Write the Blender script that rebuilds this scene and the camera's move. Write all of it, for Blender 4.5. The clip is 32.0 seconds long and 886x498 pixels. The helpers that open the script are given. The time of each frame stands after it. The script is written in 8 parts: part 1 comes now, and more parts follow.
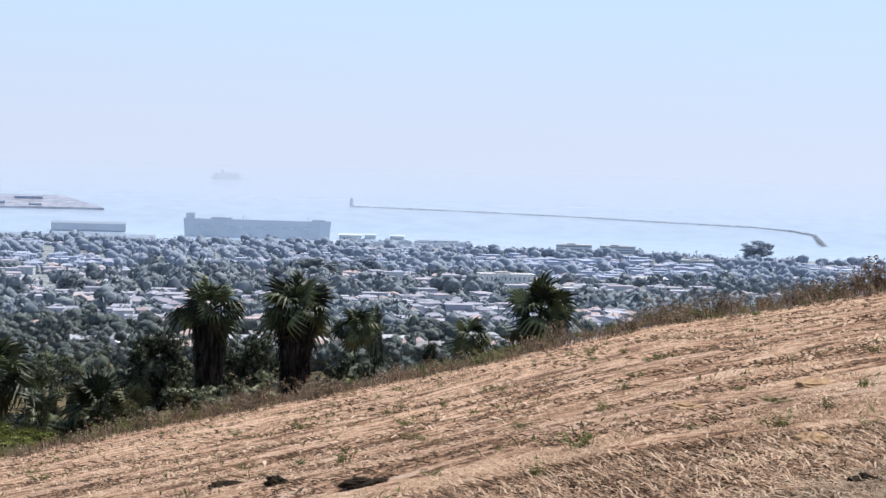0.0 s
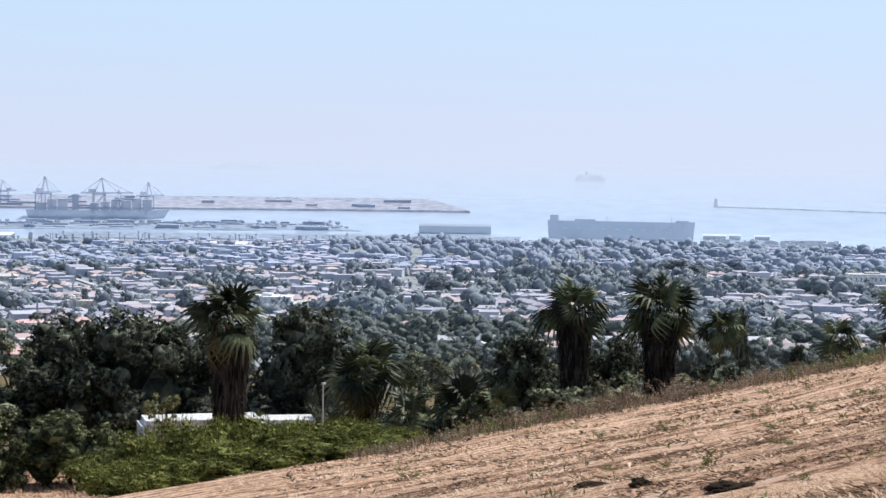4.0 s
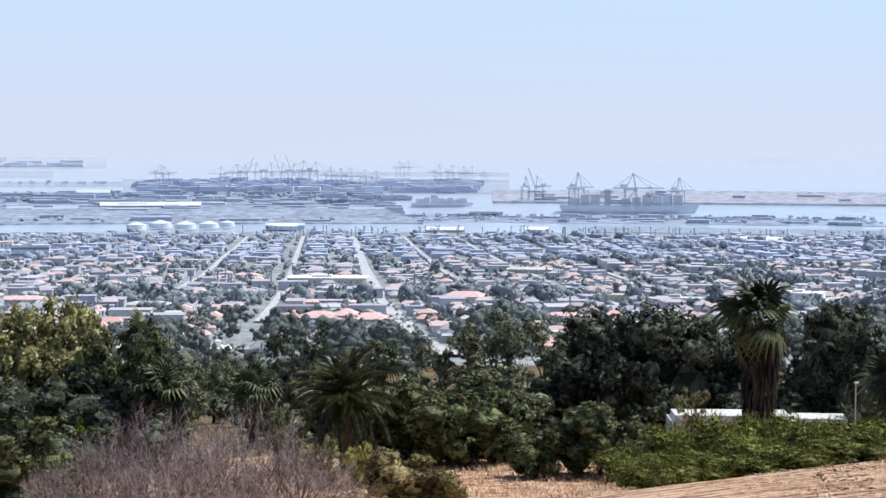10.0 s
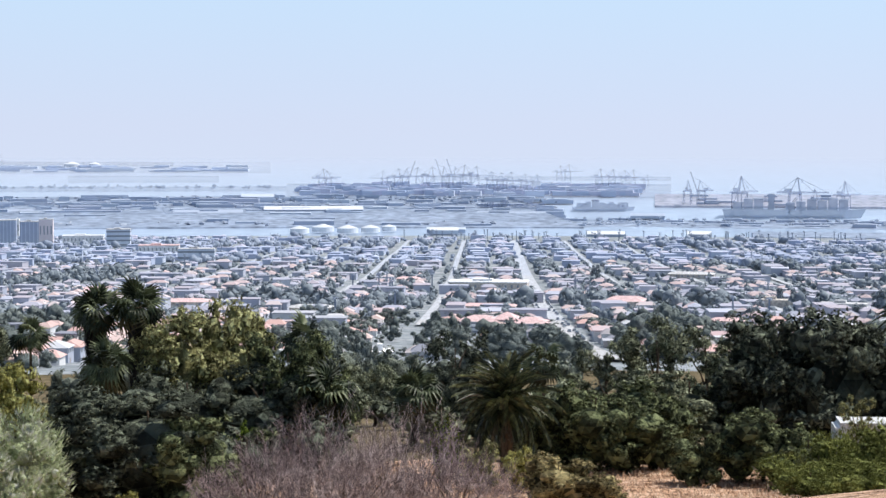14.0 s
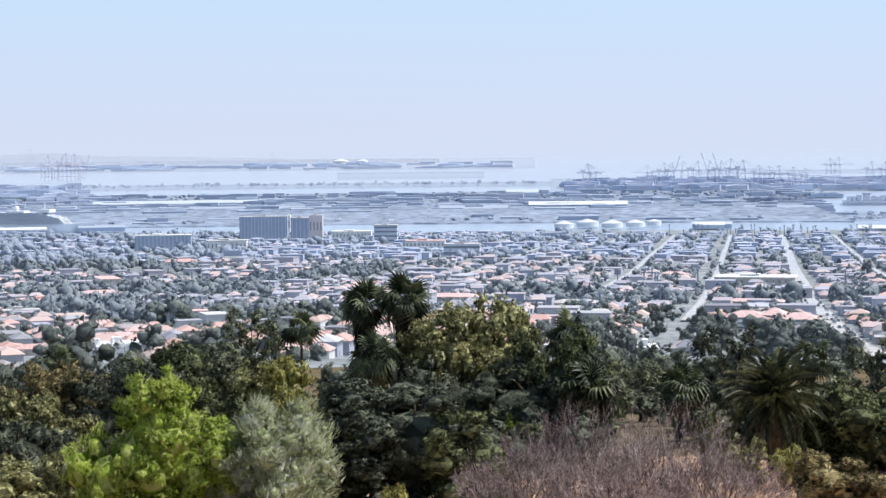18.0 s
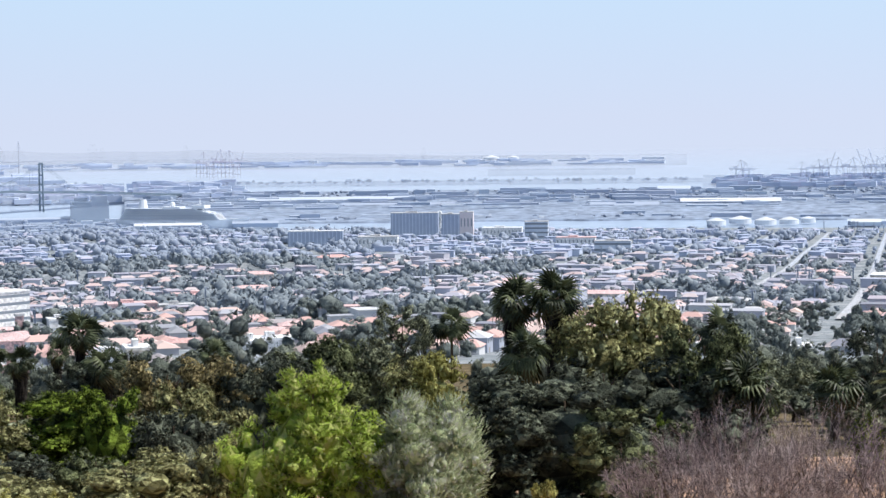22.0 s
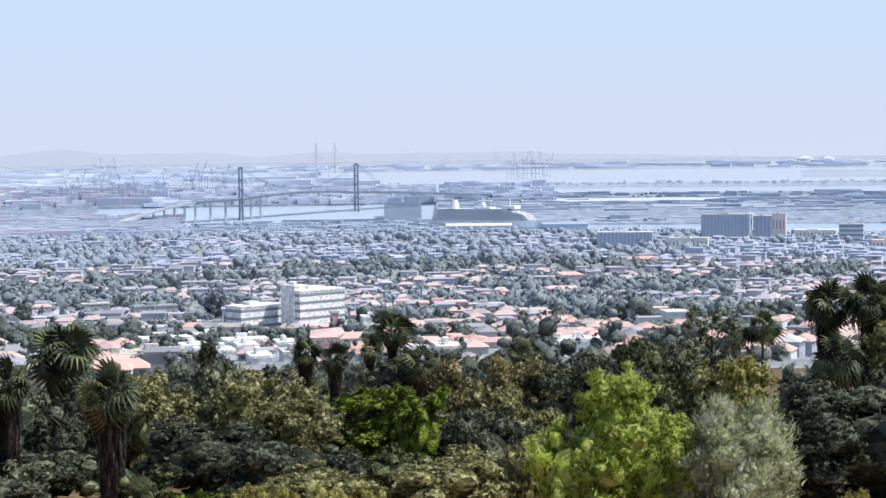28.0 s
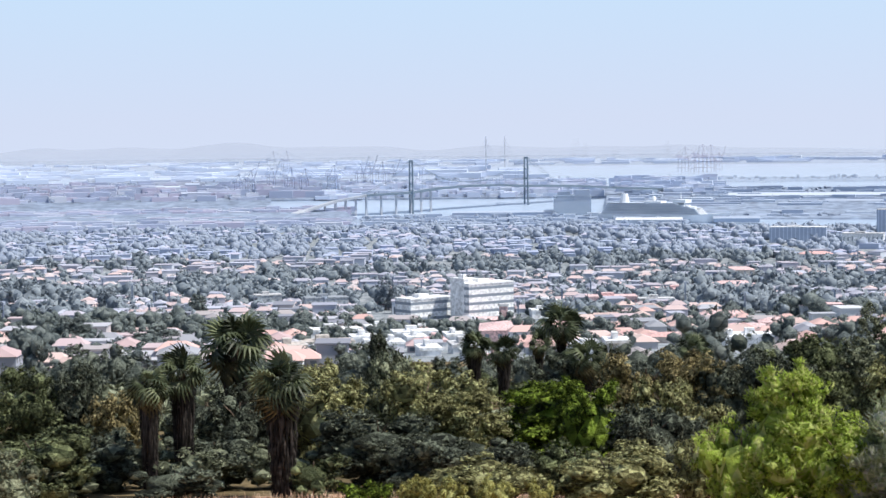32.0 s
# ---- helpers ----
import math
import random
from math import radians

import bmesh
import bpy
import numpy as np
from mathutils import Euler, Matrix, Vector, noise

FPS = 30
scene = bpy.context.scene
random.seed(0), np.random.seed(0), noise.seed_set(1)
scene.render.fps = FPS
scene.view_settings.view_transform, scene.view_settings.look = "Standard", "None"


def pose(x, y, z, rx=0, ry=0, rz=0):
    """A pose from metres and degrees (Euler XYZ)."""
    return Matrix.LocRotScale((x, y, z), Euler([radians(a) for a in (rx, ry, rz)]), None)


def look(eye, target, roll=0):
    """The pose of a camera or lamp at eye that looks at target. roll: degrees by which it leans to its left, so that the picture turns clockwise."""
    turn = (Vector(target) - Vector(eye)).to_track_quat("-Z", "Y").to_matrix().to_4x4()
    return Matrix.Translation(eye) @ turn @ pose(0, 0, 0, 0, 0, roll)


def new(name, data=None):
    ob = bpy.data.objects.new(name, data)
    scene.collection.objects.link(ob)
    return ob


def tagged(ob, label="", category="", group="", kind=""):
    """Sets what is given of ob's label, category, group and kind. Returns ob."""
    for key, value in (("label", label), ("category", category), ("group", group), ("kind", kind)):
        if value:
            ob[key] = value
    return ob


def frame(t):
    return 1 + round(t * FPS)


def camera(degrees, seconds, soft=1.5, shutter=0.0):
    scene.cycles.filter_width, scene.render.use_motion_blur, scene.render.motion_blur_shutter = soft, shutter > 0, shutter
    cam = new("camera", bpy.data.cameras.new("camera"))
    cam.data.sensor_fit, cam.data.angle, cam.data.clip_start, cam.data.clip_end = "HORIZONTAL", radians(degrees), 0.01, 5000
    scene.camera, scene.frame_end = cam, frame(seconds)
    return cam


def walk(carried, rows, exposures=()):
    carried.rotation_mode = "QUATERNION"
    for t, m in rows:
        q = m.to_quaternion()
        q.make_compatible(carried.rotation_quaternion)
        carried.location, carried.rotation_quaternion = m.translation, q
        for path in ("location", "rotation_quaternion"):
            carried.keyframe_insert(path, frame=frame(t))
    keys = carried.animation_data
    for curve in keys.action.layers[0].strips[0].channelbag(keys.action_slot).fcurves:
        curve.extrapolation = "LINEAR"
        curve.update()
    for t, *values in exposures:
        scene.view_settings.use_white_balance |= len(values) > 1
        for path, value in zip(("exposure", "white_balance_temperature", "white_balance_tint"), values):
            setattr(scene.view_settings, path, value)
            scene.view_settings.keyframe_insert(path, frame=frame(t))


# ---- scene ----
# ---- camera: stands on the hill and turns from right to left ----
EYE_H = 160.0
cam = camera(27.254, 32.0, soft=1.5)


def facing(yaw, pitch, roll):
    """Pose of the camera at the eye point; yaw to the left, degrees."""
    return pose(0, 0, EYE_H) @ Matrix.Rotation(radians(yaw), 4, "Z") @ Matrix.Rotation(radians(90 + pitch), 4, "X") @ Matrix.Rotation(radians(roll), 4, "Z")


TURN = [
    (0.0, -36.345, -2.902, 1.743), (0.5, -35.166, -2.909, 1.590), (1.0, -33.855, -2.942, 1.485), (1.5, -32.393, -3.011, 1.246),
    (2.0, -31.043, -3.066, 1.118), (2.5, -29.579, -3.093, 1.005), (3.0, -28.082, -3.087, 0.917), (3.5, -26.538, -3.096, 0.868),
    (5.5, -20.434, -3.082, 0.671), (6.0, -19.056, -3.040, 0.680), (6.5, -17.719, -3.020, 0.695), (7.0, -16.308, -3.037, 0.679),
    (7.5, -14.792, -3.088, 0.616), (8.0, -13.320, -3.164, 0.524), (8.5, -11.887, -3.225, 0.423), (9.0, -10.740, -3.278, 0.409),
    (9.5, -9.586, -3.342, 0.320), (10.0, -8.437, -3.411, 0.222), (10.5, -7.319, -3.466, 0.132), (11.0, -6.249, -3.502, 0.114),
    (11.5, -5.483, -3.524, 0.050), (12.0, -4.898, -3.476, 0.068), (12.5, -4.486, -3.426, 0.084), (13.0, -4.160, -3.347, 0.082),
    (13.5, -3.804, -3.297, 0.086), (15.5, -1.210, -3.310, -0.136), (16.0, 0.000, -3.293, -0.247), (16.5, 1.277, -3.287, -0.339),
    (17.0, 2.584, -3.315, -0.475), (17.5, 3.792, -3.378, -0.497), (18.0, 4.903, -3.416, -0.525), (18.5, 5.880, -3.431, -0.595),
    (19.0, 6.711, -3.436, -0.594), (19.5, 7.386, -3.421, -0.589), (20.0, 7.884, -3.396, -0.619), (20.5, 8.284, -3.401, -0.567),
    (21.0, 8.617, -3.423, -0.611), (21.5, 9.035, -3.458, -0.590), (22.0, 9.625, -3.481, -0.608), (22.5, 10.411, -3.487, -0.624),
    (23.0, 11.325, -3.471, -0.601), (23.5, 12.098, -3.464, -0.617), (24.0, 12.829, -3.459, -0.636), (24.5, 13.532, -3.427, -0.652),
    (26.5, 16.514, -3.276, -0.570), (27.0, 17.373, -3.297, -0.584), (27.5, 18.322, -3.318, -0.684), (28.0, 19.312, -3.344, -0.707),
    (28.5, 20.281, -3.358, -0.765), (29.0, 21.166, -3.365, -0.721), (29.5, 21.979, -3.363, -0.736), (30.0, 22.732, -3.346, -0.724),
    (30.5, 23.425, -3.337, -0.704), (31.0, 23.955, -3.358, -0.697), (31.5, 24.358, -3.409, -0.637), (32.0, 24.629, -3.486, -0.664),
]
walk(cam, [(t, facing(a, b, c)) for t, a, b, c in TURN])

# ---- world and sun ----
SUN_AZ, SUN_EL = 80.0, 57.0
world = bpy.data.worlds.new("world")
scene.world = world
world.use_nodes = True
wn = world.node_tree.nodes
wl = world.node_tree.links
wn.clear()
sky = wn.new("ShaderNodeTexSky")
sky.sky_type = "NISHITA"
sky.sun_disc = False
sky.sun_elevation = radians(SUN_EL)
sky.sun_rotation = radians(SUN_AZ)
sky.altitude = 160
sky.air_density = 1.0
sky.dust_density = 0.5
sky.ozone_density = 3.0
# thick sea haze: the bright band near the horizon reaches down to it
wtc = wn.new("ShaderNodeTexCoord")
wadd = wn.new("ShaderNodeVectorMath")
wadd.inputs[1].default_value = (0, 0, 0.16)
wl.new(wtc.outputs["Generated"], wadd.inputs[0])
wnorm = wn.new("ShaderNodeVectorMath")
wnorm.operation = "NORMALIZE"
wl.new(wadd.outputs[0], wnorm.inputs[0])
wl.new(wnorm.outputs[0], sky.inputs[0])
# milky veil of haze, thick near the horizon and thinning overhead
wsep = wn.new("ShaderNodeSeparateXYZ")
wl.new(wtc.outputs["Generated"], wsep.inputs[0])
wmap = wn.new("ShaderNodeMapRange")
wmap.inputs["From Min"].default_value = 0.08
wmap.inputs["From Max"].default_value = 0.45
wmap.inputs["To Min"].default_value = 0.72
wmap.inputs["To Max"].default_value = 0.06
wl.new(wsep.outputs["Z"], wmap.inputs["Value"])
wmix = wn.new("ShaderNodeMix")
wmix.data_type = "RGBA"
wmix.clamp_factor = True
wl.new(wmap.outputs[0], wmix.inputs["Factor"])
wl.new(sky.outputs[0], wmix.inputs[6])
wtone = wn.new("ShaderNodeValToRGB")
wtone.color_ramp.elements[0].position = 0.01
wtone.color_ramp.elements[0].color = (0.815, 0.872, 1.06, 1)
wtone.color_ramp.elements[1].position = 0.075
wtone.color_ramp.elements[1].color = (0.745, 0.93, 1.15, 1)
wl.new(wsep.outputs["Z"], wtone.inputs[0])
wten = wn.new("ShaderNodeVectorMath")
wten.operation = "SCALE"
wten.inputs["Scale"].default_value = 10.0
wl.new(wtone.outputs[0], wten.inputs[0])
wl.new(wten.outputs[0], wmix.inputs[7])
wbg = wn.new("ShaderNodeBackground")
wbg.inputs["Strength"].default_value = 0.10
wout = wn.new("ShaderNodeOutputWorld")
wl.new(wmix.outputs[2], wbg.inputs[0])
wl.new(wbg.outputs[0], wout.inputs[0])

sun_data = bpy.data.lights.new("sun", "SUN")
sun_data.energy = 5.0
sun_data.angle = radians(0.6)
sun_data.color = (1.0, 0.96, 0.90)
sun = new("sun", sun_data)
sun.matrix_world = look((3000 * math.sin(radians(SUN_AZ)), 3000 * math.cos(radians(SUN_AZ)), 160 + 3000 * math.tan(radians(SUN_EL))), (0, 0, 160))

# ---- materials ----
def node_mat(name, rough=0.8, spec=0.3):
    m = bpy.data.materials.new(name)
    m.use_nodes = True
    b = m.node_tree.nodes["Principled BSDF"]
    b.inputs["Roughness"].default_value = rough
    b.inputs["Specular IOR Level"].default_value = spec
    return m, m.node_tree.nodes, m.node_tree.links, b


def ramp(nodes, stops):
    r = nodes.new("ShaderNodeValToRGB")
    els = r.color_ramp.elements
    while len(els) < len(stops):
        els.new(0.5)
    for e, (p, c) in zip(els, stops):
        e.position = p
        e.color = (*c, 1)
    return r


def tint(c, k):
    return tuple(min(1.0, v * k) for v in c)


def noisy(name, a, b, scale, rough=0.85, spec=0.2, fine=0.0, bump=0.0, coord="Object", detail=6.0, mid=None, metal=0.0):
    """Two-tone surface: a broad mottling from a to b, and a finer grain."""
    m, n, l, p = node_mat(name, rough, spec)
    p.inputs["Metallic"].default_value = metal
    tc = n.new("ShaderNodeTexCoord")
    t1 = n.new("ShaderNodeTexNoise")
    t1.inputs["Scale"].default_value = scale
    t1.inputs["Detail"].default_value = detail
    t1.inputs["Roughness"].default_value = 0.65
    l.new(tc.outputs[coord], t1.inputs["Vector"])
    stops = [(0.32, a), (0.68, b)] if mid is None else [(0.3, a), (0.5, mid), (0.7, b)]
    r = ramp(n, stops)
    l.new(t1.outputs["Fac"], r.inputs[0])
    out = r.outputs[0]
    if fine:
        t2 = n.new("ShaderNodeTexNoise")
        t2.inputs["Scale"].default_value = fine
        t2.inputs["Detail"].default_value = 4
        l.new(tc.outputs[coord], t2.inputs["Vector"])
        r2 = ramp(n, [(0.3, (0.6, 0.6, 0.6)), (0.7, (1.25, 1.25, 1.25))])
        l.new(t2.outputs["Fac"], r2.inputs[0])
        mx = n.new("ShaderNodeMix")
        mx.data_type = "RGBA"
        mx.blend_type = "MULTIPLY"
        mx.inputs["Factor"].default_value = 1
        l.new(out, mx.inputs[6])
        l.new(r2.outputs[0], mx.inputs[7])
        out = mx.outputs[2]
        if bump:
            bp = n.new("ShaderNodeBump")
            bp.inputs["Strength"].default_value = bump
            bp.inputs["Distance"].default_value = 0.1
            l.new(t2.outputs["Fac"], bp.inputs["Height"])
            l.new(bp.outputs[0], p.inputs["Normal"])
    l.new(out, p.inputs["Base Color"])
    return m


def island_mat(name, colours, rough=0.8, spec=0.2, grain=0.0):
    """Each joined piece, and each object, takes its own colour of the row."""
    m, n, l, p = node_mat(name, rough, spec)
    geo = n.new("ShaderNodeNewGeometry")
    info = n.new("ShaderNodeObjectInfo")
    add = n.new("ShaderNodeMath")
    add.operation = "ADD"
    frac = n.new("ShaderNodeMath")
    frac.operation = "FRACT"
    l.new(geo.outputs["Random Per Island"], add.inputs[0])
    l.new(info.outputs["Random"], add.inputs[1])
    l.new(add.outputs[0], frac.inputs[0])
    r = ramp(n, [(i / len(colours), c) for i, c in enumerate(colours)])
    r.color_ramp.interpolation = "CONSTANT"
    l.new(frac.outputs[0], r.inputs[0])
    out = r.outputs[0]
    if grain:
        tc = n.new("ShaderNodeTexCoord")
        t2 = n.new("ShaderNodeTexNoise")
        t2.inputs["Scale"].default_value = grain
        l.new(tc.outputs["Object"], t2.inputs["Vector"])
        r2 = ramp(n, [(0.3, (0.75, 0.75, 0.75)), (0.7, (1.15, 1.15, 1.15))])
        l.new(t2.outputs["Fac"], r2.inputs[0])
        mx = n.new("ShaderNodeMix")
        mx.data_type = "RGBA"
        mx.blend_type = "MULTIPLY"
        mx.inputs["Factor"].default_value = 1
        l.new(out, mx.inputs[6])
        l.new(r2.outputs[0], mx.inputs[7])
        out = mx.outputs[2]
    l.new(out, p.inputs["Base Color"])
    return m


def leaf_mat(name, colours, sheer=0.3, rough=0.75, spec=0.1, relief=0.0):
    """Foliage: colour changes leaf by leaf; some light comes through; relief: depth of the leafy surface, metres."""
    m, n, l, p = node_mat(name, rough, spec)
    geo = n.new("ShaderNodeNewGeometry")
    r = ramp(n, [(0.28 + 0.44 * i / max(1, len(colours) - 1), c) for i, c in enumerate(colours)])
    t = n.new("ShaderNodeTexNoise")
    t.inputs["Scale"].default_value = 0.7
    t.inputs["Detail"].default_value = 2
    l.new(geo.outputs["Position"], t.inputs["Vector"])
    info = n.new("ShaderNodeObjectInfo")
    add = n.new("ShaderNodeMath")
    add.operation = "ADD"
    l.new(geo.outputs["Random Per Island"], add.inputs[0])
    l.new(info.outputs["Random"], add.inputs[1])
    frac = n.new("ShaderNodeMath")
    frac.operation = "FRACT"
    l.new(add.outputs[0], frac.inputs[0])
    mix = n.new("ShaderNodeMix")
    mix.inputs["Factor"].default_value = 0.45
    l.new(t.outputs["Fac"], mix.inputs[2])
    l.new(frac.outputs[0], mix.inputs[3])
    l.new(mix.outputs[0], r.inputs[0])
    l.new(r.outputs[0], p.inputs["Base Color"])
    if relief:
        t2 = n.new("ShaderNodeTexNoise")
        t2.inputs["Scale"].default_value = 3.6
        t2.inputs["Detail"].default_value = 4
        t2.inputs["Roughness"].default_value = 0.7
        l.new(geo.outputs["Position"], t2.inputs["Vector"])
        bp = n.new("ShaderNodeBump")
        bp.inputs["Strength"].default_value = 1.0
        bp.inputs["Distance"].default_value = relief
        l.new(t2.outputs["Fac"], bp.inputs["Height"])
        l.new(bp.outputs[0], p.inputs["Normal"])
    tr = n.new("ShaderNodeBsdfTranslucent")
    l.new(r.outputs[0], tr.inputs["Color"])
    mx = n.new("ShaderNodeMixShader")
    mx.inputs[0].default_value = sheer
    l.new(p.outputs[0], mx.inputs[1])
    l.new(tr.outputs[0], mx.inputs[2])
    l.new(mx.outputs[0], n["Material Output"].inputs["Surface"])
    return m


def plain(name, c, rough=0.7, spec=0.3, metal=0.0):
    m, n, l, p = node_mat(name, rough, spec)
    p.inputs["Base Color"].default_value = (*c, 1)
    p.inputs["Metallic"].default_value = metal
    return m


def haze_fade(m, near=0.5, power=1.0):
    """Mixes a far material towards transparent with its distance, in place of haze."""
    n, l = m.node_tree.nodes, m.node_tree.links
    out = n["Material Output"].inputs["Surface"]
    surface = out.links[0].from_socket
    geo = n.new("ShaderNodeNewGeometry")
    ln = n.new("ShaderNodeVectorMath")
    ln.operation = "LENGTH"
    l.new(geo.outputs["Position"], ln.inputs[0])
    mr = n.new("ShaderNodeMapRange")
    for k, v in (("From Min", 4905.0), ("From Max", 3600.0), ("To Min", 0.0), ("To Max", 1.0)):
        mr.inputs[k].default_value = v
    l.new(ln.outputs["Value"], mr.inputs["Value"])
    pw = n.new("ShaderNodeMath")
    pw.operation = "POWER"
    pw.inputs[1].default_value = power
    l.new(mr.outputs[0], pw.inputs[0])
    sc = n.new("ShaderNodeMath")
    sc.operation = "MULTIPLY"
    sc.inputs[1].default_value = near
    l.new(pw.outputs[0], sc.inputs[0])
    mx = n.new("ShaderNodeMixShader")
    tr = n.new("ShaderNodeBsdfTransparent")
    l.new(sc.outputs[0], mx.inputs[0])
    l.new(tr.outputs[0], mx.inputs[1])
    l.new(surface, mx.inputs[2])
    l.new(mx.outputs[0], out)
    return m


# ---- the lie of the land ----
FAR_R, FAR_SPAN, FAR_EASE = 3600.0, 1300.0, 6000.0


def draw_in(r):
    """Past FAR_R the distance is drawn in along the line of sight; returns the scale about the eye."""
    if r <= FAR_R:
        return 1.0
    return (FAR_R + FAR_SPAN * (1 - math.exp(-(r - FAR_R) / FAR_EASE))) / r


DROP_R = (0, 60, 80, 105, 128, 226, 400, 600, 800, 1150, 1700, 2400, 2750, 3000, 3150, 3300, 3900, 90000)
DROP_Z = (12, 14.5, 17.2, 19.2, 21.6, 34, 52, 71, 88, 109, 131, 145, 149.5, 154, 158, 165, 230, 230)


def slope(az):
    return float(np.interp(az, (-180, -90, -30, 0, 10, 23, 30, 36, 43, 50, 60, 90, 180), (0.05, 0.13, 0.185, 0.185, 0.18, 0.147, 0.122, 0.099, 0.067, 0.043, 0.02, 0.0, 0.05)))


def ease(x, a, b):
    k = min(1.0, max(0.0, (x - a) / (b - a)))
    return k * k * (3 - 2 * k)


def land_z(az, r):
    """Height of the ground, az in degrees from the middle of the view, r in metres from the eye."""
    near = 1.6 + slope(az) * r
    far = float(np.interp(r, DROP_R, DROP_Z)) + 1.6 * ease(-az, -3, 4) * ease(r, 60, 90) * (1 - ease(r, 130, 230))
    k = ease(r, 66, float(np.interp(az, (12, 26), (105, 235))))
    d = near * (1 - k) + far * k
    if r > 110:
        x, y = r * math.sin(radians(az)), r * math.cos(radians(az))
        d += 2.5 * noise.noise((x / 260, y / 260, 0.3)) * min(1, (r - 110) / 300) * max(0, min(1, (2700 - r) / 400))
    elif r < 100:
        x, y = r * math.sin(radians(az)), r * math.cos(radians(az))
        d += 0.10 * noise.noise((x / 5.0, y / 5.0, 1.3)) * min(1, r / 10)
    return EYE_H - d


def spot(az, r, z=None):
    """World point at azimuth az and distance r, on the ground or at height z."""
    s = draw_in(r)
    zz = land_z(az, r) if z is None else z
    return Vector((r * s * math.sin(radians(az)), r * s * math.cos(radians(az)), EYE_H + (zz - EYE_H) * s))


def mesh_of(name, verts, faces, mat=None, smooth=False):
    me = bpy.data.meshes.new(name)
    me.from_pydata([tuple(v) for v in verts], [], faces)
    if mat is not None:
        me.materials.append(mat)
    if smooth:
        me.polygons.foreach_set("use_smooth", [True] * len(me.polygons))
    me.update()
    return me


def part(name, bm, mat, parent, label=""):
    """A bmesh as one mesh object under a thing or a part."""
    me = bpy.data.meshes.new(name)
    bm.to_mesh(me)
    bm.free()
    if mat is not None:
        me.materials.append(mat)
    ob = new(name, me)
    ob.parent = parent
    if label:
        ob["label"] = label
    return ob


def piece(name, me, parent, m=None, label=""):
    """An object on a mesh already made, under a thing or a part."""
    ob = new(name, me)
    ob.parent = parent
    if m is not None:
        ob.matrix_basis = m
    if label:
        ob["label"] = label
    return ob


def box(bm, x0, x1, y0, y1, z0, z1, m=None):
    r = bmesh.ops.create_cube(bm, size=1, matrix=Matrix.LocRotScale(((x0 + x1) / 2, (y0 + y1) / 2, (z0 + z1) / 2), None, (x1 - x0, y1 - y0, z1 - z0)))
    if m is not None:
        bmesh.ops.transform(bm, matrix=m, verts=r["verts"])
    return r["verts"]


def beam(bm, a, b, w, sides=4):
    """A straight bar of thickness w from a to b."""
    a, b = Vector(a), Vector(b)
    d = b - a
    q = d.to_track_quat("Z", "Y").to_matrix().to_4x4()
    bmesh.ops.create_cone(bm, cap_ends=True, segments=sides, radius1=w * 0.6, radius2=w * 0.6, depth=d.length, matrix=Matrix.Translation((a + b) / 2) @ q)


def thing(name, label, category, loc=(0, 0, 0), rz=0.0, scale=1.0, group="", kind=""):
    ob = new(name)
    ob.matrix_basis = Matrix.LocRotScale(loc, Euler((0, 0, radians(rz))), (scale, scale, scale))
    ob.empty_display_size = 0.1
    return tagged(ob, label, category, group, kind)


def far_thing(name, label, category, az, r, z=0.0, rz=0.0, group="", kind=""):
    """A thing whose own +y axis points away from the eye, before the turn rz."""
    s = draw_in(r)
    return thing(name, label, category, spot(az, r, z), -az + rz, s, group, kind)


def polar_sheet(name, azs, rs, height, mat, smooth=True):
    verts = [spot(a, r, height(a, r)) for r in rs for a in azs]
    n = len(azs)
    faces = [(j * n + i, j * n + i + 1, (j + 1) * n + i + 1, (j + 1) * n + i) for j in range(len(rs) - 1) for i in range(n - 1)]
    return new(name, mesh_of(name, verts, [tuple(reversed(f)) for f in faces], mat, smooth))

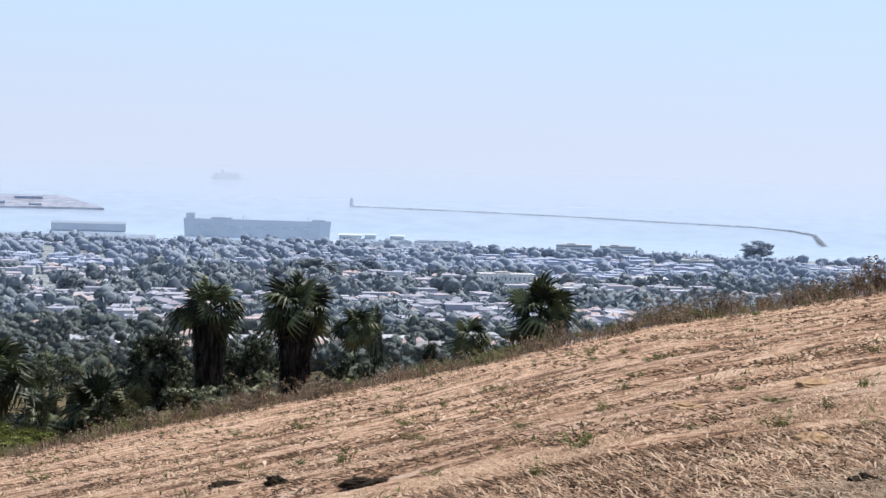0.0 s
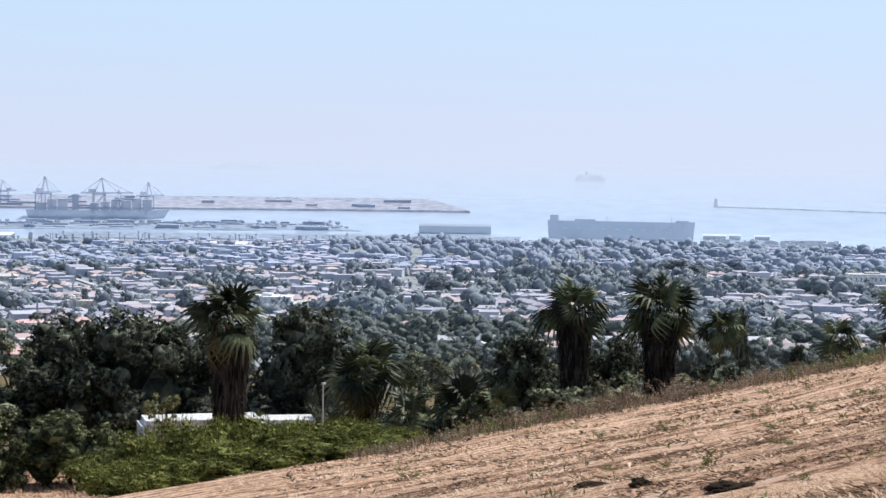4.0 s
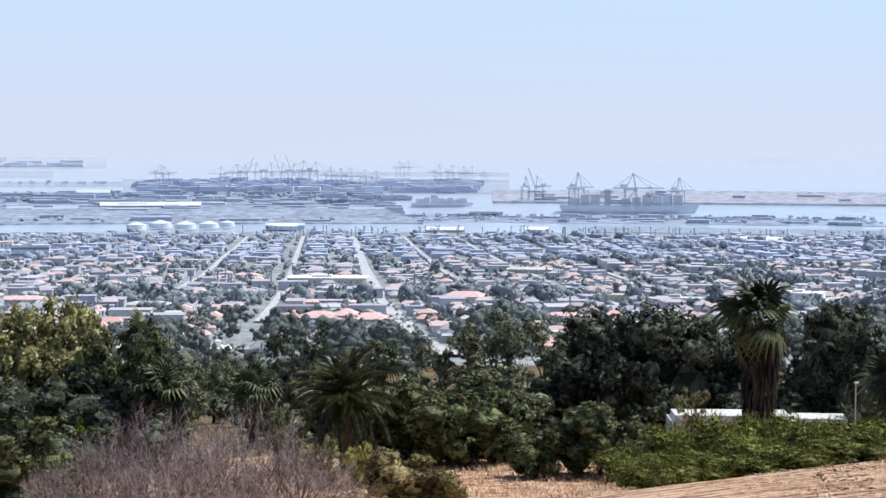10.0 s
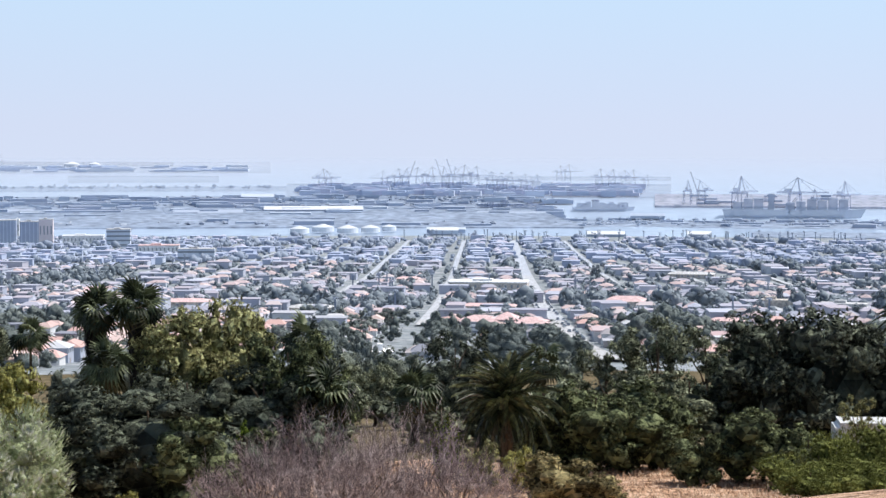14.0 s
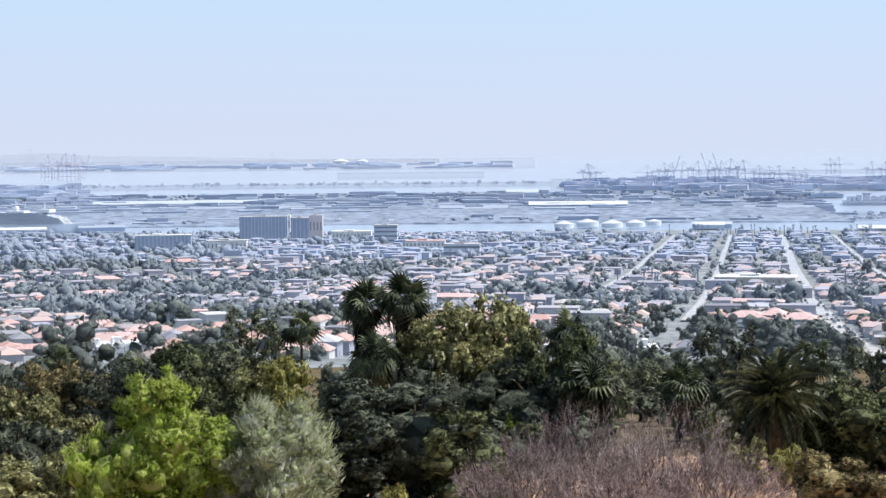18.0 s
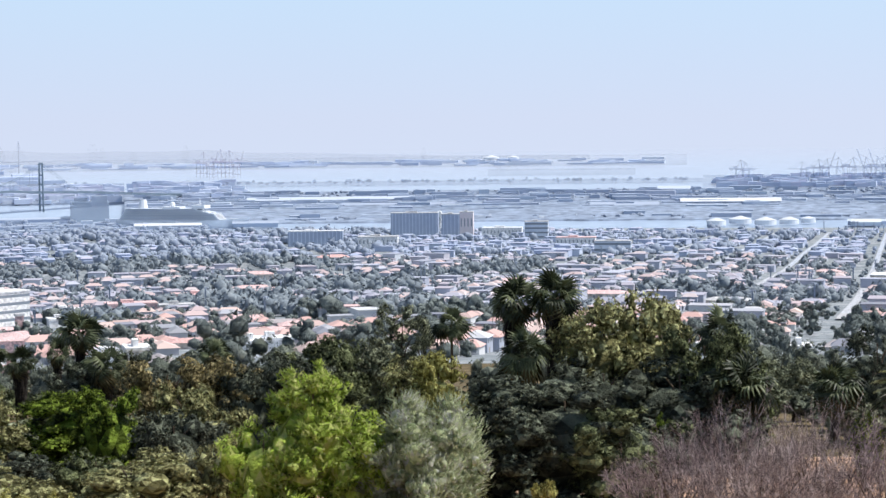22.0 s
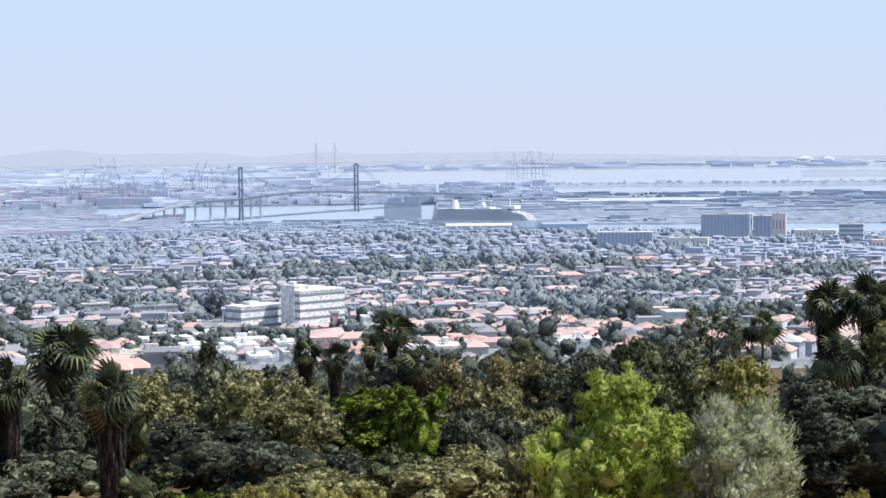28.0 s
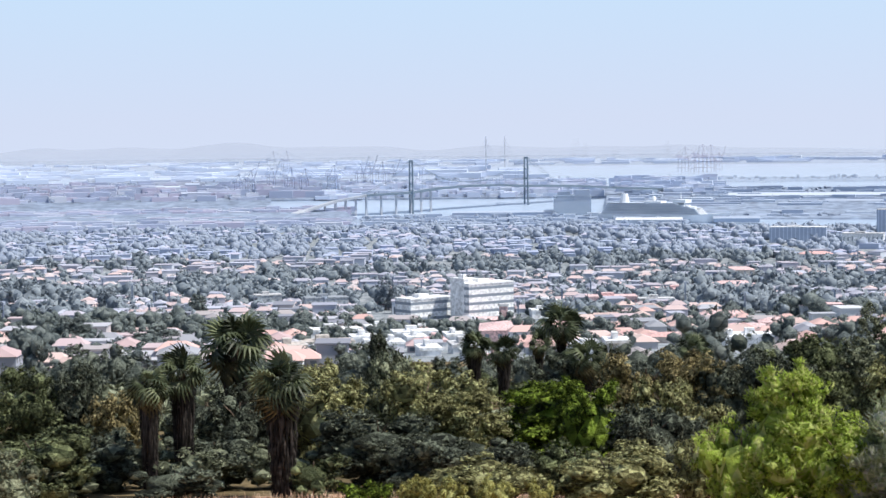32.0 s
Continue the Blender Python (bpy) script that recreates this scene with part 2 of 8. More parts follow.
# ---- ground, sea, islands ----
def field_mat():
    """Mown dry field: swaths of pale straw with brown earth between, and blotches."""
    m, n, l, p = node_mat("dry_field", 0.95, 0.1)
    tc = n.new("ShaderNodeTexCoord")
    mp = n.new("ShaderNodeMapping")
    mp.inputs["Rotation"].default_value = (0, 0, radians(37))
    mp.inputs["Scale"].default_value = (0.42, 1.0, 1)
    l.new(tc.outputs["Object"], mp.inputs["Vector"])
    t1 = n.new("ShaderNodeTexNoise")
    t1.inputs["Scale"].default_value = 1.0
    t1.inputs["Detail"].default_value = 5
    t1.inputs["Roughness"].default_value = 0.6
    l.new(mp.outputs[0], t1.inputs["Vector"])
    t2 = n.new("ShaderNodeTexNoise")
    t2.inputs["Scale"].default_value = 2.6
    t2.inputs["Detail"].default_value = 9
    t2.inputs["Roughness"].default_value = 0.8
    l.new(tc.outputs["Object"], t2.inputs["Vector"])
    mx = n.new("ShaderNodeMix")
    mx.inputs["Factor"].default_value = 0.6
    l.new(t1.outputs["Fac"], mx.inputs[2])
    l.new(t2.outputs["Fac"], mx.inputs[3])
    r = ramp(n, [(0.43, (0.13, 0.074, 0.046)), (0.468, (0.37, 0.215, 0.138)), (0.50, (0.70, 0.445, 0.295)), (0.535, (0.85, 0.585, 0.41)), (0.60, (0.93, 0.74, 0.585))])
    l.new(mx.outputs[0], r.inputs[0])
    t3 = n.new("ShaderNodeTexNoise")
    t3.inputs["Scale"].default_value = 0.16
    t3.inputs["Detail"].default_value = 3
    l.new(tc.outputs["Object"], t3.inputs["Vector"])
    r3 = ramp(n, [(0.35, (0.82, 0.80, 0.80)), (0.65, (1.0, 0.98, 0.95))])
    l.new(t3.outputs["Fac"], r3.inputs[0])
    mm = n.new("ShaderNodeMix")
    mm.data_type = "RGBA"
    mm.blend_type = "MULTIPLY"
    mm.inputs["Factor"].default_value = 1
    l.new(r.outputs[0], mm.inputs[6])
    l.new(r3.outputs[0], mm.inputs[7])
    l.new(mm.outputs[2], p.inputs["Base Color"])
    bp = n.new("ShaderNodeBump")
    bp.inputs["Strength"].default_value = 0.8
    bp.inputs["Distance"].default_value = 0.4
    l.new(mx.outputs[0], bp.inputs["Height"])
    l.new(bp.outputs[0], p.inputs["Normal"])
    return m


GRASS_DIRT = field_mat()
SCRUB = noisy("scrub_soil", (0.07, 0.06, 0.03), (0.24, 0.18, 0.10), 0.15, rough=0.95, spec=0.1, fine=1.5, bump=0.4)
# town ground is greyed and blued for haze within its base colour
TOWN_SOIL = noisy("town_ground_haze", (0.20, 0.23, 0.25), (0.44, 0.46, 0.49), 0.035, rough=0.95, spec=0.1, fine=0.3, mid=(0.30, 0.33, 0.35))
azs = list(np.arange(-60, 60.01, 0.75))
ring = list(range(-180, -60, 10)) + azs + list(range(65, 176, 10)) + [180]
rs = [0.02, 1, 2, 4, 6, 8, 10, 12] + [12 * 1.05 ** k for k in range(1, 116)] + [3900]
ground = tagged(polar_sheet("ground", ring, rs, land_z, GRASS_DIRT), "dry tan hillside running down to the town", "ground", kind="structure")
ground.data.materials.append(SCRUB)
ground.data.materials.append(TOWN_SOIL)
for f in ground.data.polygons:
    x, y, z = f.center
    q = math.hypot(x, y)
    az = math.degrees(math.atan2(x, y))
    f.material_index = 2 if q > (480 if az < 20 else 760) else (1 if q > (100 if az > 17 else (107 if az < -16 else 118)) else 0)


def water_mat(name, c, wave):
    m, n, l, p = node_mat(name, 0.18, 0.5)
    tc = n.new("ShaderNodeTexCoord")
    t = n.new("ShaderNodeTexNoise")
    t.inputs["Scale"].default_value = wave
    t.inputs["Detail"].default_value = 5
    l.new(tc.outputs["Object"], t.inputs["Vector"])
    b = n.new("ShaderNodeBump")
    b.inputs["Strength"].default_value = 0.35
    b.inputs["Distance"].default_value = 1.0
    l.new(t.outputs["Fac"], b.inputs["Height"])
    l.new(b.outputs[0], p.inputs["Normal"])
    r = ramp(n, [(0.35, c), (0.65, tint(c, 1.12))])
    l.new(t.outputs["Fac"], r.inputs[0])
    l.new(r.outputs[0], p.inputs["Base Color"])
    return m


# pale water colour and the fade to transparent stand in for sea haze
SEA = haze_fade(water_mat("sea_water", (0.45, 0.55, 0.69), 0.02), 1.0)
rs = [2900, 3100, 3400, 3800, 4200] + [4200 * 1.1 ** k for k in range(1, 18)]
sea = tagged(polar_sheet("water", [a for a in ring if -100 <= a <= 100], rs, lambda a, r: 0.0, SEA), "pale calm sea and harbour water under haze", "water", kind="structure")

# ---- trees and shrubs of the hill ----
def blades_mesh(name, v, normals=None):
    """A mesh of loose blades, from an array of n x k x 3, k corners each; normals: one for each corner."""
    n, k = v.shape[:2]
    me = bpy.data.meshes.new(name)
    me.vertices.add(n * k)
    me.vertices.foreach_set("co", np.ascontiguousarray(v, dtype=np.float32).reshape(-1))
    me.loops.add(n * k)
    me.loops.foreach_set("vertex_index", np.arange(n * k))
    me.polygons.add(n)
    me.polygons.foreach_set("loop_start", np.arange(0, n * k, k))
    me.update(calc_edges=True)
    if normals is not None:
        me.polygons.foreach_set("use_smooth", np.ones(n, dtype=bool))
        me.normals_split_custom_set_from_vertices(normals.reshape(-1, 3).tolist())
    return me


def ico_tris(level):
    """Corners and triangles of a ball of radius 1."""
    bm = bmesh.new()
    bmesh.ops.create_icosphere(bm, subdivisions=level, radius=1)
    v = np.array([p.co[:] for p in bm.verts])
    f = np.array([[p.index for p in q.verts] for q in bm.faces])
    bm.free()
    return v, f


ICO1_V, ICO1_F = ico_tris(1)
ICO2_V, ICO2_F = ico_tris(2)


def leaf_cloud(seed, lobes, leaves, size, per=40, aspect=0.5, loose=0.42, squash=0.8, tall=1.0, point=0.0, rise=0.3, ruffle=0.45, solid=0.66, level=2, heart=0.6, knot=0.42, up=0.45):
    """A crown: a closed heart, lobes (x, y, z, rx, rz each) and many clumps over them, all uneven masses, with leaves standing out of the clumps.
    Fits -0.5..0.5 and 0..1. Returns triangles and the way that each corner looks out of the crown, by which it takes the light."""
    rng = np.random.default_rng(seed)
    L0 = np.array(lobes)
    w = L0[:, 3] ** 2 + 2 * L0[:, 3] * L0[:, 4]
    m = max(4, int(leaves / per))
    L = L0[rng.choice(len(lobes), m, p=w / w.sum())]
    d = rng.normal(size=(m, 3))
    d[:, 2] += rise
    d /= np.linalg.norm(d, axis=1)[:, None]
    cc = L[:, :3] + d * rng.uniform(0.78, 1.05, m)[:, None] * L[:, [3, 3, 4]]
    k = np.repeat(np.arange(m), per)
    n = len(k)
    cr = L[:, 3] * loose * rng.uniform(0.55, 1.35, m)
    g = rng.normal(size=(n, 3))
    g[:, 2] += 0.25
    g /= np.linalg.norm(g, axis=1)[:, None]
    c = cc[k] + g * cr[k][:, None] * rng.uniform(0.7, 1.25, n)[:, None] * np.array([1, 1, squash])
    way = d[k] * 0.5 + g * 0.6 + rng.normal(scale=0.3, size=(n, 3))
    way /= np.linalg.norm(way, axis=1)[:, None]
    nn = way + rng.normal(scale=ruffle, size=way.shape)
    nn /= np.linalg.norm(nn, axis=1)[:, None]
    s = (size * rng.uniform(0.6, 1.35, n))[:, None]
    a = np.cross(nn, rng.normal(size=nn.shape))
    a /= np.linalg.norm(a, axis=1)[:, None]
    a = a * (1 - point) + (way + np.array([0, 0, up])) * point
    a /= np.linalg.norm(a, axis=1)[:, None]
    b = np.cross(nn, a)
    v = np.stack([c - a * s + b * s * aspect, c - a * s * 0.5 - b * s * aspect, c + a * s], 1)
    tris, ways = [v], [np.repeat(way[:, None], 3, axis=1)]

    def mass(o, r, iv, jf, uneven):
        p = iv[None] * rng.uniform(1 - uneven, 1 + uneven, (len(o), len(iv), 1)) * r[:, None] + o[:, None]
        tris.append(p[:, jf].reshape(-1, 3, 3))
        ways.append(np.tile(iv[jf], (len(o), 1, 1)))

    iv, jf = (ICO1_V, ICO1_F) if level == 1 else (ICO2_V, ICO2_F)
    if solid:
        mass(L0[:, :3], L0[:, [3, 3, 4]] * solid, iv, jf, 0.13)
    if knot:
        mass(cc, np.stack([cr, cr, cr * squash], 1) * knot, ICO1_V, ICO1_F, 0.22)
    if heart:
        lo, hi = (L0[:, :3]).min(0), (L0[:, :3]).max(0)
        mass(((lo + hi) / 2)[None], ((hi - lo) / 2 * heart + L0[:, 3].mean() * 0.6)[None], iv, jf, 0.1)
    v, way = np.concatenate(tris) * np.array([1, 1, tall]), np.concatenate(ways)
    every = v.reshape(-1, 3)
    lo, hi = np.quantile(every, 0.004, axis=0), np.quantile(every, 0.996, axis=0)
    v = (v - (lo + hi) / 2) / (hi - lo)
    v[..., 2] += 0.5
    turned = (np.cross(v[:, 1] - v[:, 0], v[:, 2] - v[:, 0]) * way.mean(1)).sum(1) < 0
    v[turned] = v[turned][:, ::-1]
    way[turned] = way[turned][:, ::-1]
    return v, way


def cloud_mesh(name, seed, lobes, leaves, size, **kw):
    return blades_mesh(name, *leaf_cloud(seed, lobes, leaves, size, **kw))


def lobes_of(seed, count, spread, low, high, size, tall=1.0, taper=0.0):
    """Lobes spread through a crown that fills about -0.5..0.5 across and 0..1 up."""
    r = random.Random(seed)
    out = []
    for i in range(count):
        h = low + (high - low) * (i + 0.5) / count + r.uniform(-0.06, 0.06)
        k = spread * (1 - taper * (h - low) / (high - low + 1e-6))
        a = i * 2.4 + r.uniform(-0.5, 0.5)
        q = k * math.sqrt(r.uniform(0.15, 1.0))
        s = size * r.uniform(0.7, 1.25) * (1 - 0.5 * taper * (h - low) / (high - low + 1e-6))
        out.append((q * math.cos(a), q * math.sin(a), h, s, s * tall))
    return out


CROWNS = {
    "broad": [cloud_mesh("crown", 11 + i, lobes_of(3 + i, 18, 0.34, 0.18, 0.84, 0.15), 7000, 0.0205, per=46, tall=1.1, solid=0.5, heart=0.4, knot=0.5) for i in range(4)],
    "sparse": [cloud_mesh("crown", 21 + i, lobes_of(13 + i, 22, 0.40, 0.12, 0.93, 0.095), 4600, 0.0232, per=34, loose=0.6, solid=0.0, heart=0.0, knot=0.4) for i in range(3)],
    "column": [cloud_mesh("crown", 31, lobes_of(23, 12, 0.24, 0.12, 0.88, 0.26, 0.8, 0.5), 5200, 0.0254, loose=0.3)],
    "canopy": [cloud_mesh("crown", 41 + i, lobes_of(33 + i, 19, 0.40, 0.40, 0.80, 0.14, 0.8), 5200, 0.0209, loose=0.4, squash=0.5, heart=0.5) for i in range(2)],
    "dome": [cloud_mesh("crown", 45 + i, lobes_of(37 + i, 30, 0.40, 0.12, 0.80, 0.135, 0.75, 0.4), 8000, 0.0158, per=36, loose=0.36, squash=0.62, tall=0.62) for i in range(2)],
    "lumpy": [cloud_mesh("crown", 47 + i, lobes_of(39 + i, 40, 0.40, 0.12, 0.86, 0.105, 0.8, 0.3), 7000, 0.0158, per=44, loose=0.6, squash=0.62, tall=0.8, knot=0.55) for i in range(2)],
    "shrub": [cloud_mesh("crown", 51 + i, lobes_of(43 + i, 12, 0.33, 0.15, 0.64, 0.175, 1.1), 4600, 0.0232, loose=0.36, tall=0.9) for i in range(3)],
    "spray": [cloud_mesh("crown", 61, lobes_of(53, 22, 0.33, 0.15, 0.82, 0.14, 1.25, 0.35), 13000, 0.0276, per=44, aspect=0.26, loose=0.4, squash=1.6, point=0.75, rise=0.6, solid=0.6, heart=0.5, knot=0.35)],
    "spire": [cloud_mesh("crown", 71, lobes_of(63, 32, 0.36, 0.08, 0.88, 0.14, 1.0, 0.62), 13000, 0.0232, per=44, aspect=0.42, loose=0.46, squash=0.9, point=0.5, rise=0.45, solid=0.62, heart=0.45, knot=0.42)],
    "spiky": [cloud_mesh("crown", 81 + i, lobes_of(83 + i, 16, 0.40, 0.12, 0.6, 0.13, 1.5), 8000, 0.0269, per=36, aspect=0.22, tall=0.36, loose=0.55, squash=1.5, point=0.85, rise=0.6, solid=0.6, heart=0.5, knot=0.3, up=3.0) for i in range(2)],
    "under": [cloud_mesh("crown", 101 + i, lobes_of(103 + i, 10, 0.34, 0.15, 0.66, 0.17, 1.2), 950, 0.0430, per=30, tall=0.6, level=1) for i in range(2)],
}

LEAF = {
    "dark": leaf_mat("leaf_dark", [(0.025, 0.029, 0.021), (0.098, 0.112, 0.082), (0.303, 0.340, 0.243)], 0.1, relief=0.7),
    "grey": leaf_mat("leaf_grey", [(0.052, 0.059, 0.038), (0.205, 0.228, 0.146), (0.610, 0.650, 0.430)], 0.15, relief=0.7),
    "olive": leaf_mat("leaf_olive", [(0.084, 0.081, 0.036), (0.334, 0.320, 0.141), (0.880, 0.880, 0.443)], 0.2, relief=0.7),
    "brown": leaf_mat("leaf_brown", [(0.071, 0.060, 0.029), (0.282, 0.238, 0.117), (0.857, 0.714, 0.355)], 0.2, relief=0.7),
    "mid": leaf_mat("leaf_mid", [(0.032, 0.039, 0.020), (0.120, 0.142, 0.070), (0.385, 0.435, 0.215)], 0.15, relief=0.7),
    "lime": leaf_mat("leaf_lime", [(0.190, 0.270, 0.040), (0.640, 0.840, 0.140), (0.840, 0.880, 0.340)], 0.3, relief=0.7),
    "silver": leaf_mat("leaf_silver", [(0.420, 0.510, 0.270), (0.800, 0.880, 0.520), (0.880, 0.880, 0.800)], 0.35, relief=0.7),
    "yellow": leaf_mat("leaf_yellow", [(0.159, 0.148, 0.044), (0.552, 0.511, 0.150), (0.880, 0.880, 0.370)], 0.25, relief=0.7),
    "fresh": leaf_mat("leaf_fresh", [(0.028, 0.041, 0.006), (0.111, 0.160, 0.022), (0.420, 0.582, 0.082)], 0.15, relief=0.7),
    "hedge": leaf_mat("leaf_hedge", [(0.067, 0.076, 0.021), (0.211, 0.237, 0.066), (0.515, 0.555, 0.170)], 0.2, relief=0.7),
}
BARK = noisy("bark", (0.07, 0.05, 0.035), (0.2, 0.15, 0.11), 3.0, rough=0.9, spec=0.1, fine=25.0, bump=0.5)
PALM_BARK = noisy("palm_bark", (0.09, 0.065, 0.045), (0.22, 0.17, 0.12), 2.5, rough=0.95, spec=0.1, fine=18.0, bump=0.6)
FROND = leaf_mat("palm_frond", [(0.016, 0.021, 0.010), (0.055, 0.070, 0.033), (0.180, 0.205, 0.105)], 0.15, rough=0.5, spec=0.28)
FEATHER_LEAF = leaf_mat("date_palm_frond", [(0.017, 0.021, 0.010), (0.060, 0.070, 0.033), (0.190, 0.195, 0.085)], 0.15, rough=0.4, spec=0.4)
FROND_OLD = leaf_mat("palm_frond_old", [(0.035, 0.033, 0.016), (0.085, 0.070, 0.034), (0.16, 0.125, 0.06)], 0.2)
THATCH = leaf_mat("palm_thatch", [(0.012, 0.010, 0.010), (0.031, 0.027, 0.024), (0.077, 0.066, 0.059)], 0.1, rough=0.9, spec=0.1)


def limb(bm, pts, r0, r1, sides=7):
    """A tapering limb along points."""
    rings = []
    n = len(pts)
    for i, p in enumerate(pts):
        p = Vector(p)
        d = Vector(pts[min(i + 1, n - 1)]) - Vector(pts[max(i - 1, 0)])
        q = d.to_track_quat("Z", "Y")
        r = r0 + (r1 - r0) * i / (n - 1)
        rings.append([bm.verts.new(p + q @ Vector((r * math.cos(k * 2 * math.pi / sides), r * math.sin(k * 2 * math.pi / sides), 0))) for k in range(sides)])
    for a, b in zip(rings, rings[1:]):
        for k in range(sides):
            bm.faces.new((a[k], a[(k + 1) % sides], b[(k + 1) % sides], b[k]))
    bm.faces.new(rings[-1])


def trunk_mesh(seed, thick=0.035, forks=5):
    """Trunk with a few limbs, 1 high."""
    r = random.Random(seed)
    bm = bmesh.new()
    limb(bm, [(0, 0, -0.06), (0.01, 0.0, 0.15), (0.0, 0.015, 0.32), (0.02, 0.0, 0.6), (0.02, 0.02, 0.85)], thick, thick * 0.25)
    for i in range(forks):
        a = i * 2.4 + r.random()
        h = 0.22 + 0.09 * i
        e = Vector((0.2 * math.cos(a), 0.2 * math.sin(a), h + 0.26))
        limb(bm, [(0, 0, h), (e.x * 0.45, e.y * 0.45, h + 0.16), e], thick * 0.5, thick * 0.12, 5)
    me = bpy.data.meshes.new("trunk")
    bm.to_mesh(me)
    bm.free()
    me.materials.append(BARK)
    return me


TRUNKS = [trunk_mesh(i) for i in range(3)]
tree_no = [0]


def tree(form, tone, az, r, top, width, label, name="tree", sink=0.0, category="tree", lift=0.0):
    """A tree at its place: top is the height of its tip above the sea, width the breadth of its crown."""
    tree_no[0] += 1
    k = tree_no[0]
    base = spot(az, r)
    h = max(1.2, top - base.z)
    t = thing(name, label, category, base, (k * 77) % 360)
    piece("trunk", TRUNKS[k % 3], t, Matrix.Diagonal((min(h, width), min(h, width), h, 1)))
    low = lift * h - sink
    if form in ("broad", "sparse", "lumpy"):
        low = max(low, h - width * 1.3)
    me = CROWNS[form][k % len(CROWNS[form])]
    cr = piece("crown", me, t, Matrix.Translation((0, 0, low)) @ Matrix.Diagonal((width, width, h - low, 1)))
    if not me.materials:
        me.materials.append(LEAF["mid"])
    cr.material_slots[0].link = "OBJECT"
    cr.material_slots[0].material = LEAF[tone]
    return t


def fan_frond(droop, old=False, n=13):
    """Fan leaf on a stalk along +x, 1 long: stiff rays, split to the middle, whose tips hang."""
    bm = bmesh.new()
    bow = 0.05
    limb(bm, [(0, 0, 0), (0.25, 0, bow), (0.5, 0, bow * 0.6)], 0.014, 0.008, 4)
    cc = Vector((0.48, 0, bow * 0.6))
    c = bm.verts.new(cc)
    for i in range(n):
        am = radians(-112 + 224 * (i + 0.5) / n)
        half = radians(112 / n)
        ln = 0.54 * (0.66 + 0.34 * math.cos(am * 0.85)) * (0.92 + 0.16 * ((i * 7) % 5) / 4)

        def at(a, k, z):
            return cc + Vector((math.cos(a) * ln * k, math.sin(a) * ln * k, z))

        e0, e1 = bm.verts.new(at(am - half, 0.62, -droop * 0.08)), bm.verts.new(at(am + half, 0.62, -droop * 0.08))
        m = bm.verts.new(at(am, 0.64, 0.04 - droop * 0.08))
        s0, s1 = bm.verts.new(at(am - half * 0.42, 0.8, -droop * 0.18)), bm.verts.new(at(am + half * 0.42, 0.8, -droop * 0.18))
        t = bm.verts.new(at(am + 0.03, 1.04, -droop * 0.46))
        for f in ((c, e0, m), (c, m, e1), (e0, s0, m), (m, s0, s1), (m, s1, e1), (s0, t, s1)):
            bm.faces.new(f)
    me = bpy.data.meshes.new("frond")
    bm.to_mesh(me)
    bm.free()
    me.materials.append(FROND_OLD if old else FROND)
    return me


FANS = [fan_frond(0.5), fan_frond(0.9), fan_frond(1.2), fan_frond(1.5, True)]


def thatch_mesh(seed, n=1300):
    """Skirt of hanging dead leaves round a trunk, radius about 0.5 at the top, 1 high."""
    r = np.random.default_rng(seed)
    verts, faces = [], []
    for i in range(n):
        a = r.uniform(0, 2 * math.pi)
        z = 1 - r.random() ** 1.3
        rad = (0.25 + 0.20 * z ** 1.4) * r.uniform(0.7, 1.15)
        ln = r.uniform(0.14, 0.30)
        w = r.uniform(0.012, 0.042)
        ca, sa = math.cos(a), math.sin(a)
        p = np.array([rad * ca, rad * sa, z])
        q = p + np.array([ca * 0.05, sa * 0.05, -ln])
        m = (p + q) / 2 + np.array([ca * 0.07, sa * 0.07, 0])
        t = np.array([-sa, ca, 0]) * w
        k = len(verts)
        verts += [p, m - t, q, m + t]
        faces.append((k, k + 1, k + 2, k + 3))
    return mesh_of("skirt", verts, faces, THATCH)


SKIRTS = [thatch_mesh(1), thatch_mesh(2)]
pm = bmesh.new()
limb(pm, [(0, 0, -0.05), (0.004, 0, 0.2), (0, 0.004, 0.5), (0.003, 0, 0.8), (0, 0, 1)], 0.5, 0.36, 12)
PALM_TRUNK = bpy.data.meshes.new("trunk")
pm.to_mesh(PALM_TRUNK)
pm.free()
PALM_TRUNK.materials.append(PALM_BARK)


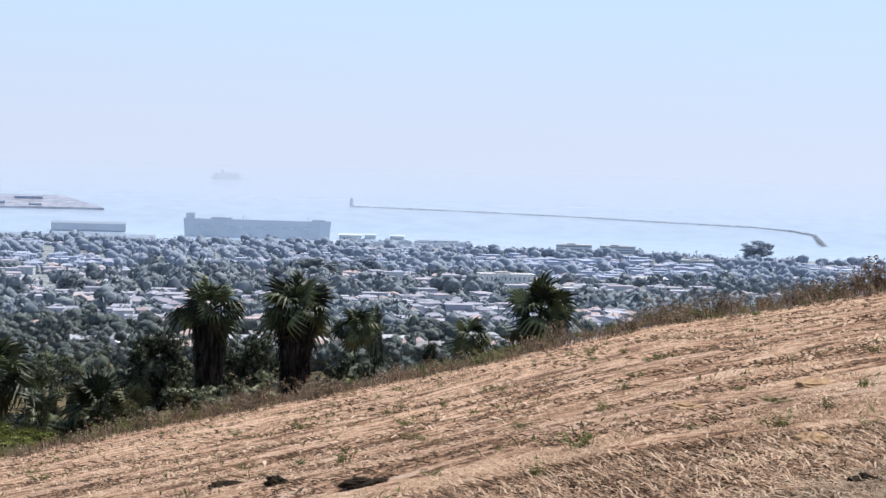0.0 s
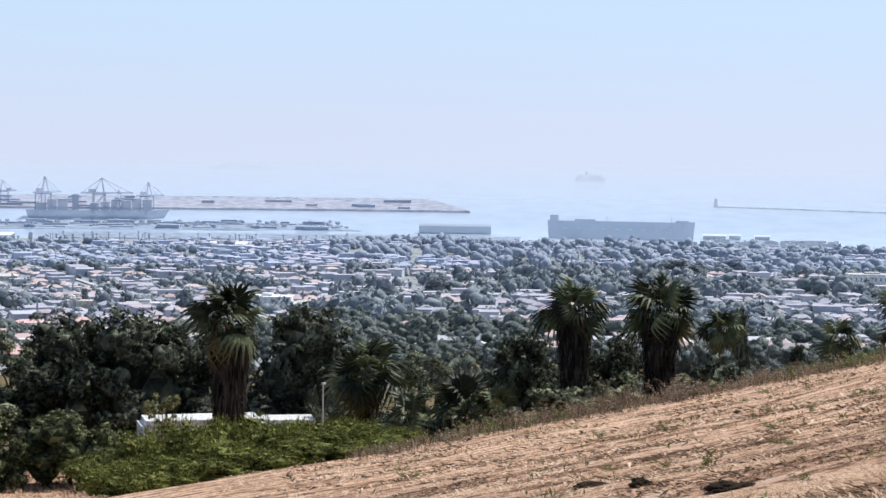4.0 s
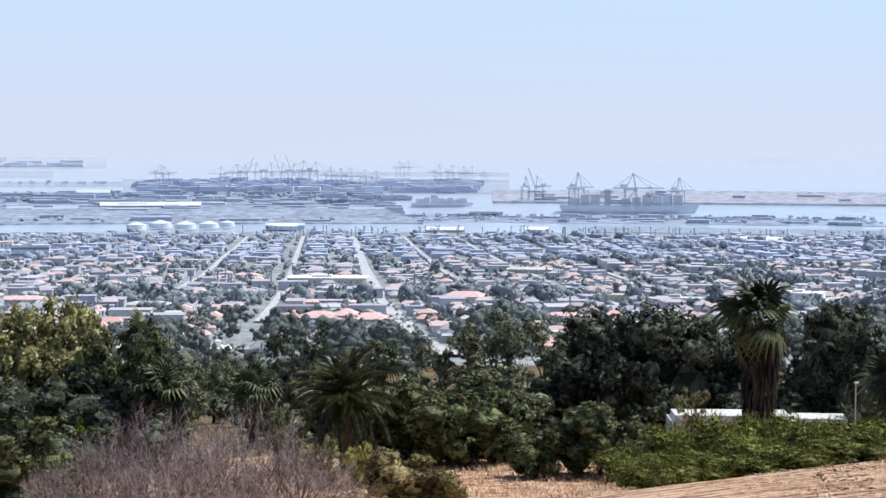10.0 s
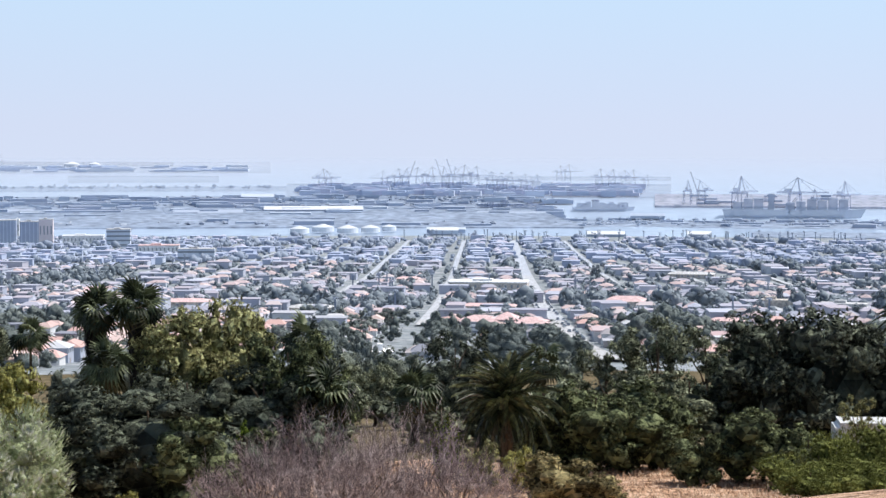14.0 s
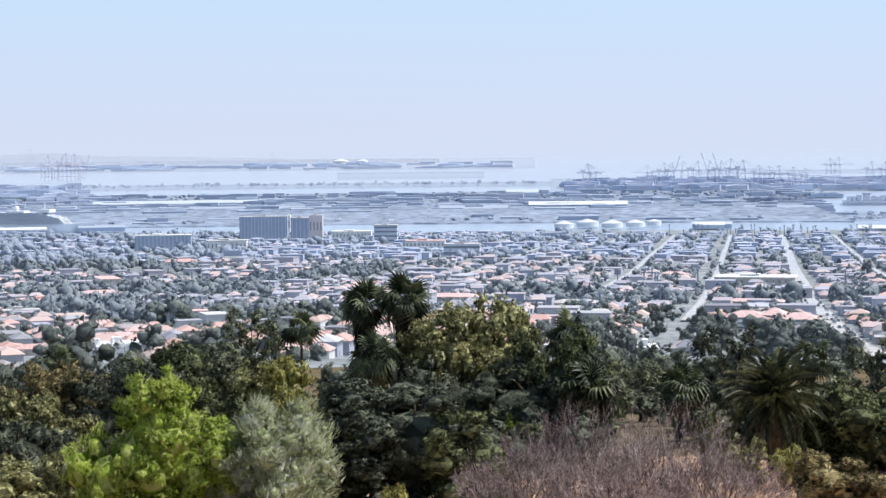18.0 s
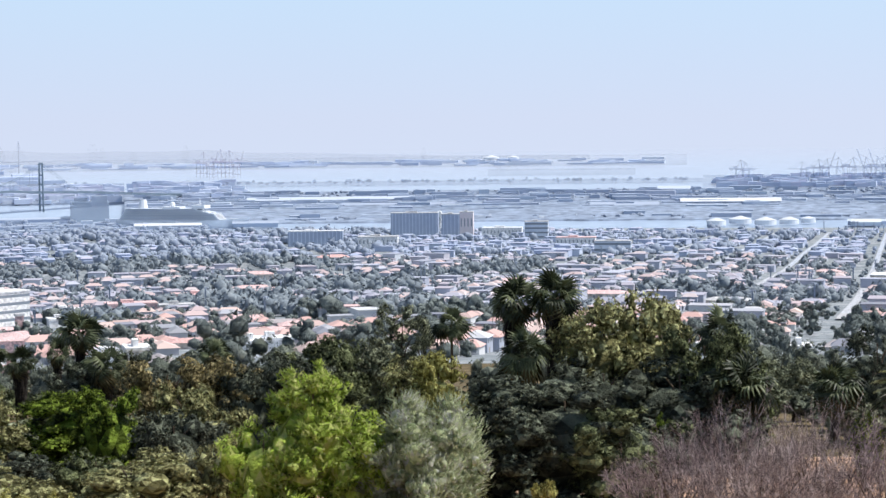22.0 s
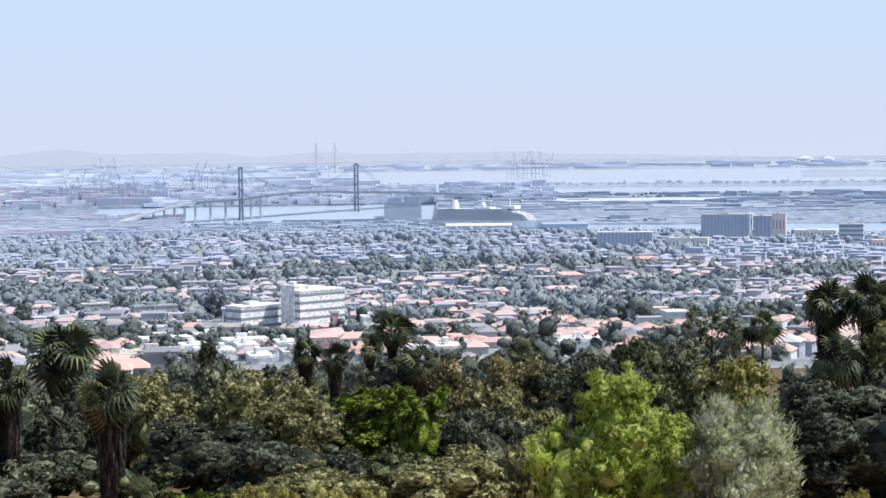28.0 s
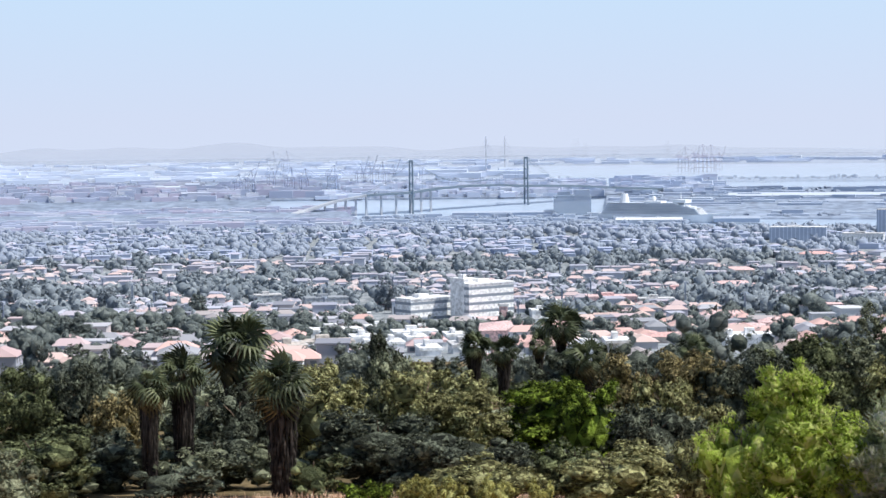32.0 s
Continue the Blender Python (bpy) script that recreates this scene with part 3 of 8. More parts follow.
def fan_palm(az, r, top, width, skirt_w, skirt_low, label, fronds=40, name="fan_palm", group="fan palms on the hillside"):
    """Fan palm: top is the height of its tip; skirt_low the share of its height where the dead skirt ends."""
    tree_no[0] += 1
    rnd = random.Random(tree_no[0])
    base = spot(az, r)
    h = max(1.5, top - base.z)
    width *= 1.06
    fronds = int(fronds * 0.95)
    hub = h - width * 0.5
    if hub < 0.4:
        hub = 0.4
    t = thing(name, label, "palm", base, rnd.uniform(0, 360), group=group)
    tw = max(0.32, skirt_w * 0.36)
    piece("trunk", PALM_TRUNK, t, Matrix.Diagonal((tw, tw, hub, 1)))
    if skirt_w:
        lo = hub * skirt_low
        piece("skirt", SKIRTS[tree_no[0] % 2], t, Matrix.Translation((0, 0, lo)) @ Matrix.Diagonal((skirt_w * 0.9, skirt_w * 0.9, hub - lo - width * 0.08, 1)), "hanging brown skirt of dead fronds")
    for i in range(fronds):
        e = 86 - 142 * ((i + 0.5) / fronds) ** 0.85 + rnd.uniform(-16, 16)
        a = i * 137.5 + rnd.uniform(-18, 18)
        ln = width * 0.60 * rnd.uniform(0.62, 1.15)
        kind = 0 if e > 35 else (1 if e > -5 else (2 if e > -36 else 3))
        m = Matrix.Translation((0, 0, hub)) @ Matrix.Rotation(radians(a), 4, "Z") @ Matrix.Rotation(radians(-e), 4, "Y") @ Matrix.Rotation(radians(rnd.uniform(-70, 70)), 4, "X") @ Matrix.Diagonal((ln, ln, ln, 1))
        piece("frond", FANS[kind], t, m)
    return t


def feather_frond():
    """Arching feather leaf along +x, 1 long, its leaflets hanging to both sides."""
    bm = bmesh.new()

    def rib(s):
        return Vector((s, 0, 0.46 * s - 0.74 * s * s))

    limb(bm, [rib(s) for s in np.linspace(0, 1, 9)], 0.014, 0.004, 4)
    for i in range(4, 46):
        s = i / 46
        p = rib(s)
        ln = 0.21 * math.sin(math.pi * min(1, 0.2 + s * 0.72)) + 0.04
        for sd in (-1, 1):
            side = Vector((ln * 0.62, sd * ln * 0.6, 0.05 * (1 - s)))
            v = [bm.verts.new(q) for q in (p, p + side * 0.5 + Vector((0.028, 0, 0.012)), p + side + Vector((0, 0, -0.06)), p + side * 0.5 - Vector((0.012, 0, 0.004)))]
            bm.faces.new(v)
    me = bpy.data.meshes.new("frond")
    bm.to_mesh(me)
    bm.free()
    me.materials.append(FEATHER_LEAF)
    return me


FEATHER = feather_frond()


def date_palm(az, r, top, width, label):
    tree_no[0] += 1
    rnd = random.Random(tree_no[0])
    base = spot(az, r)
    h = top - base.z
    hub = max(0.8, h - width * 0.5)
    t = thing("date_palm", label, "palm", base, 20)
    piece("trunk", PALM_TRUNK, t, Matrix.Diagonal((0.9, 0.9, hub, 1)))
    for i in range(96):
        e = 88 - 140 * ((i + 0.5) / 96) + rnd.uniform(-7, 7)
        ln = width * 0.53 * rnd.uniform(0.82, 1.12)
        m = Matrix.Translation((0, 0, hub)) @ Matrix.Rotation(radians(i * 137.5), 4, "Z") @ Matrix.Rotation(radians(-e), 4, "Y") @ Matrix.Rotation(radians(rnd.uniform(-20, 20)), 4, "X") @ Matrix.Diagonal((ln, ln, ln, 1))
        piece("frond", FEATHER, t, m)
    return t


TWIG = leaf_mat("dry_twig", [(0.04, 0.032, 0.036), (0.20, 0.16, 0.16), (0.68, 0.57, 0.54)], 0.0, rough=0.9, spec=0.1)


def twig_mesh(seed, stems, levels=4):
    """Leafless bush: forking thin sticks, filling -0.5..0.5 across and 0..1 up."""
    r = random.Random(seed)
    verts, faces = [], []

    def stick(a, b, w0, w1):
        d = (b - a).normalized()
        s = d.orthogonal().normalized()
        q = d.cross(s)
        k = len(verts)
        for p, w in ((a, w0), (b, w1)):
            for j in range(3):
                an = j * 2.094
                verts.append(p + s * w * math.cos(an) + q * w * math.sin(an))
        for j in range(3):
            j2 = (j + 1) % 3
            faces.append((k + j, k + j2, k + 3 + j2, k + 3 + j))

    def grow(p, d, ln, w, lev):
        e = p + d * ln
        stick(p, e, w, w * 0.7)
        if lev == 0:
            return
        for i in range(3 if lev > 1 else 5):
            n = (d + Vector((r.uniform(-1, 1), r.uniform(-1, 1), r.uniform(-0.7, 0.75))) * 0.85).normalized()
            grow(p + (e - p) * r.uniform(0.5, 1), n, ln * r.uniform(0.55, 0.8), w * 0.66, lev - 1)

    for i in range(stems):
        a = i * 2.4
        q = 0.42 * math.sqrt((i + 0.5) / stems)
        o = Vector((q * math.cos(a), q * math.sin(a), 0))
        d = Vector((math.cos(a) * q * 1.6 + r.uniform(-0.4, 0.4), math.sin(a) * q * 1.6 + r.uniform(-0.4, 0.4), 0.9)).normalized()
        grow(o, d, 0.30 * (1 - 0.9 * q), 0.0036, levels)
    V = np.array([tuple(q) for q in verts])
    lo, hi = np.quantile(V, 0.01, axis=0), np.quantile(V, 0.99, axis=0)
    V = (V - (lo + hi) / 2) / (hi - lo)
    V[:, 2] += 0.5
    return mesh_of("twiggy_top", V, faces, TWIG)


BARE = [twig_mesh(5, 40), twig_mesh(6, 40)]


def dry_bush(az, r, top, width, label):
    tree_no[0] += 1
    base = spot(az, r)
    h = top - base.z
    t = thing("dry_bush", label, "bush", base, tree_no[0] * 50, group="leafless bushes")
    bm = bmesh.new()
    for k in range(5):
        q = k * 1.26
        limb(bm, [(0.05 * math.cos(q), 0.05 * math.sin(q), -0.1), (0.12 * width * math.cos(q), 0.12 * width * math.sin(q), h * 0.3), (0.22 * width * math.cos(q + 0.2), 0.22 * width * math.sin(q + 0.2), h * 0.62)], 0.05, 0.015, 5)
    part("stem", bm, BARK, t)
    piece("twiggy_top", BARE[tree_no[0] % 2], t, Matrix.Diagonal((width, width, h, 1)))
    return t

# slope with the two skirted palms
fan_palm(29.13, 125, 151.3, 4.3, 2.55, 0.1, "tall fan palm with a thick brown skirt of dead fronds", 40)
fan_palm(31.82, 122, 151.7, 4.3, 2.94, 0.1, "tall fan palm with a thick brown skirt of dead fronds", 40)
fan_palm(33.67, 190, 143.8, 3.9, 0.00, 0, "slender young fan palm above dark shrubs", 40)
fan_palm(37.37, 150, 146.8, 3.3, 0.00, 0, "small dark fan palm behind the field edge", 26)
fan_palm(39.46, 115, 152.3, 4.0, 1.07, 0.3, "full dark fan palm standing behind the field edge", 40)
tree("broad", "dark", 27.50, 132, 146.9, 5.1, "dense dark green tree beside the skirted palms", "tree", category="tree")
tree("broad", "dark", 30.42, 135, 146.7, 4.6, "dense dark green tree between two palms", "tree", category="tree")
tree("canopy", "dark", 33.39, 140, 144.7, 5.0, "low flat-topped dark shrub under a young palm", "shrub", category="bush")
tree("spire", "dark", 36.04, 150, 144.6, 2.1, "small dark conifer behind the field", "tree", category="tree")
tree("column", "dark", 34.34, 330, 132.3, 3.5, "slim dark cypress down the slope", "tree", category="tree")
fan_palm(22.61, 106, 149.0, 4.4, 0.66, 0.2, "low spreading fan palm with glossy fronds", 40)
fan_palm(23.98, 98, 147.0, 3.2, 0.00, 0, "young bright green fan palm without a trunk", 26)
fan_palm(25.77, 98, 147.8, 3.8, 0.00, 0, "bushy young fan palm without a trunk", 30)
fan_palm(26.74, 97, 147.3, 2.4, 0.00, 0, "small young fan palm at the field edge", 22)
tree("sparse", "grey", 24.44, 118, 146.7, 3.8, "thin grey-green tree among palms", "tree", category="tree")
# trees round the parked trailer
fan_palm(18.32, 97, 152.7, 4.0, 2.22, 0.03, "stout fan palm with a full brown skirt", 40)
tree("column", "dark", 20.47, 112, 150.1, 6.4, "dense dark cypress-like evergreen tree", "tree", category="tree")
tree("broad", "dark", 15.64, 118, 149.3, 9.7, "big dark evergreen tree with a dense crown", "tree", category="tree")
tree("broad", "dark", 13.78, 122, 148.5, 9.1, "big dark evergreen tree with a dense crown", "tree", category="tree")
tree("broad", "dark", 16.88, 120, 148.2, 6.3, "dark evergreen tree behind the skirted palm", "tree", category="tree")
tree("shrub", "dark", 19.04, 112, 145.4, 8.0, "dark undergrowth beneath the evergreen trees", "shrub", category="bush")
tree("shrub", "dark", 21.71, 114, 144.5, 6.3, "dark undergrowth behind the lamp post", "shrub", category="bush")
tree("sparse", "olive", 16.23, 92, 147.6, 1.8, "young tree with yellowing leaves beside the trailer", "tree", category="tree")
tree("sparse", "grey", 10.11, 125, 147.9, 5.8, "tall thin-leaved grey-green tree", "tree", category="tree")
tree("sparse", "grey", 11.68, 126, 147.4, 5.8, "tall thin-leaved grey-green tree", "tree", category="tree")
tree("sparse", "grey", 8.55, 126, 146.2, 4.7, "thin-leaved grey-green tree among others", "tree", category="tree")
tree("sparse", "grey", 12.64, 128, 146.4, 4.7, "thin-leaved grey-green tree among others", "tree", category="tree")
tree("broad", "grey", 11.07, 120, 145.4, 8.9, "spreading grey-green tree below taller ones", "tree", category="tree")
tree("shrub", "mid", 8.64, 110, 145.6, 8.2, "wide dark green shrub at the edge of the lot", "shrub", category="bush")
tree("shrub", "mid", 13.45, 104, 145.2, 6.1, "rounded dark green shrub on the lot edge", "shrub", category="bush")
tree("shrub", "mid", 11.43, 102, 143.8, 3.5, "low dark green shrub on the lot edge", "shrub", category="bush")
tree("shrub", "mid", 9.94, 112, 145.0, 5.5, "wide dark green shrub at the edge of the lot", "shrub", category="bush")
tree("shrub", "mid", 14.78, 100, 144.5, 3.1, "low dark green shrub on the lot edge", "shrub", category="bush")
# green hedge along the field
tree("spiky", "hedge", 15.14, 84, 146.2, 5.3, "spiky green shrub of the hedge along the field", "hedge_shrub", category="bush")
tree("spiky", "hedge", 16.56, 85, 146.7, 5.3, "spiky green shrub of the hedge along the field", "hedge_shrub", category="bush")
tree("spiky", "hedge", 17.98, 86, 147.1, 5.7, "spiky green shrub of the hedge along the field", "hedge_shrub", category="bush")
tree("spiky", "hedge", 19.40, 87, 147.2, 5.8, "spiky green shrub of the hedge along the field", "hedge_shrub", category="bush")
tree("spiky", "hedge", 20.83, 87, 147.1, 5.4, "spiky green shrub of the hedge along the field", "hedge_shrub", category="bush")
tree("spiky", "hedge", 22.26, 87, 146.8, 5.1, "spiky green shrub of the hedge along the field", "hedge_shrub", category="bush")
tree("spiky", "hedge", 23.33, 86, 146.7, 3.6, "spiky green shrub of the hedge along the field", "hedge_shrub", category="bush")
tree("spiky", "hedge", 15.86, 78, 146.4, 4.2, "spiky green shrub of the hedge along the field", "hedge_shrub", category="bush")
tree("spiky", "hedge", 17.63, 80, 146.5, 5.0, "spiky green shrub of the hedge along the field", "hedge_shrub", category="bush")
tree("spiky", "hedge", 19.42, 81, 146.9, 5.4, "spiky green shrub of the hedge along the field", "hedge_shrub", category="bush")
tree("spiky", "hedge", 21.20, 83, 146.9, 4.9, "spiky green shrub of the hedge along the field", "hedge_shrub", category="bush")
tree("spiky", "hedge", 14.88, 76, 146.3, 2.9, "spiky green shrub of the hedge along the field", "hedge_shrub", category="bush")
# date palm hollow
date_palm(5.42, 105, 147.7, 5.7, "squat date palm with long arching feather fronds")
fan_palm(6.57, 124, 146.5, 2.7, 0.00, 0, "small fan palm behind the date palm", 26)
fan_palm(2.52, 128, 144.4, 3.6, 0.87, 0.3, "small fan palm with glossy fronds", 40)
tree("sparse", "dark", 3.82, 140, 145.6, 4.8, "thin dark tree with a broken crown", "tree", category="tree")
tree("sparse", "grey", 4.66, 138, 143.5, 3.8, "thin grey-green tree behind the date palm", "tree", category="tree")
tree("broad", "dark", 3.61, 136, 143.4, 3.8, "dense dark tree behind the date palm", "tree", category="tree")
tree("broad", "grey", 1.25, 190, 136.8, 6.5, "soft green tree down the slope", "tree", category="tree")
tree("broad", "grey", -0.04, 170, 139.9, 6.3, "soft green tree down the slope", "tree", category="tree")
tree("shrub", "fresh", 3.47, 104, 144.4, 1.9, "small yellow-green bush above the dry scrub", "shrub", category="bush")
tree("shrub", "olive", 4.49, 98, 143.9, 2.4, "small olive bush beside the date palm", "shrub", category="bush")
tree("shrub", "yellow", 5.81, 97, 143.9, 1.8, "small yellowing bush below the date palm", "shrub", category="bush")
tree("shrub", "brown", 7.06, 88, 145.0, 3.5, "half-dry brownish bush by the bare lot", "shrub", category="bush")
tree("shrub", "brown", 8.49, 88, 144.1, 2.4, "brownish low bush by the bare lot", "shrub", category="bush")
tree("shrub", "mid", 8.21, 108, 145.8, 6.0, "dense green shrub at the edge of the lot", "shrub", category="bush")
tree("shrub", "mid", 6.79, 110, 144.8, 4.1, "dense green shrub near the date palm", "shrub", category="bush")
dry_bush(-0.73, 78, 148.3, 8.0, "big leafless grey-brown bush on the slope")
dry_bush(2.21, 76, 148.7, 7.8, "big leafless grey-brown bush on the slope")
dry_bush(3.96, 72, 147.8, 5.6, "leafless pinkish-brown bush on the slope")
dry_bush(0.47, 70, 148.2, 6.5, "leafless pinkish-brown bush on the slope")
dry_bush(-2.27, 72, 148.2, 5.8, "leafless grey-brown bush on the slope")
# the pair of tall palms and the trees beside them
fan_palm(-7.41, 150, 148.4, 3.9, 1.86, 0.35, "tall fan palm of a close pair", 40)
fan_palm(-6.10, 148, 149.0, 3.9, 2.01, 0.15, "tall fan palm of a close pair with a brown skirt", 40)
fan_palm(-7.15, 140, 145.1, 3.5, 0.87, 0.2, "lower fan palm beneath the tall pair", 40)
tree("broad", "olive", -4.64, 145, 146.7, 8.2, "leafy tree with olive and yellow leaves", "tree", category="tree")
tree("broad", "olive", -3.12, 150, 147.0, 9.4, "leafy tree with olive and yellow leaves", "tree", category="tree")
fan_palm(-1.05, 142, 146.5, 3.5, 0.00, 0, "fan palm rising out of leafy trees", 30)
tree("broad", "mid", -1.41, 140, 145.4, 6.5, "leafy green tree around a palm", "tree", category="tree")
fan_palm(-0.26, 136, 143.7, 4.6, 0.00, 0, "fan palm with sunlit fronds among trees", 34)
tree("broad", "mid", -0.53, 138, 143.4, 6.0, "dark leafy tree on the slope", "tree", category="tree")
tree("shrub", "dark", -2.29, 138, 143.0, 9.4, "dark undergrowth beneath leafy trees", "shrub", category="bush")
tree("shrub", "dark", -4.57, 140, 142.9, 8.7, "dark undergrowth beneath leafy trees", "shrub", category="bush")
tree("shrub", "fresh", -2.74, 128, 140.5, 1.6, "small bright green shrub below the trees", "shrub", category="bush")
fan_palm(-9.38, 165, 144.7, 3.1, 0.00, 0, "fan palm standing apart above the trees", 28)
tree("dome", "dark", -6.99, 100, 146.7, 11.1, "wide dark evergreen with a low spreading crown", "tree", category="tree")
tree("dome", "dark", -5.87, 98, 146.8, 9.4, "wide dark evergreen with a dense spreading crown", "tree", category="tree")
tree("dome", "mid", -4.40, 96, 145.7, 5.9, "lower green evergreen beside a spreading dark one", "tree", category="tree")
tree("dome", "dark", -8.53, 99, 146.1, 6.7, "dark side tree of a spreading evergreen", "tree", category="tree")
# lime tree and its neighbours
tree("spire", "lime", -13.83, 92, 148.4, 6.8, "bright lime-green young tree", "tree", category="tree")
tree("shrub", "lime", -12.35, 91, 146.1, 4.2, "bright lime-green lower branches", "shrub", category="bush")
tree("shrub", "lime", -15.34, 91, 145.8, 3.7, "bright lime-green lower branches", "shrub", category="bush")
tree("spray", "silver", -10.13, 90, 147.2, 6.3, "silvery green tree with narrow leaves", "tree", category="tree")
tree("shrub", "yellow", -6.50, 88, 143.4, 1.4, "small yellow flowering bush", "shrub", category="bush")
tree("sparse", "grey", -10.97, 190, 142.5, 5.9, "thin grey-green tree beside a palm", "tree", category="tree")
tree("sparse", "grey", -10.36, 190, 140.8, 5.3, "thin grey-green tree beside a palm", "tree", category="tree")
tree("broad", "mid", -13.37, 160, 142.5, 8.4, "round dark green tree on the slope", "tree", category="tree")
tree("broad", "grey", -12.14, 165, 141.6, 7.7, "round grey-green tree on the slope", "tree", category="tree")
tree("broad", "dark", -14.52, 150, 142.1, 7.0, "round dark green tree on the slope", "tree", category="tree")
tree("broad", "olive", -10.82, 150, 141.9, 5.1, "leafy olive-coloured tree on the slope", "tree", category="tree")
tree("broad", "yellow", -9.84, 140, 143.4, 5.2, "tree with yellowing leaves", "tree", category="tree")
tree("broad", "brown", -16.43, 150, 142.2, 7.4, "tree with brownish leaves", "tree", category="tree")
tree("broad", "brown", -18.24, 150, 142.1, 7.0, "tree with brownish leaves", "tree", category="tree")
fan_palm(-16.80, 190, 139.2, 2.8, 0.00, 0, "small dark fan palm above brownish trees", 24)
tree("broad", "dark", -15.75, 148, 141.5, 5.9, "dense dark green tree on the slope", "tree", category="tree")
tree("broad", "olive", -17.06, 120, 143.4, 4.5, "olive tree with patches of yellow leaves", "tree", category="tree")
tree("shrub", "dark", -18.07, 112, 143.3, 5.2, "rounded blue-green dark bush", "shrub", category="bush")
tree("lumpy", "fresh", -20.13, 118, 144.1, 5.1, "sunlit fresh green tree with a lumpy crown", "tree", category="tree")
tree("shrub", "olive", -19.50, 95, 143.7, 5.9, "rounded olive bush on the slope", "shrub", category="bush")
tree("shrub", "olive", -16.57, 100, 143.5, 3.4, "olive bush with yellow leaves", "shrub", category="bush")
# twin palms and the palm group
fan_palm(-23.68, 215, 137.2, 3.6, 1.80, 0.02, "thin-crowned fan palm of a twin pair", 40)
fan_palm(-22.76, 212, 136.7, 3.3, 1.77, 0.02, "thin-crowned fan palm of a twin pair", 40)
fan_palm(-21.64, 205, 138.2, 3.0, 1.14, 0.4, "slim fan palm in a close group", 28)
fan_palm(-20.94, 200, 141.4, 4.1, 1.24, 0.4, "tall fan palm in a close group", 40)
fan_palm(-20.17, 195, 138.3, 4.0, 1.81, 0.3, "fan palm with dried pale fronds", 34)
tree("broad", "dark", -21.03, 196, 136.5, 6.7, "dark growth between grouped palms", "tree", category="tree")
tree("broad", "dark", -19.60, 200, 137.2, 4.3, "dark leafy tree beside grouped palms", "tree", category="tree")
tree("spire", "dark", -26.71, 260, 132.3, 4.8, "dark conifer down the slope", "tree", category="tree")
tree("broad", "dark", -24.58, 250, 129.9, 3.9, "small dark tree down the slope", "tree", category="tree")
fan_palm(-16.79, 195, 138.9, 2.9, 0.00, 0, "small dark fan palm above the trees", 24)
tree("lumpy", "fresh", -21.13, 128, 142.9, 8.7, "fresh green tree with a lumpy rounded crown", "tree", category="tree")
tree("shrub", "dark", -18.11, 116, 143.0, 5.6, "rounded dark blue-green bush on the slope", "shrub", category="bush")
tree("broad", "olive", -17.65, 126, 143.2, 5.1, "olive tree with patches of yellow leaves", "tree", category="tree")
tree("shrub", "olive", -18.84, 98, 143.3, 5.8, "rounded olive bush on the slope", "shrub", category="bush")
tree("shrub", "mid", -20.53, 102, 142.8, 4.1, "green bush on the slope", "shrub", category="bush")
tree("shrub", "olive", -23.39, 98, 142.6, 5.8, "olive bush on the slope", "shrub", category="bush")
tree("broad", "olive", -25.29, 125, 144.2, 7.7, "leafy tree with olive and brown leaves", "tree", category="tree")
tree("broad", "olive", -23.98, 122, 143.2, 6.0, "leafy tree with olive and brown leaves", "tree", category="tree")
tree("broad", "grey", -26.16, 135, 144.1, 5.0, "leafy grey-green tree on the slope", "tree", category="tree")
tree("shrub", "dark", -26.72, 112, 143.3, 7.6, "dark dense shrub under leafy trees", "shrub", category="bush")
tree("shrub", "dark", -24.97, 108, 142.5, 6.7, "dark dense shrub under leafy trees", "shrub", category="bush")
tree("broad", "olive", -28.44, 132, 143.8, 6.1, "leafy tree with olive leaves", "tree", category="tree")
# palms and trees at the end of the turn
fan_palm(-31.19, 130, 147.7, 4.5, 2.01, 0.3, "tall fan palm with a full sunlit crown", 38)
fan_palm(-32.84, 112, 147.3, 2.8, 1.59, 0.02, "fan palm with a long narrow brown skirt", 40)
fan_palm(-33.89, 110, 146.5, 2.4, 1.29, 0.02, "smaller fan palm with a long narrow skirt", 40)
fan_palm(-29.77, 106, 147.5, 3.5, 2.03, 0.02, "stout fan palm with a long ragged brown skirt", 38)
tree("broad", "olive", -28.66, 128, 143.6, 5.5, "leafy tree with olive leaves behind a palm", "tree", category="tree")
tree("broad", "dark", -31.14, 124, 143.1, 5.8, "dark tree behind skirted palms", "tree", category="tree")
tree("broad", "dark", -36.17, 128, 144.5, 5.9, "dark green tree at the edge of the grove", "tree", category="tree")
tree("broad", "mid", -37.70, 126, 144.7, 5.1, "dark green tree at the edge of the grove", "tree", category="tree")
tree("broad", "brown", -34.98, 122, 143.2, 4.9, "tree with brownish leaves behind palms", "tree", category="tree")
tree("shrub", "mid", -37.41, 110, 143.1, 6.8, "grey-green shrub at the edge of the grove", "shrub", category="bush")
tree("shrub", "dark", -35.01, 116, 141.6, 5.7, "dark undergrowth behind skirted palms", "shrub", category="bush")
tree("shrub", "dark", -31.87, 114, 141.7, 5.6, "dark undergrowth behind skirted palms", "shrub", category="bush")
tree("shrub", "grey", -38.10, 102, 143.4, 4.1, "grey-green shrub at the edge of the grove", "shrub", category="bush")
tree("shrub", "fresh", -27.29, 94, 142.3, 2.6, "low fresh green shrub on the dry grass", "shrub", category="bush")
tree("shrub", "yellow", -25.50, 92, 142.95, 2.0, "low bush with yellow flowers", "shrub", category="bush")
tree("shrub", "yellow", -24.40, 91, 142.9, 1.5, "low bush with yellow flowers", "shrub", category="bush")
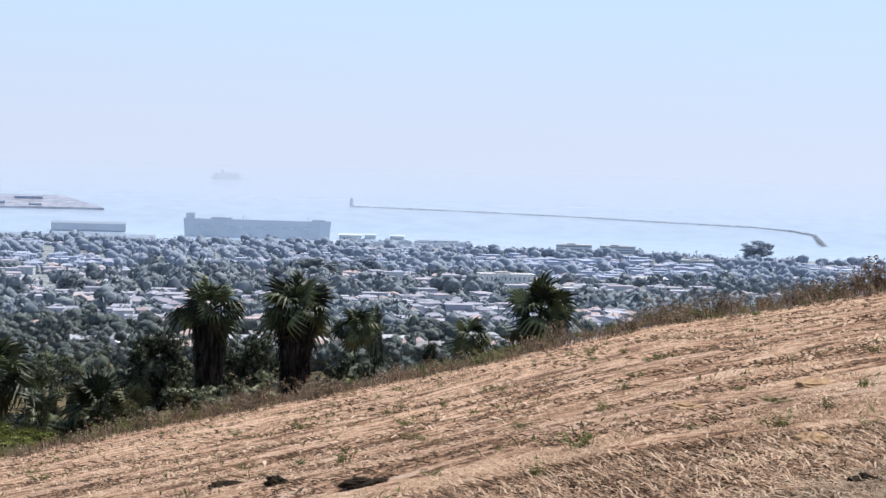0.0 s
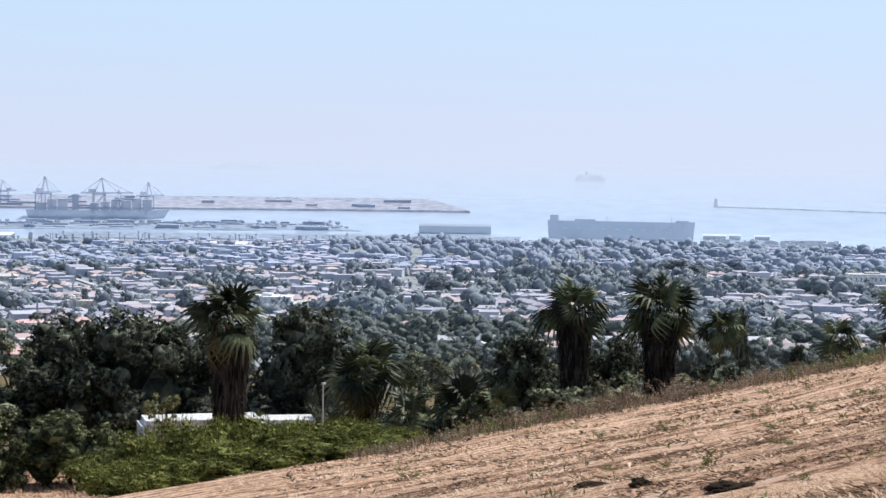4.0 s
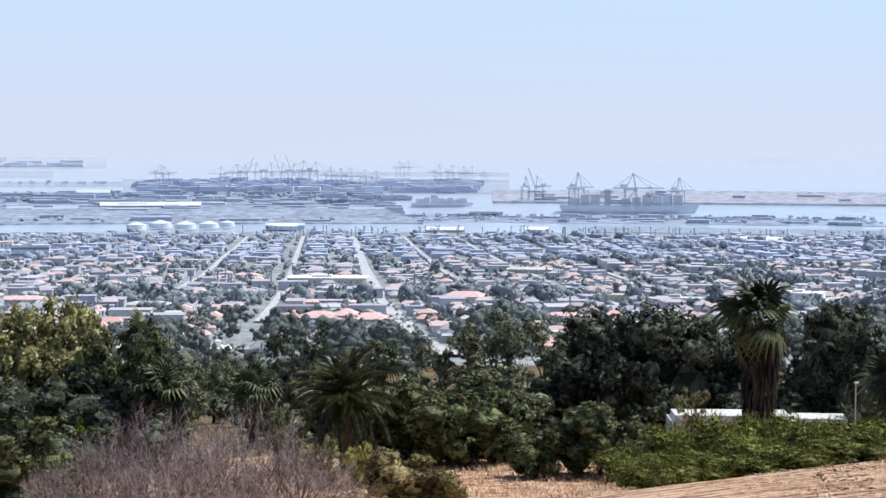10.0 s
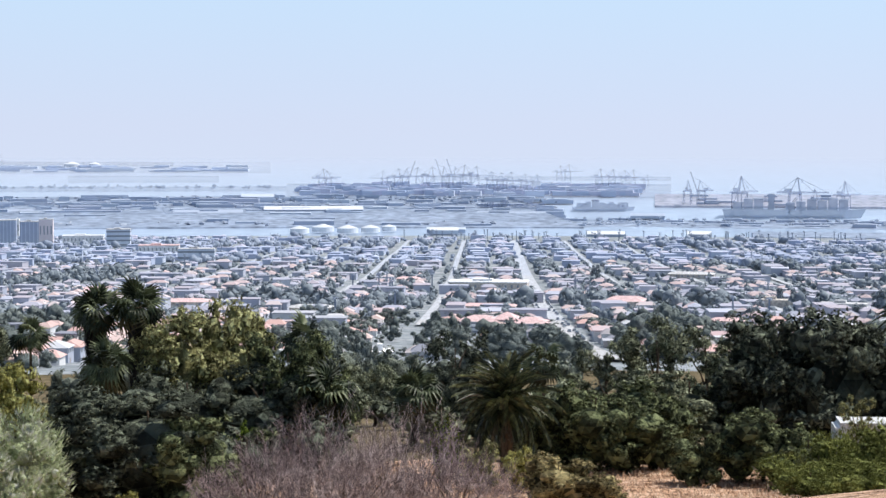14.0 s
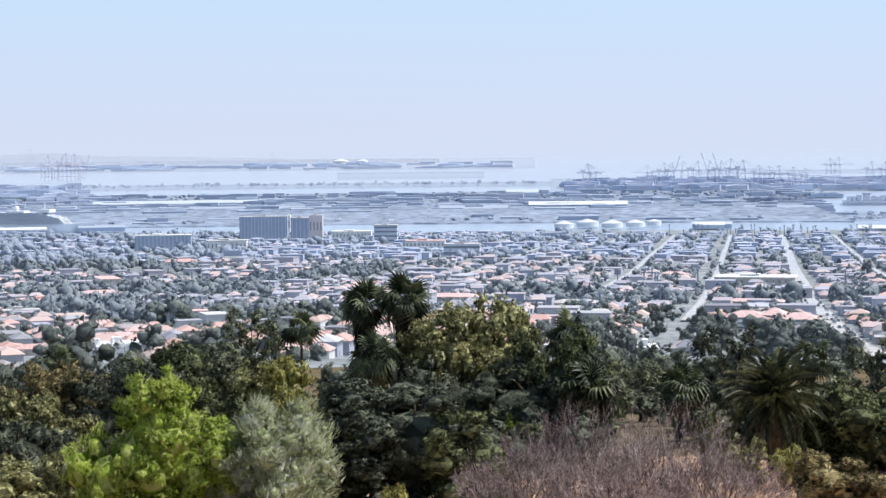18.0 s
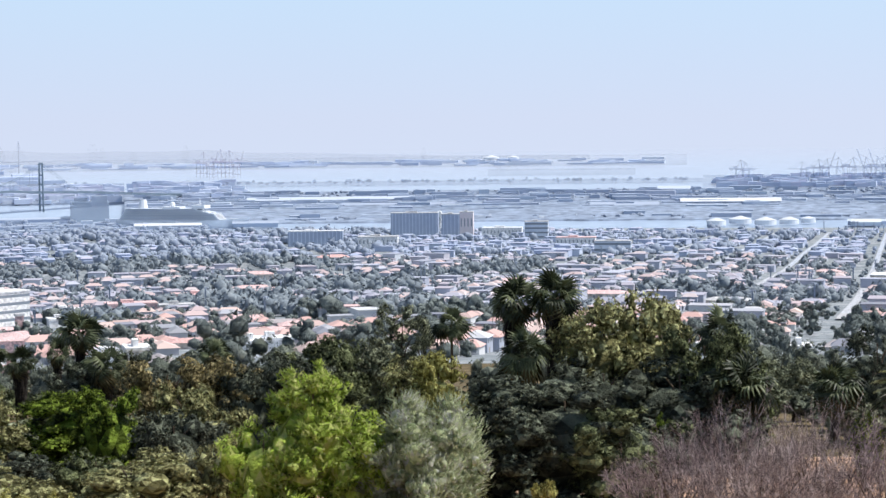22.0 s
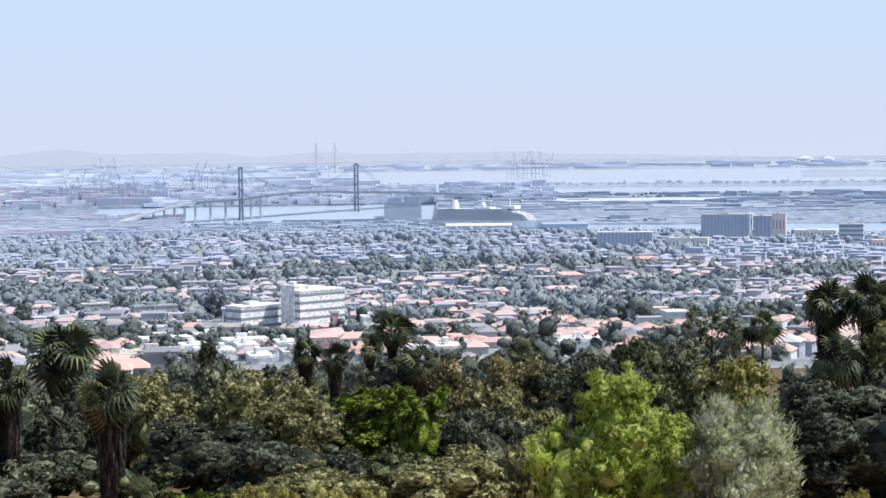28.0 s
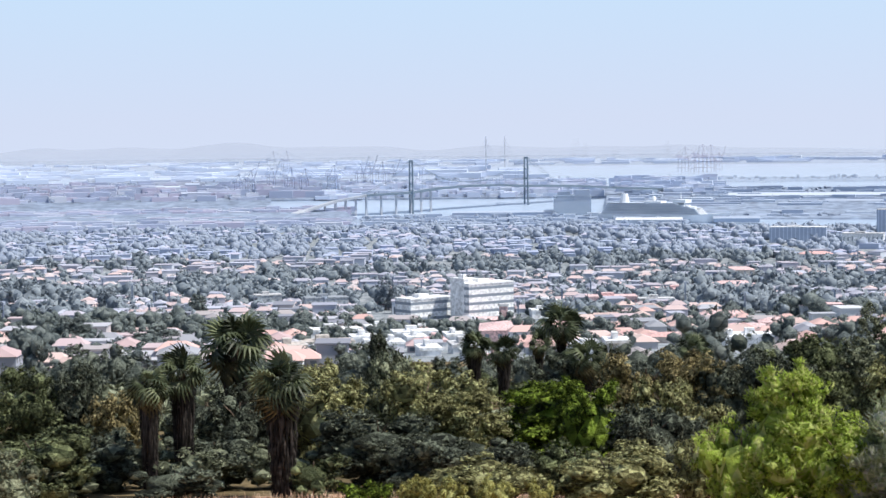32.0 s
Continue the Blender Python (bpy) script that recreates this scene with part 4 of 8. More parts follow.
tree("shrub", "yellow", -21.60, 92, 142.6, 1.7, "low bush with yellow flowers", "shrub", category="bush")
tree("shrub", "yellow", -23.00, 92, 142.8, 2.0, "low bush with yellow flowers", "shrub", category="bush")

# ---- the town below ----
TOWN_TURN = 4.78


def hip_house(L, W, H, rise, over=0.5, flat=False):
    """Vertices and faces of walls and of a roof, about the origin."""
    a, b = L / 2, W / 2
    wv = [(-a, -b, -3), (a, -b, -3), (a, b, -3), (-a, b, -3), (-a, -b, H), (a, -b, H), (a, b, H), (-a, b, H)]
    wf = [(0, 1, 5, 4), (1, 2, 6, 5), (2, 3, 7, 6), (3, 0, 4, 7)]
    c, d = a + over, b + over
    g = a - (0.0 if flat else b * 0.55)
    rv = [(-c, -d, H - 0.15), (c, -d, H - 0.15), (c, d, H - 0.15), (-c, d, H - 0.15), (-g, 0, H + rise), (g, 0, H + rise)]
    rf = [(0, 1, 5, 4), (1, 2, 5), (2, 3, 4, 5), (3, 0, 4), (3, 2, 1, 0)]
    if flat:
        rv = [(-c, -d, H), (c, -d, H), (c, d, H), (-c, d, H), (-c, -d, H + 0.5), (c, -d, H + 0.5), (c, d, H + 0.5), (-c, d, H + 0.5)]
        rf = [(0, 1, 5, 4), (1, 2, 6, 5), (2, 3, 7, 6), (3, 0, 4, 7), (4, 5, 6, 7)]
    return wv, wf, rv, rf


# haze is painted into the wall colours: bluer and flatter from zone 1 to 3
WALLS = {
    1: island_mat("town_wall_haze_near", [(0.671, 0.688, 0.705), (0.550, 0.550, 0.572), (0.679, 0.688, 0.701), (0.469, 0.473, 0.516), (0.593, 0.542, 0.542), (0.439, 0.473, 0.559)]),
    2: island_mat("town_wall_haze_mid", [(0.526, 0.558, 0.652), (0.482, 0.508, 0.594), (0.576, 0.612, 0.675), (0.441, 0.473, 0.567), (0.517, 0.508, 0.581)]),
    3: island_mat("town_wall_haze_far", [(0.500, 0.560, 0.715), (0.465, 0.530, 0.685), (0.540, 0.605, 0.730), (0.440, 0.505, 0.665)]),
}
# roof colours hold the same painted haze, more of it with each zone
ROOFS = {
    1: island_mat("town_roof_haze_near", [(0.356, 0.365, 0.404), (0.499, 0.499, 0.542), (0.275, 0.286, 0.335), (0.533, 0.394, 0.397), (0.443, 0.403, 0.408), (0.636, 0.645, 0.666), (0.568, 0.456, 0.469), (0.374, 0.353, 0.372), (0.447, 0.460, 0.507)]),
    2: island_mat("town_roof_haze_mid", [(0.396, 0.407, 0.483), (0.437, 0.446, 0.529), (0.373, 0.389, 0.469), (0.474, 0.432, 0.483), (0.425, 0.425, 0.501), (0.515, 0.534, 0.626), (0.446, 0.442, 0.515), (0.483, 0.460, 0.524)]),
    3: island_mat("town_roof_haze_far", [(0.410, 0.462, 0.600), (0.440, 0.492, 0.630), (0.395, 0.449, 0.590), (0.455, 0.480, 0.605), (0.490, 0.545, 0.690), (0.425, 0.478, 0.620)]),
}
# clay tiles, washed out towards lavender as haze in the farther zones
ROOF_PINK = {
    1: island_mat("clay_roof_haze_near", [(0.70, 0.47, 0.43), (0.62, 0.41, 0.375), (0.67, 0.52, 0.48), (0.57, 0.43, 0.40)]),
    2: island_mat("clay_roof_haze_mid", [(0.61, 0.48, 0.47), (0.56, 0.45, 0.455), (0.60, 0.525, 0.53)]),
    3: island_mat("clay_roof_haze_far", [(0.52, 0.51, 0.61), (0.49, 0.485, 0.595), (0.53, 0.53, 0.63)]),
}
# leaf colours lifted to blue-grey in place of haze, zone by zone
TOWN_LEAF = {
    0: leaf_mat("slope_foliage_haze", [(0.088, 0.106, 0.092), (0.195, 0.225, 0.185), (0.340, 0.372, 0.295)], 0.1, rough=0.9, relief=0.8),
    1: leaf_mat("town_foliage_haze_near", [(0.115, 0.140, 0.143), (0.200, 0.236, 0.228), (0.310, 0.347, 0.322)], 0.1, rough=0.9, relief=0.8),
    2: leaf_mat("town_foliage_haze_mid", [(0.172, 0.206, 0.242), (0.242, 0.282, 0.318), (0.325, 0.366, 0.396)], 0.1, rough=0.9),
    3: leaf_mat("town_foliage_haze_far", [(0.272, 0.323, 0.420), (0.330, 0.383, 0.478), (0.395, 0.447, 0.532)], 0.1, rough=0.9),
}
# one pavement in three steps of painted haze, bluest at the far end
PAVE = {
    1: noisy("street_haze_near", (0.46, 0.46, 0.47), (0.58, 0.58, 0.59), 0.05, rough=0.9, fine=0.4),
    2: noisy("street_haze_mid", (0.48, 0.50, 0.53), (0.58, 0.60, 0.64), 0.05, rough=0.9, fine=0.4),
    3: noisy("street_haze_far", (0.46, 0.50, 0.57), (0.55, 0.59, 0.66), 0.05, rough=0.9, fine=0.4),
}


# distance step that picks how much haze a base colour holds
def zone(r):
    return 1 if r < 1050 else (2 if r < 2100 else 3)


def polar(x, y):
    return math.degrees(math.atan2(x, y)), math.hypot(x, y)


def uv_to_xy(u, v, turn=TOWN_TURN):
    c, s = math.cos(radians(turn)), math.sin(radians(turn))
    return u * c + v * s, -u * s + v * c


# sites that are kept clear: azimuth, distance, radius
CLEAR = [
    (-23.35, 985, 34), (-24.02, 980, 30), (-25.25, 988, 34), (-22.66, 733, 22), (-23.30, 973, 20),
    (-28.08, 753, 18), (-28.34, 642, 24), (-26.61, 845, 15), (-25.57, 681, 23), (-30.15, 1240, 17), (-28.33, 1192, 22),
    (-29.51, 580, 20), (-27.17, 655, 20), (-24.79, 854, 14), (-21.37, 1125, 18), (-28.22, 909, 14), (-27.57, 764, 14),
    (-26.65, 735, 14), (-26.25, 621, 21), (-25.54, 653, 21), (-24.90, 622, 21), (-25.13, 530, 21), (-24.32, 700, 21),
    (-24.06, 561, 21), (-28.38, 565, 21), (-27.02, 549, 21), (-29.25, 806, 14), (-23.70, 484, 21), (-22.99, 440, 21),
    (-21.58, 1020, 14), (-20.87, 955, 14), (-30.68, 852, 14), (-32.29, 739, 14), (-20.47, 725, 14), (-20.18, 521, 21),
    (-19.37, 1166, 24), (-17.97, 1157, 19), (-17.15, 1317, 30), (-15.93, 976, 19), (-15.18, 804, 19), (-14.16, 868, 18),
    (-18.50, 745, 15), (-17.66, 684, 22), (-15.01, 623, 22), (-16.52, 602, 20), (-15.66, 572, 20), (-12.93, 1018, 19),
    (-11.81, 1087, 21), (-19.22, 481, 20), (-13.81, 785, 16), (-15.58, 1447, 24), (-13.07, 2008, 25), (-15.45, 1719, 23),
    (4.56, 908, 17), (5.41, 910, 17), (6.19, 897, 16), (4.84, 1553, 41), (4.82, 1220, 26), (1.46, 504, 20),
    (9.15, 1276, 21), (12.29, 1027, 18), (7.89, 1027, 14), (11.16, 1816, 30), (-0.74, 1168, 22), (-4.64, 1265, 26),
    (-7.26, 1515, 26), (0.98, 1386, 19), (2.31, 1726, 19), (-10.50, 2788, 44), (-9.72, 3042, 20), (-9.35, 2815, 23),
    (-8.87, 2757, 18), (-6.68, 2652, 25), (-4.30, 2218, 30), (-13.61, 2497, 45), (-7.75, 2745, 38), (-11.65, 2405, 34),
    (-5.45, 2432, 34), (40.67, 1821, 25), (38.35, 1957, 38), (26.63, 782, 14), (40.44, 3064, 37), (41.79, 3155, 37),
    (44.28, 2643, 31), (42.85, 2126, 28), (19.59, 1266, 23), (20.71, 1272, 20), (24.16, 960, 19), (15.81, 1232, 23),
    (13.69, 1305, 24), (12.31, 1029, 18), (9.11, 1242, 20),
]
STREETS = (-440, -360, -280, -200, -121, -36, 39.6, 119, 200, 280, 360)


class Heap:
    """Collects many small pieces into one mesh."""

    def __init__(self):
        self.v, self.f, self.m = [], [], []

    def add(self, verts, faces, mat, m):
        k = len(self.v)
        self.v += [tuple(m @ Vector(p)) for p in verts]
        self.f += [tuple(i + k for i in f) for f in faces]
        self.m += [mat] * len(faces)

    def make(self, name, mats, label, category):
        me = bpy.data.meshes.new(name)
        me.from_pydata(self.v, [], self.f)
        for q in mats:
            me.materials.append(q)
        me.polygons.foreach_set("material_index", self.m)
        me.update()
        return tagged(new(name, me), label, category, kind="stuff")


rng = random.Random(8)
house_heaps = {k: Heap() for k in range(1, 4)}
near_lots = []
tree_spots = []
for region, (turn, a0, a1) in enumerate(((TOWN_TURN, -11.5, 21.5), (-27.0, -54.0, -11.5), (24.0, 21.5, 56.0))):
    block = 80 if region == 0 else 74
    for iu in range(-60, 60):
        lane = -36 + 78.9 * iu if region == 0 else block * iu
        if region == 0:
            lane = min(STREETS, key=lambda s: abs(s - lane)) if -480 < lane < 400 else lane
        for row in (0, 1, 2):
            v = 380.0 + rng.uniform(0, 8)
            while v < 3600:
                r0 = v
                near = v < 1500
                lot = 12.0 if near else 16.0
                v += lot * rng.uniform(0.85, 1.35)
                if (v % 190) < 11 or (row == 2 and not near):
                    continue
                u = lane + ((17, 40, 62)[row] if near else (22, 56)[row]) + (rng.uniform(-2, 2) * (1 if r0 < 1200 else 4) if region == 0 else rng.uniform(-12, 12) + 20 * noise.noise((v / 300, lane / 200, 2.0)))
                x, y = uv_to_xy(u, v, turn)
                az, r = polar(x, y)
                shore = float(np.interp(az, (-50, -33, -24, -17, -8, 0, 14, 22, 30, 36, 44, 52), (3180, 3180, 3150, 3080, 2990, 2900, 2900, 2960, 3040, 2960, 2900, 2900)))
                if not (a0 < az < a1 and (440 if az < -12 else (530 if az < -3 else (560 if az < 12 else (640 if az < 22 else 780)))) < r < shore):
                    continue
                if region == 0 and r < 1300 and abs(u - 39.6) < 14:
                    continue
                if any(abs(az - c[0]) * r * 0.01745 < c[2] and abs(r - c[1]) < c[2] for c in CLEAR):
                    continue
                wild = noise.noise((x / 150, y / 150, 4.2))
                if wild > (0.26, 0.05 if r > 1000 else 0.2, 0.0)[region] or (r < 760 and az > -3 and rng.random() < 0.4) or (r < 900 and az < -27 and rng.random() < 0.12):
                    tree_spots.append((az, r, rng.uniform(1.1, 1.6) * (1.25 if az > 21.5 and r > 1100 else 1)))
                    tree_spots.append((az + 5 / r * 57.3, r + 7, rng.uniform(0.8, 1.3)))
                    continue
                big = rng.random() < (0.0 if r < 800 else 0.10 + 0.08 * (r > 1800))
                L = (rng.uniform(8, 13) if near else rng.uniform(9, 15)) * (1.8 if big else 1)
                W = (rng.uniform(7, 9.5) if near else rng.uniform(9, 12)) * (1.5 if big else 1)
                H = rng.choice((2.9, 3.1, 3.4, 5.6)) if not big else rng.choice((5.5, 6.5, 8.0))
                flat = big or rng.random() < 0.25
                rot = -turn + rng.choice((0, 90)) + rng.uniform(-2, 2) * (1 if v < 1200 else 5)
                near_lots.append((r, az, L, W, H, flat, rot))
                if rng.random() < (0.85 if region == 0 and r < 1500 else 1.0):
                    tree_spots.append((az + rng.uniform(-10, 10) / r * 57.3, r + rng.choice((-11, 11)) + rng.uniform(-3, 3), rng.uniform(0.5, 1.0)))
                if row == 0 and rng.random() < (0.5 if lane != 39.6 else 0.08):
                    xs, ys = uv_to_xy(lane + rng.choice((-6.5, 6.5)), v, turn)
                    tree_spots.append((*polar(xs, ys), rng.uniform(0.45, 0.8)))
                if rng.random() < 0.36:
                    tree_spots.append((az + rng.uniform(-12, 12) / r * 57.3, r + rng.uniform(-14, 14), rng.uniform(0.5, 0.9)))

near_lots.sort()


def slab_mesh(name, w, d, h, c):
    bm = bmesh.new()
    box(bm, -w / 2, w / 2, -d, d, -h / 2, h / 2)
    me = bpy.data.meshes.new(name)
    bm.to_mesh(me)
    bm.free()
    me.materials.append(plain(name + "_paint", c, 0.4))
    return me


HOUSE_WINDOW = slab_mesh("window", 1.6, 0.06, 1.2, (0.20, 0.23, 0.27))
HOUSE_DOOR = slab_mesh("door", 1.0, 0.06, 2.0, (0.34, 0.28, 0.24))
for i, (r, az, L, W, H, flat, rot) in enumerate(near_lots):
    p = spot(az, r)
    wv, wf, rv, rf = hip_house(L, W, H, 1.9 if not flat else 0.3, flat=flat)
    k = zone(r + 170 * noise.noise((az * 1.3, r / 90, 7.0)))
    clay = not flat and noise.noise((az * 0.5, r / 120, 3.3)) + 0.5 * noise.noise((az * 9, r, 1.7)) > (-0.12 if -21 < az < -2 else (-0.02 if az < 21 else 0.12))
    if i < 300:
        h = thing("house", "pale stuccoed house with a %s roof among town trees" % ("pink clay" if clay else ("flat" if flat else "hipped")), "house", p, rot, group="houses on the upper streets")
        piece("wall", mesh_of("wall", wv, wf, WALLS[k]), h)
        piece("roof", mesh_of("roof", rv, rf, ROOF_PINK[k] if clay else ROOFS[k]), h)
        for j, x in enumerate((-0.32, 0.02, 0.33)):
            piece("window", HOUSE_WINDOW, h, Matrix.Translation((x * L, -W / 2 - 0.02, H - 1.3)))
        piece("door", HOUSE_DOOR, h, Matrix.Translation((-0.14 * L, -W / 2 - 0.02, 1.0)))
    else:
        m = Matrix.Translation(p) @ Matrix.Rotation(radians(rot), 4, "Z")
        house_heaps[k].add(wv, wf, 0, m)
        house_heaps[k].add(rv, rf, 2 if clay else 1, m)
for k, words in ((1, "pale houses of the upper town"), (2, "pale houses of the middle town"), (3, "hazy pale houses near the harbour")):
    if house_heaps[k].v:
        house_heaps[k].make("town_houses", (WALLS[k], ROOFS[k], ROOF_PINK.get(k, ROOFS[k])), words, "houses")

# streets along the slope
for u in STREETS:
    for z0, z1 in ((560 if u == 39.6 else 980, 1050), (1050, 1850), (1850, 2850)):
        vs, fs = [], []
        half = 6.4 if u == 39.6 else 2.8
        n = max(2, int((z1 - z0) / 25))
        for i in range(n + 1):
            v = z0 + (z1 - z0) * i / n
            for side in (-half, half):
                x, y = uv_to_xy(u, v)
                az, r = polar(*uv_to_xy(u + side, v))
                q = spot(az, r)
                vs.append((q.x, q.y, max(q.z, spot(*polar(x, y)).z) + 1.0))
        for i in range(n):
            fs.append((2 * i, 2 * i + 1, 2 * i + 3, 2 * i + 2))
        if abs(polar(*uv_to_xy(u, (z0 + z1) / 2))[0]) < 25:
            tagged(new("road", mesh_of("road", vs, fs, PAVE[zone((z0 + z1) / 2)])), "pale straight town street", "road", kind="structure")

# trees of the town: lumps of leaves, uneven
SLOPE_CROWNS = [leaf_cloud(191 + i, lobes_of(193 + i, 7, 0.33, 0.2, 0.8, 0.2), 520, 0.036, per=20, level=1, solid=0.66, knot=0.4) for i in range(4)]
SMALL_CROWNS = [leaf_cloud(91 + i, lobes_of(93 + i, 4, 0.26, 0.25, 0.75, 0.25), 48, 0.085, per=12, aspect=0.7, level=1, solid=0.84, heart=0.0, knot=0.0) for i in range(6)]
NEAR_CROWNS = [leaf_cloud(291 + i, lobes_of(293 + i, 6, 0.30, 0.2, 0.8, 0.21), 130, 0.055, per=13, aspect=0.6, level=1, solid=0.78, heart=0.0, knot=0.0) for i in range(5)]
MID_CROWNS = [leaf_cloud(96 + i, lobes_of(98 + i, 2, 0.2, 0.3, 0.66, 0.36, 0.9), 10, 0.14, per=5, aspect=0.8, level=1, solid=0.95, heart=0.0, knot=0.0) for i in range(8)]
FAR_CROWNS = [leaf_cloud(66 + i, lobes_of(68 + i, 1, 0.1, 0.4, 0.6, 0.48), 4, 0.17, per=1, aspect=0.85, level=1, solid=0.95, heart=0.0, knot=0.0) for i in range(8)]


def leaf_heap(name, spots, mat, label, forms):
    """Many small crowns as one mesh: az, r, size each."""
    g = np.random.default_rng(len(spots))
    out, ways = [], []
    for az, r, s in spots:
        p = np.array(spot(az, r))
        w, h = s * g.uniform(6.5, 11), s * g.uniform(6, 10.5)
        a = g.uniform(0, 6.28)
        v, n = forms[g.integers(len(forms))]
        ways.append(np.stack([n[..., 0] * math.cos(a) - n[..., 1] * math.sin(a), n[..., 0] * math.sin(a) + n[..., 1] * math.cos(a), n[..., 2]], -1))
        x = v[..., 0] * math.cos(a) - v[..., 1] * math.sin(a)
        y = v[..., 0] * math.sin(a) + v[..., 1] * math.cos(a)
        out.append(np.stack([x * w, y * w, v[..., 2] * h - 0.3], -1) + p)
    v = np.concatenate(out)
    me = blades_mesh(name, v, np.concatenate(ways))
    me.materials.append(mat)
    return tagged(new(name, me), label, "trees", kind="stuff")


g = random.Random(4)
for i in range(260):
    az = g.uniform(-48, 54)
    r = g.uniform(235, 330) if az < -3 else 240 + 270 * math.sqrt(g.random())
    tree_spots.append((az, r, g.uniform(0.6, 1.05)))


for i in range(330):
    az = g.uniform(20, 56)
    tree_spots.append((az, g.uniform(380, 860), g.uniform(0.7, 1.3)))


def off_street(az, r):
    x, y = r * math.sin(radians(az)), r * math.cos(radians(az))
    u = x * math.cos(radians(TOWN_TURN)) - y * math.sin(radians(TOWN_TURN))
    return not (abs(u - 39.6) < 12 and 300 < r < 1500)


# haze zone of a tree's colour, its edge broken up by noise
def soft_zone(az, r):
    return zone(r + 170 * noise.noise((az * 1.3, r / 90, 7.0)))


def keeps_view(n, az, r):
    """Fewer trees where the clay roofs of the upper town show."""
    return off_street(az, r) and r > 230 and not (-40 < az < -3 and 330 < r < 760 and n % 5 > 2)


standing = [s for n, s in enumerate(tree_spots) if keeps_view(n, s[0], s[1])]
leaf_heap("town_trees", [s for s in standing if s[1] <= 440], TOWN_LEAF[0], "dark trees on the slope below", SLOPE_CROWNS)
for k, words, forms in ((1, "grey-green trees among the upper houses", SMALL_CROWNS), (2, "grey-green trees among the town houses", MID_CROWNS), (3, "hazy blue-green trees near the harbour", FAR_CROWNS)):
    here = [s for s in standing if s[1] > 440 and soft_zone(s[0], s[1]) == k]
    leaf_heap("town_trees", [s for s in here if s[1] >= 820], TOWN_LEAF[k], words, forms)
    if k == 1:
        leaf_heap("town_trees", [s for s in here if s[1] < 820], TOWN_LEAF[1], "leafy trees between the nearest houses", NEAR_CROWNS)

# cars parked along the wide street
CAR_PAINTS = [plain("car_paint", c, 0.35, 0.5) for c in ((0.62, 0.64, 0.68), (0.16, 0.18, 0.21), (0.30, 0.33, 0.38), (0.70, 0.71, 0.73), (0.22, 0.26, 0.34))]
CAR_GLASS = plain("car_glass", (0.10, 0.12, 0.15), 0.15, 0.6)
CAR_TYRE = plain("car_tyre", (0.05, 0.05, 0.055), 0.9)


def car_meshes():
    bm = bmesh.new()
    box(bm, -0.9, 0.9, -2.2, 2.2, 0.35, 0.95)
    bmesh.ops.bevel(bm, geom=bm.edges, offset=0.12, segments=2)
    body = bpy.data.meshes.new("body")
    bm.to_mesh(body)
    bm.free()
    body.materials.append(CAR_PAINTS[0])
    bm = bmesh.new()
    for v in box(bm, -0.8, 0.8, -1.3, 1.1, 0.95, 1.5):
        if v.co.z > 1.2:
            v.co.x *= 0.85
            v.co.y *= 0.7
    cabin = bpy.data.meshes.new("cabin")
    bm.to_mesh(cabin)
    bm.free()
    cabin.materials.append(CAR_GLASS)
    bm = bmesh.new()
    bmesh.ops.create_cone(bm, cap_ends=True, segments=10, radius1=0.34, radius2=0.34, depth=0.22, matrix=Matrix.Rotation(radians(90), 4, "Y"))
    wheel = bpy.data.meshes.new("wheel")
    bm.to_mesh(wheel)
    bm.free()
    wheel.materials.append(CAR_TYRE)
    return body, cabin, wheel


CAR_BODY, CAR_CABIN, CAR_WHEEL = car_meshes()
g = random.Random(77)
for i in range(54):
    v = 780 + i * 11 + g.uniform(-2, 2)
    u = 39.6 + g.choice((-4.6, 4.6, -4.6, 4.6, 1.7))
    q = spot(*polar(*uv_to_xy(u, v)))
    mid = spot(*polar(*uv_to_xy(39.6, v)))
    car = thing("car", "small car standing on the wide town street", "car", (q.x, q.y, max(q.z, mid.z) + 0.9), -TOWN_TURN, group="cars on the wide street")
    b = piece("body", CAR_BODY, car)
    b.material_slots[0].link = "OBJECT"
    b.material_slots[0].material = g.choice(CAR_PAINTS)
    piece("cabin", CAR_CABIN, car)
    for x in (-0.8, 0.8):
        for y in (-1.4, 1.4):
            piece("wheel", CAR_WHEEL, car, Matrix.Translation((x, y, 0.34)))


# ---- larger buildings of the town ----
TINT = {
    "white": noisy("stucco_white", (0.85, 0.86, 0.87), (0.90, 0.90, 0.91), 0.08, rough=0.9, fine=0.6),
    "tan": noisy("stucco_tan", (0.55, 0.50, 0.46), (0.66, 0.61, 0.56), 0.08, rough=0.9, fine=0.6),
    "pink": noisy("tile_pink", (0.72, 0.50, 0.49), (0.82, 0.60, 0.59), 0.12, rough=0.85, fine=1.2),
    "red": noisy("tile_red", (0.68, 0.42, 0.40), (0.78, 0.51, 0.48), 0.12, rough=0.85, fine=1.2),
    "grey": noisy("wall_grey", (0.40, 0.43, 0.47), (0.50, 0.53, 0.57), 0.08, rough=0.9, fine=0.6),
    "dark": noisy("roof_dark", (0.28, 0.31, 0.35), (0.38, 0.41, 0.45), 0.08, rough=0.9, fine=0.6),
    "pale": noisy("roof_pale", (0.55, 0.55, 0.56), (0.68, 0.68, 0.69), 0.08, rough=0.9, fine=0.6),
    "glass": noisy("glass_dark", (0.22, 0.28, 0.36), (0.30, 0.36, 0.45), 0.1, rough=0.3, spec=0.6),
}
# far facades: the haze before them is mixed into the wall colour
TINT["haze_blue"] = noisy("facade_haze_blue", (0.40, 0.47, 0.61), (0.46, 0.53, 0.66), 0.1, rough=0.6)
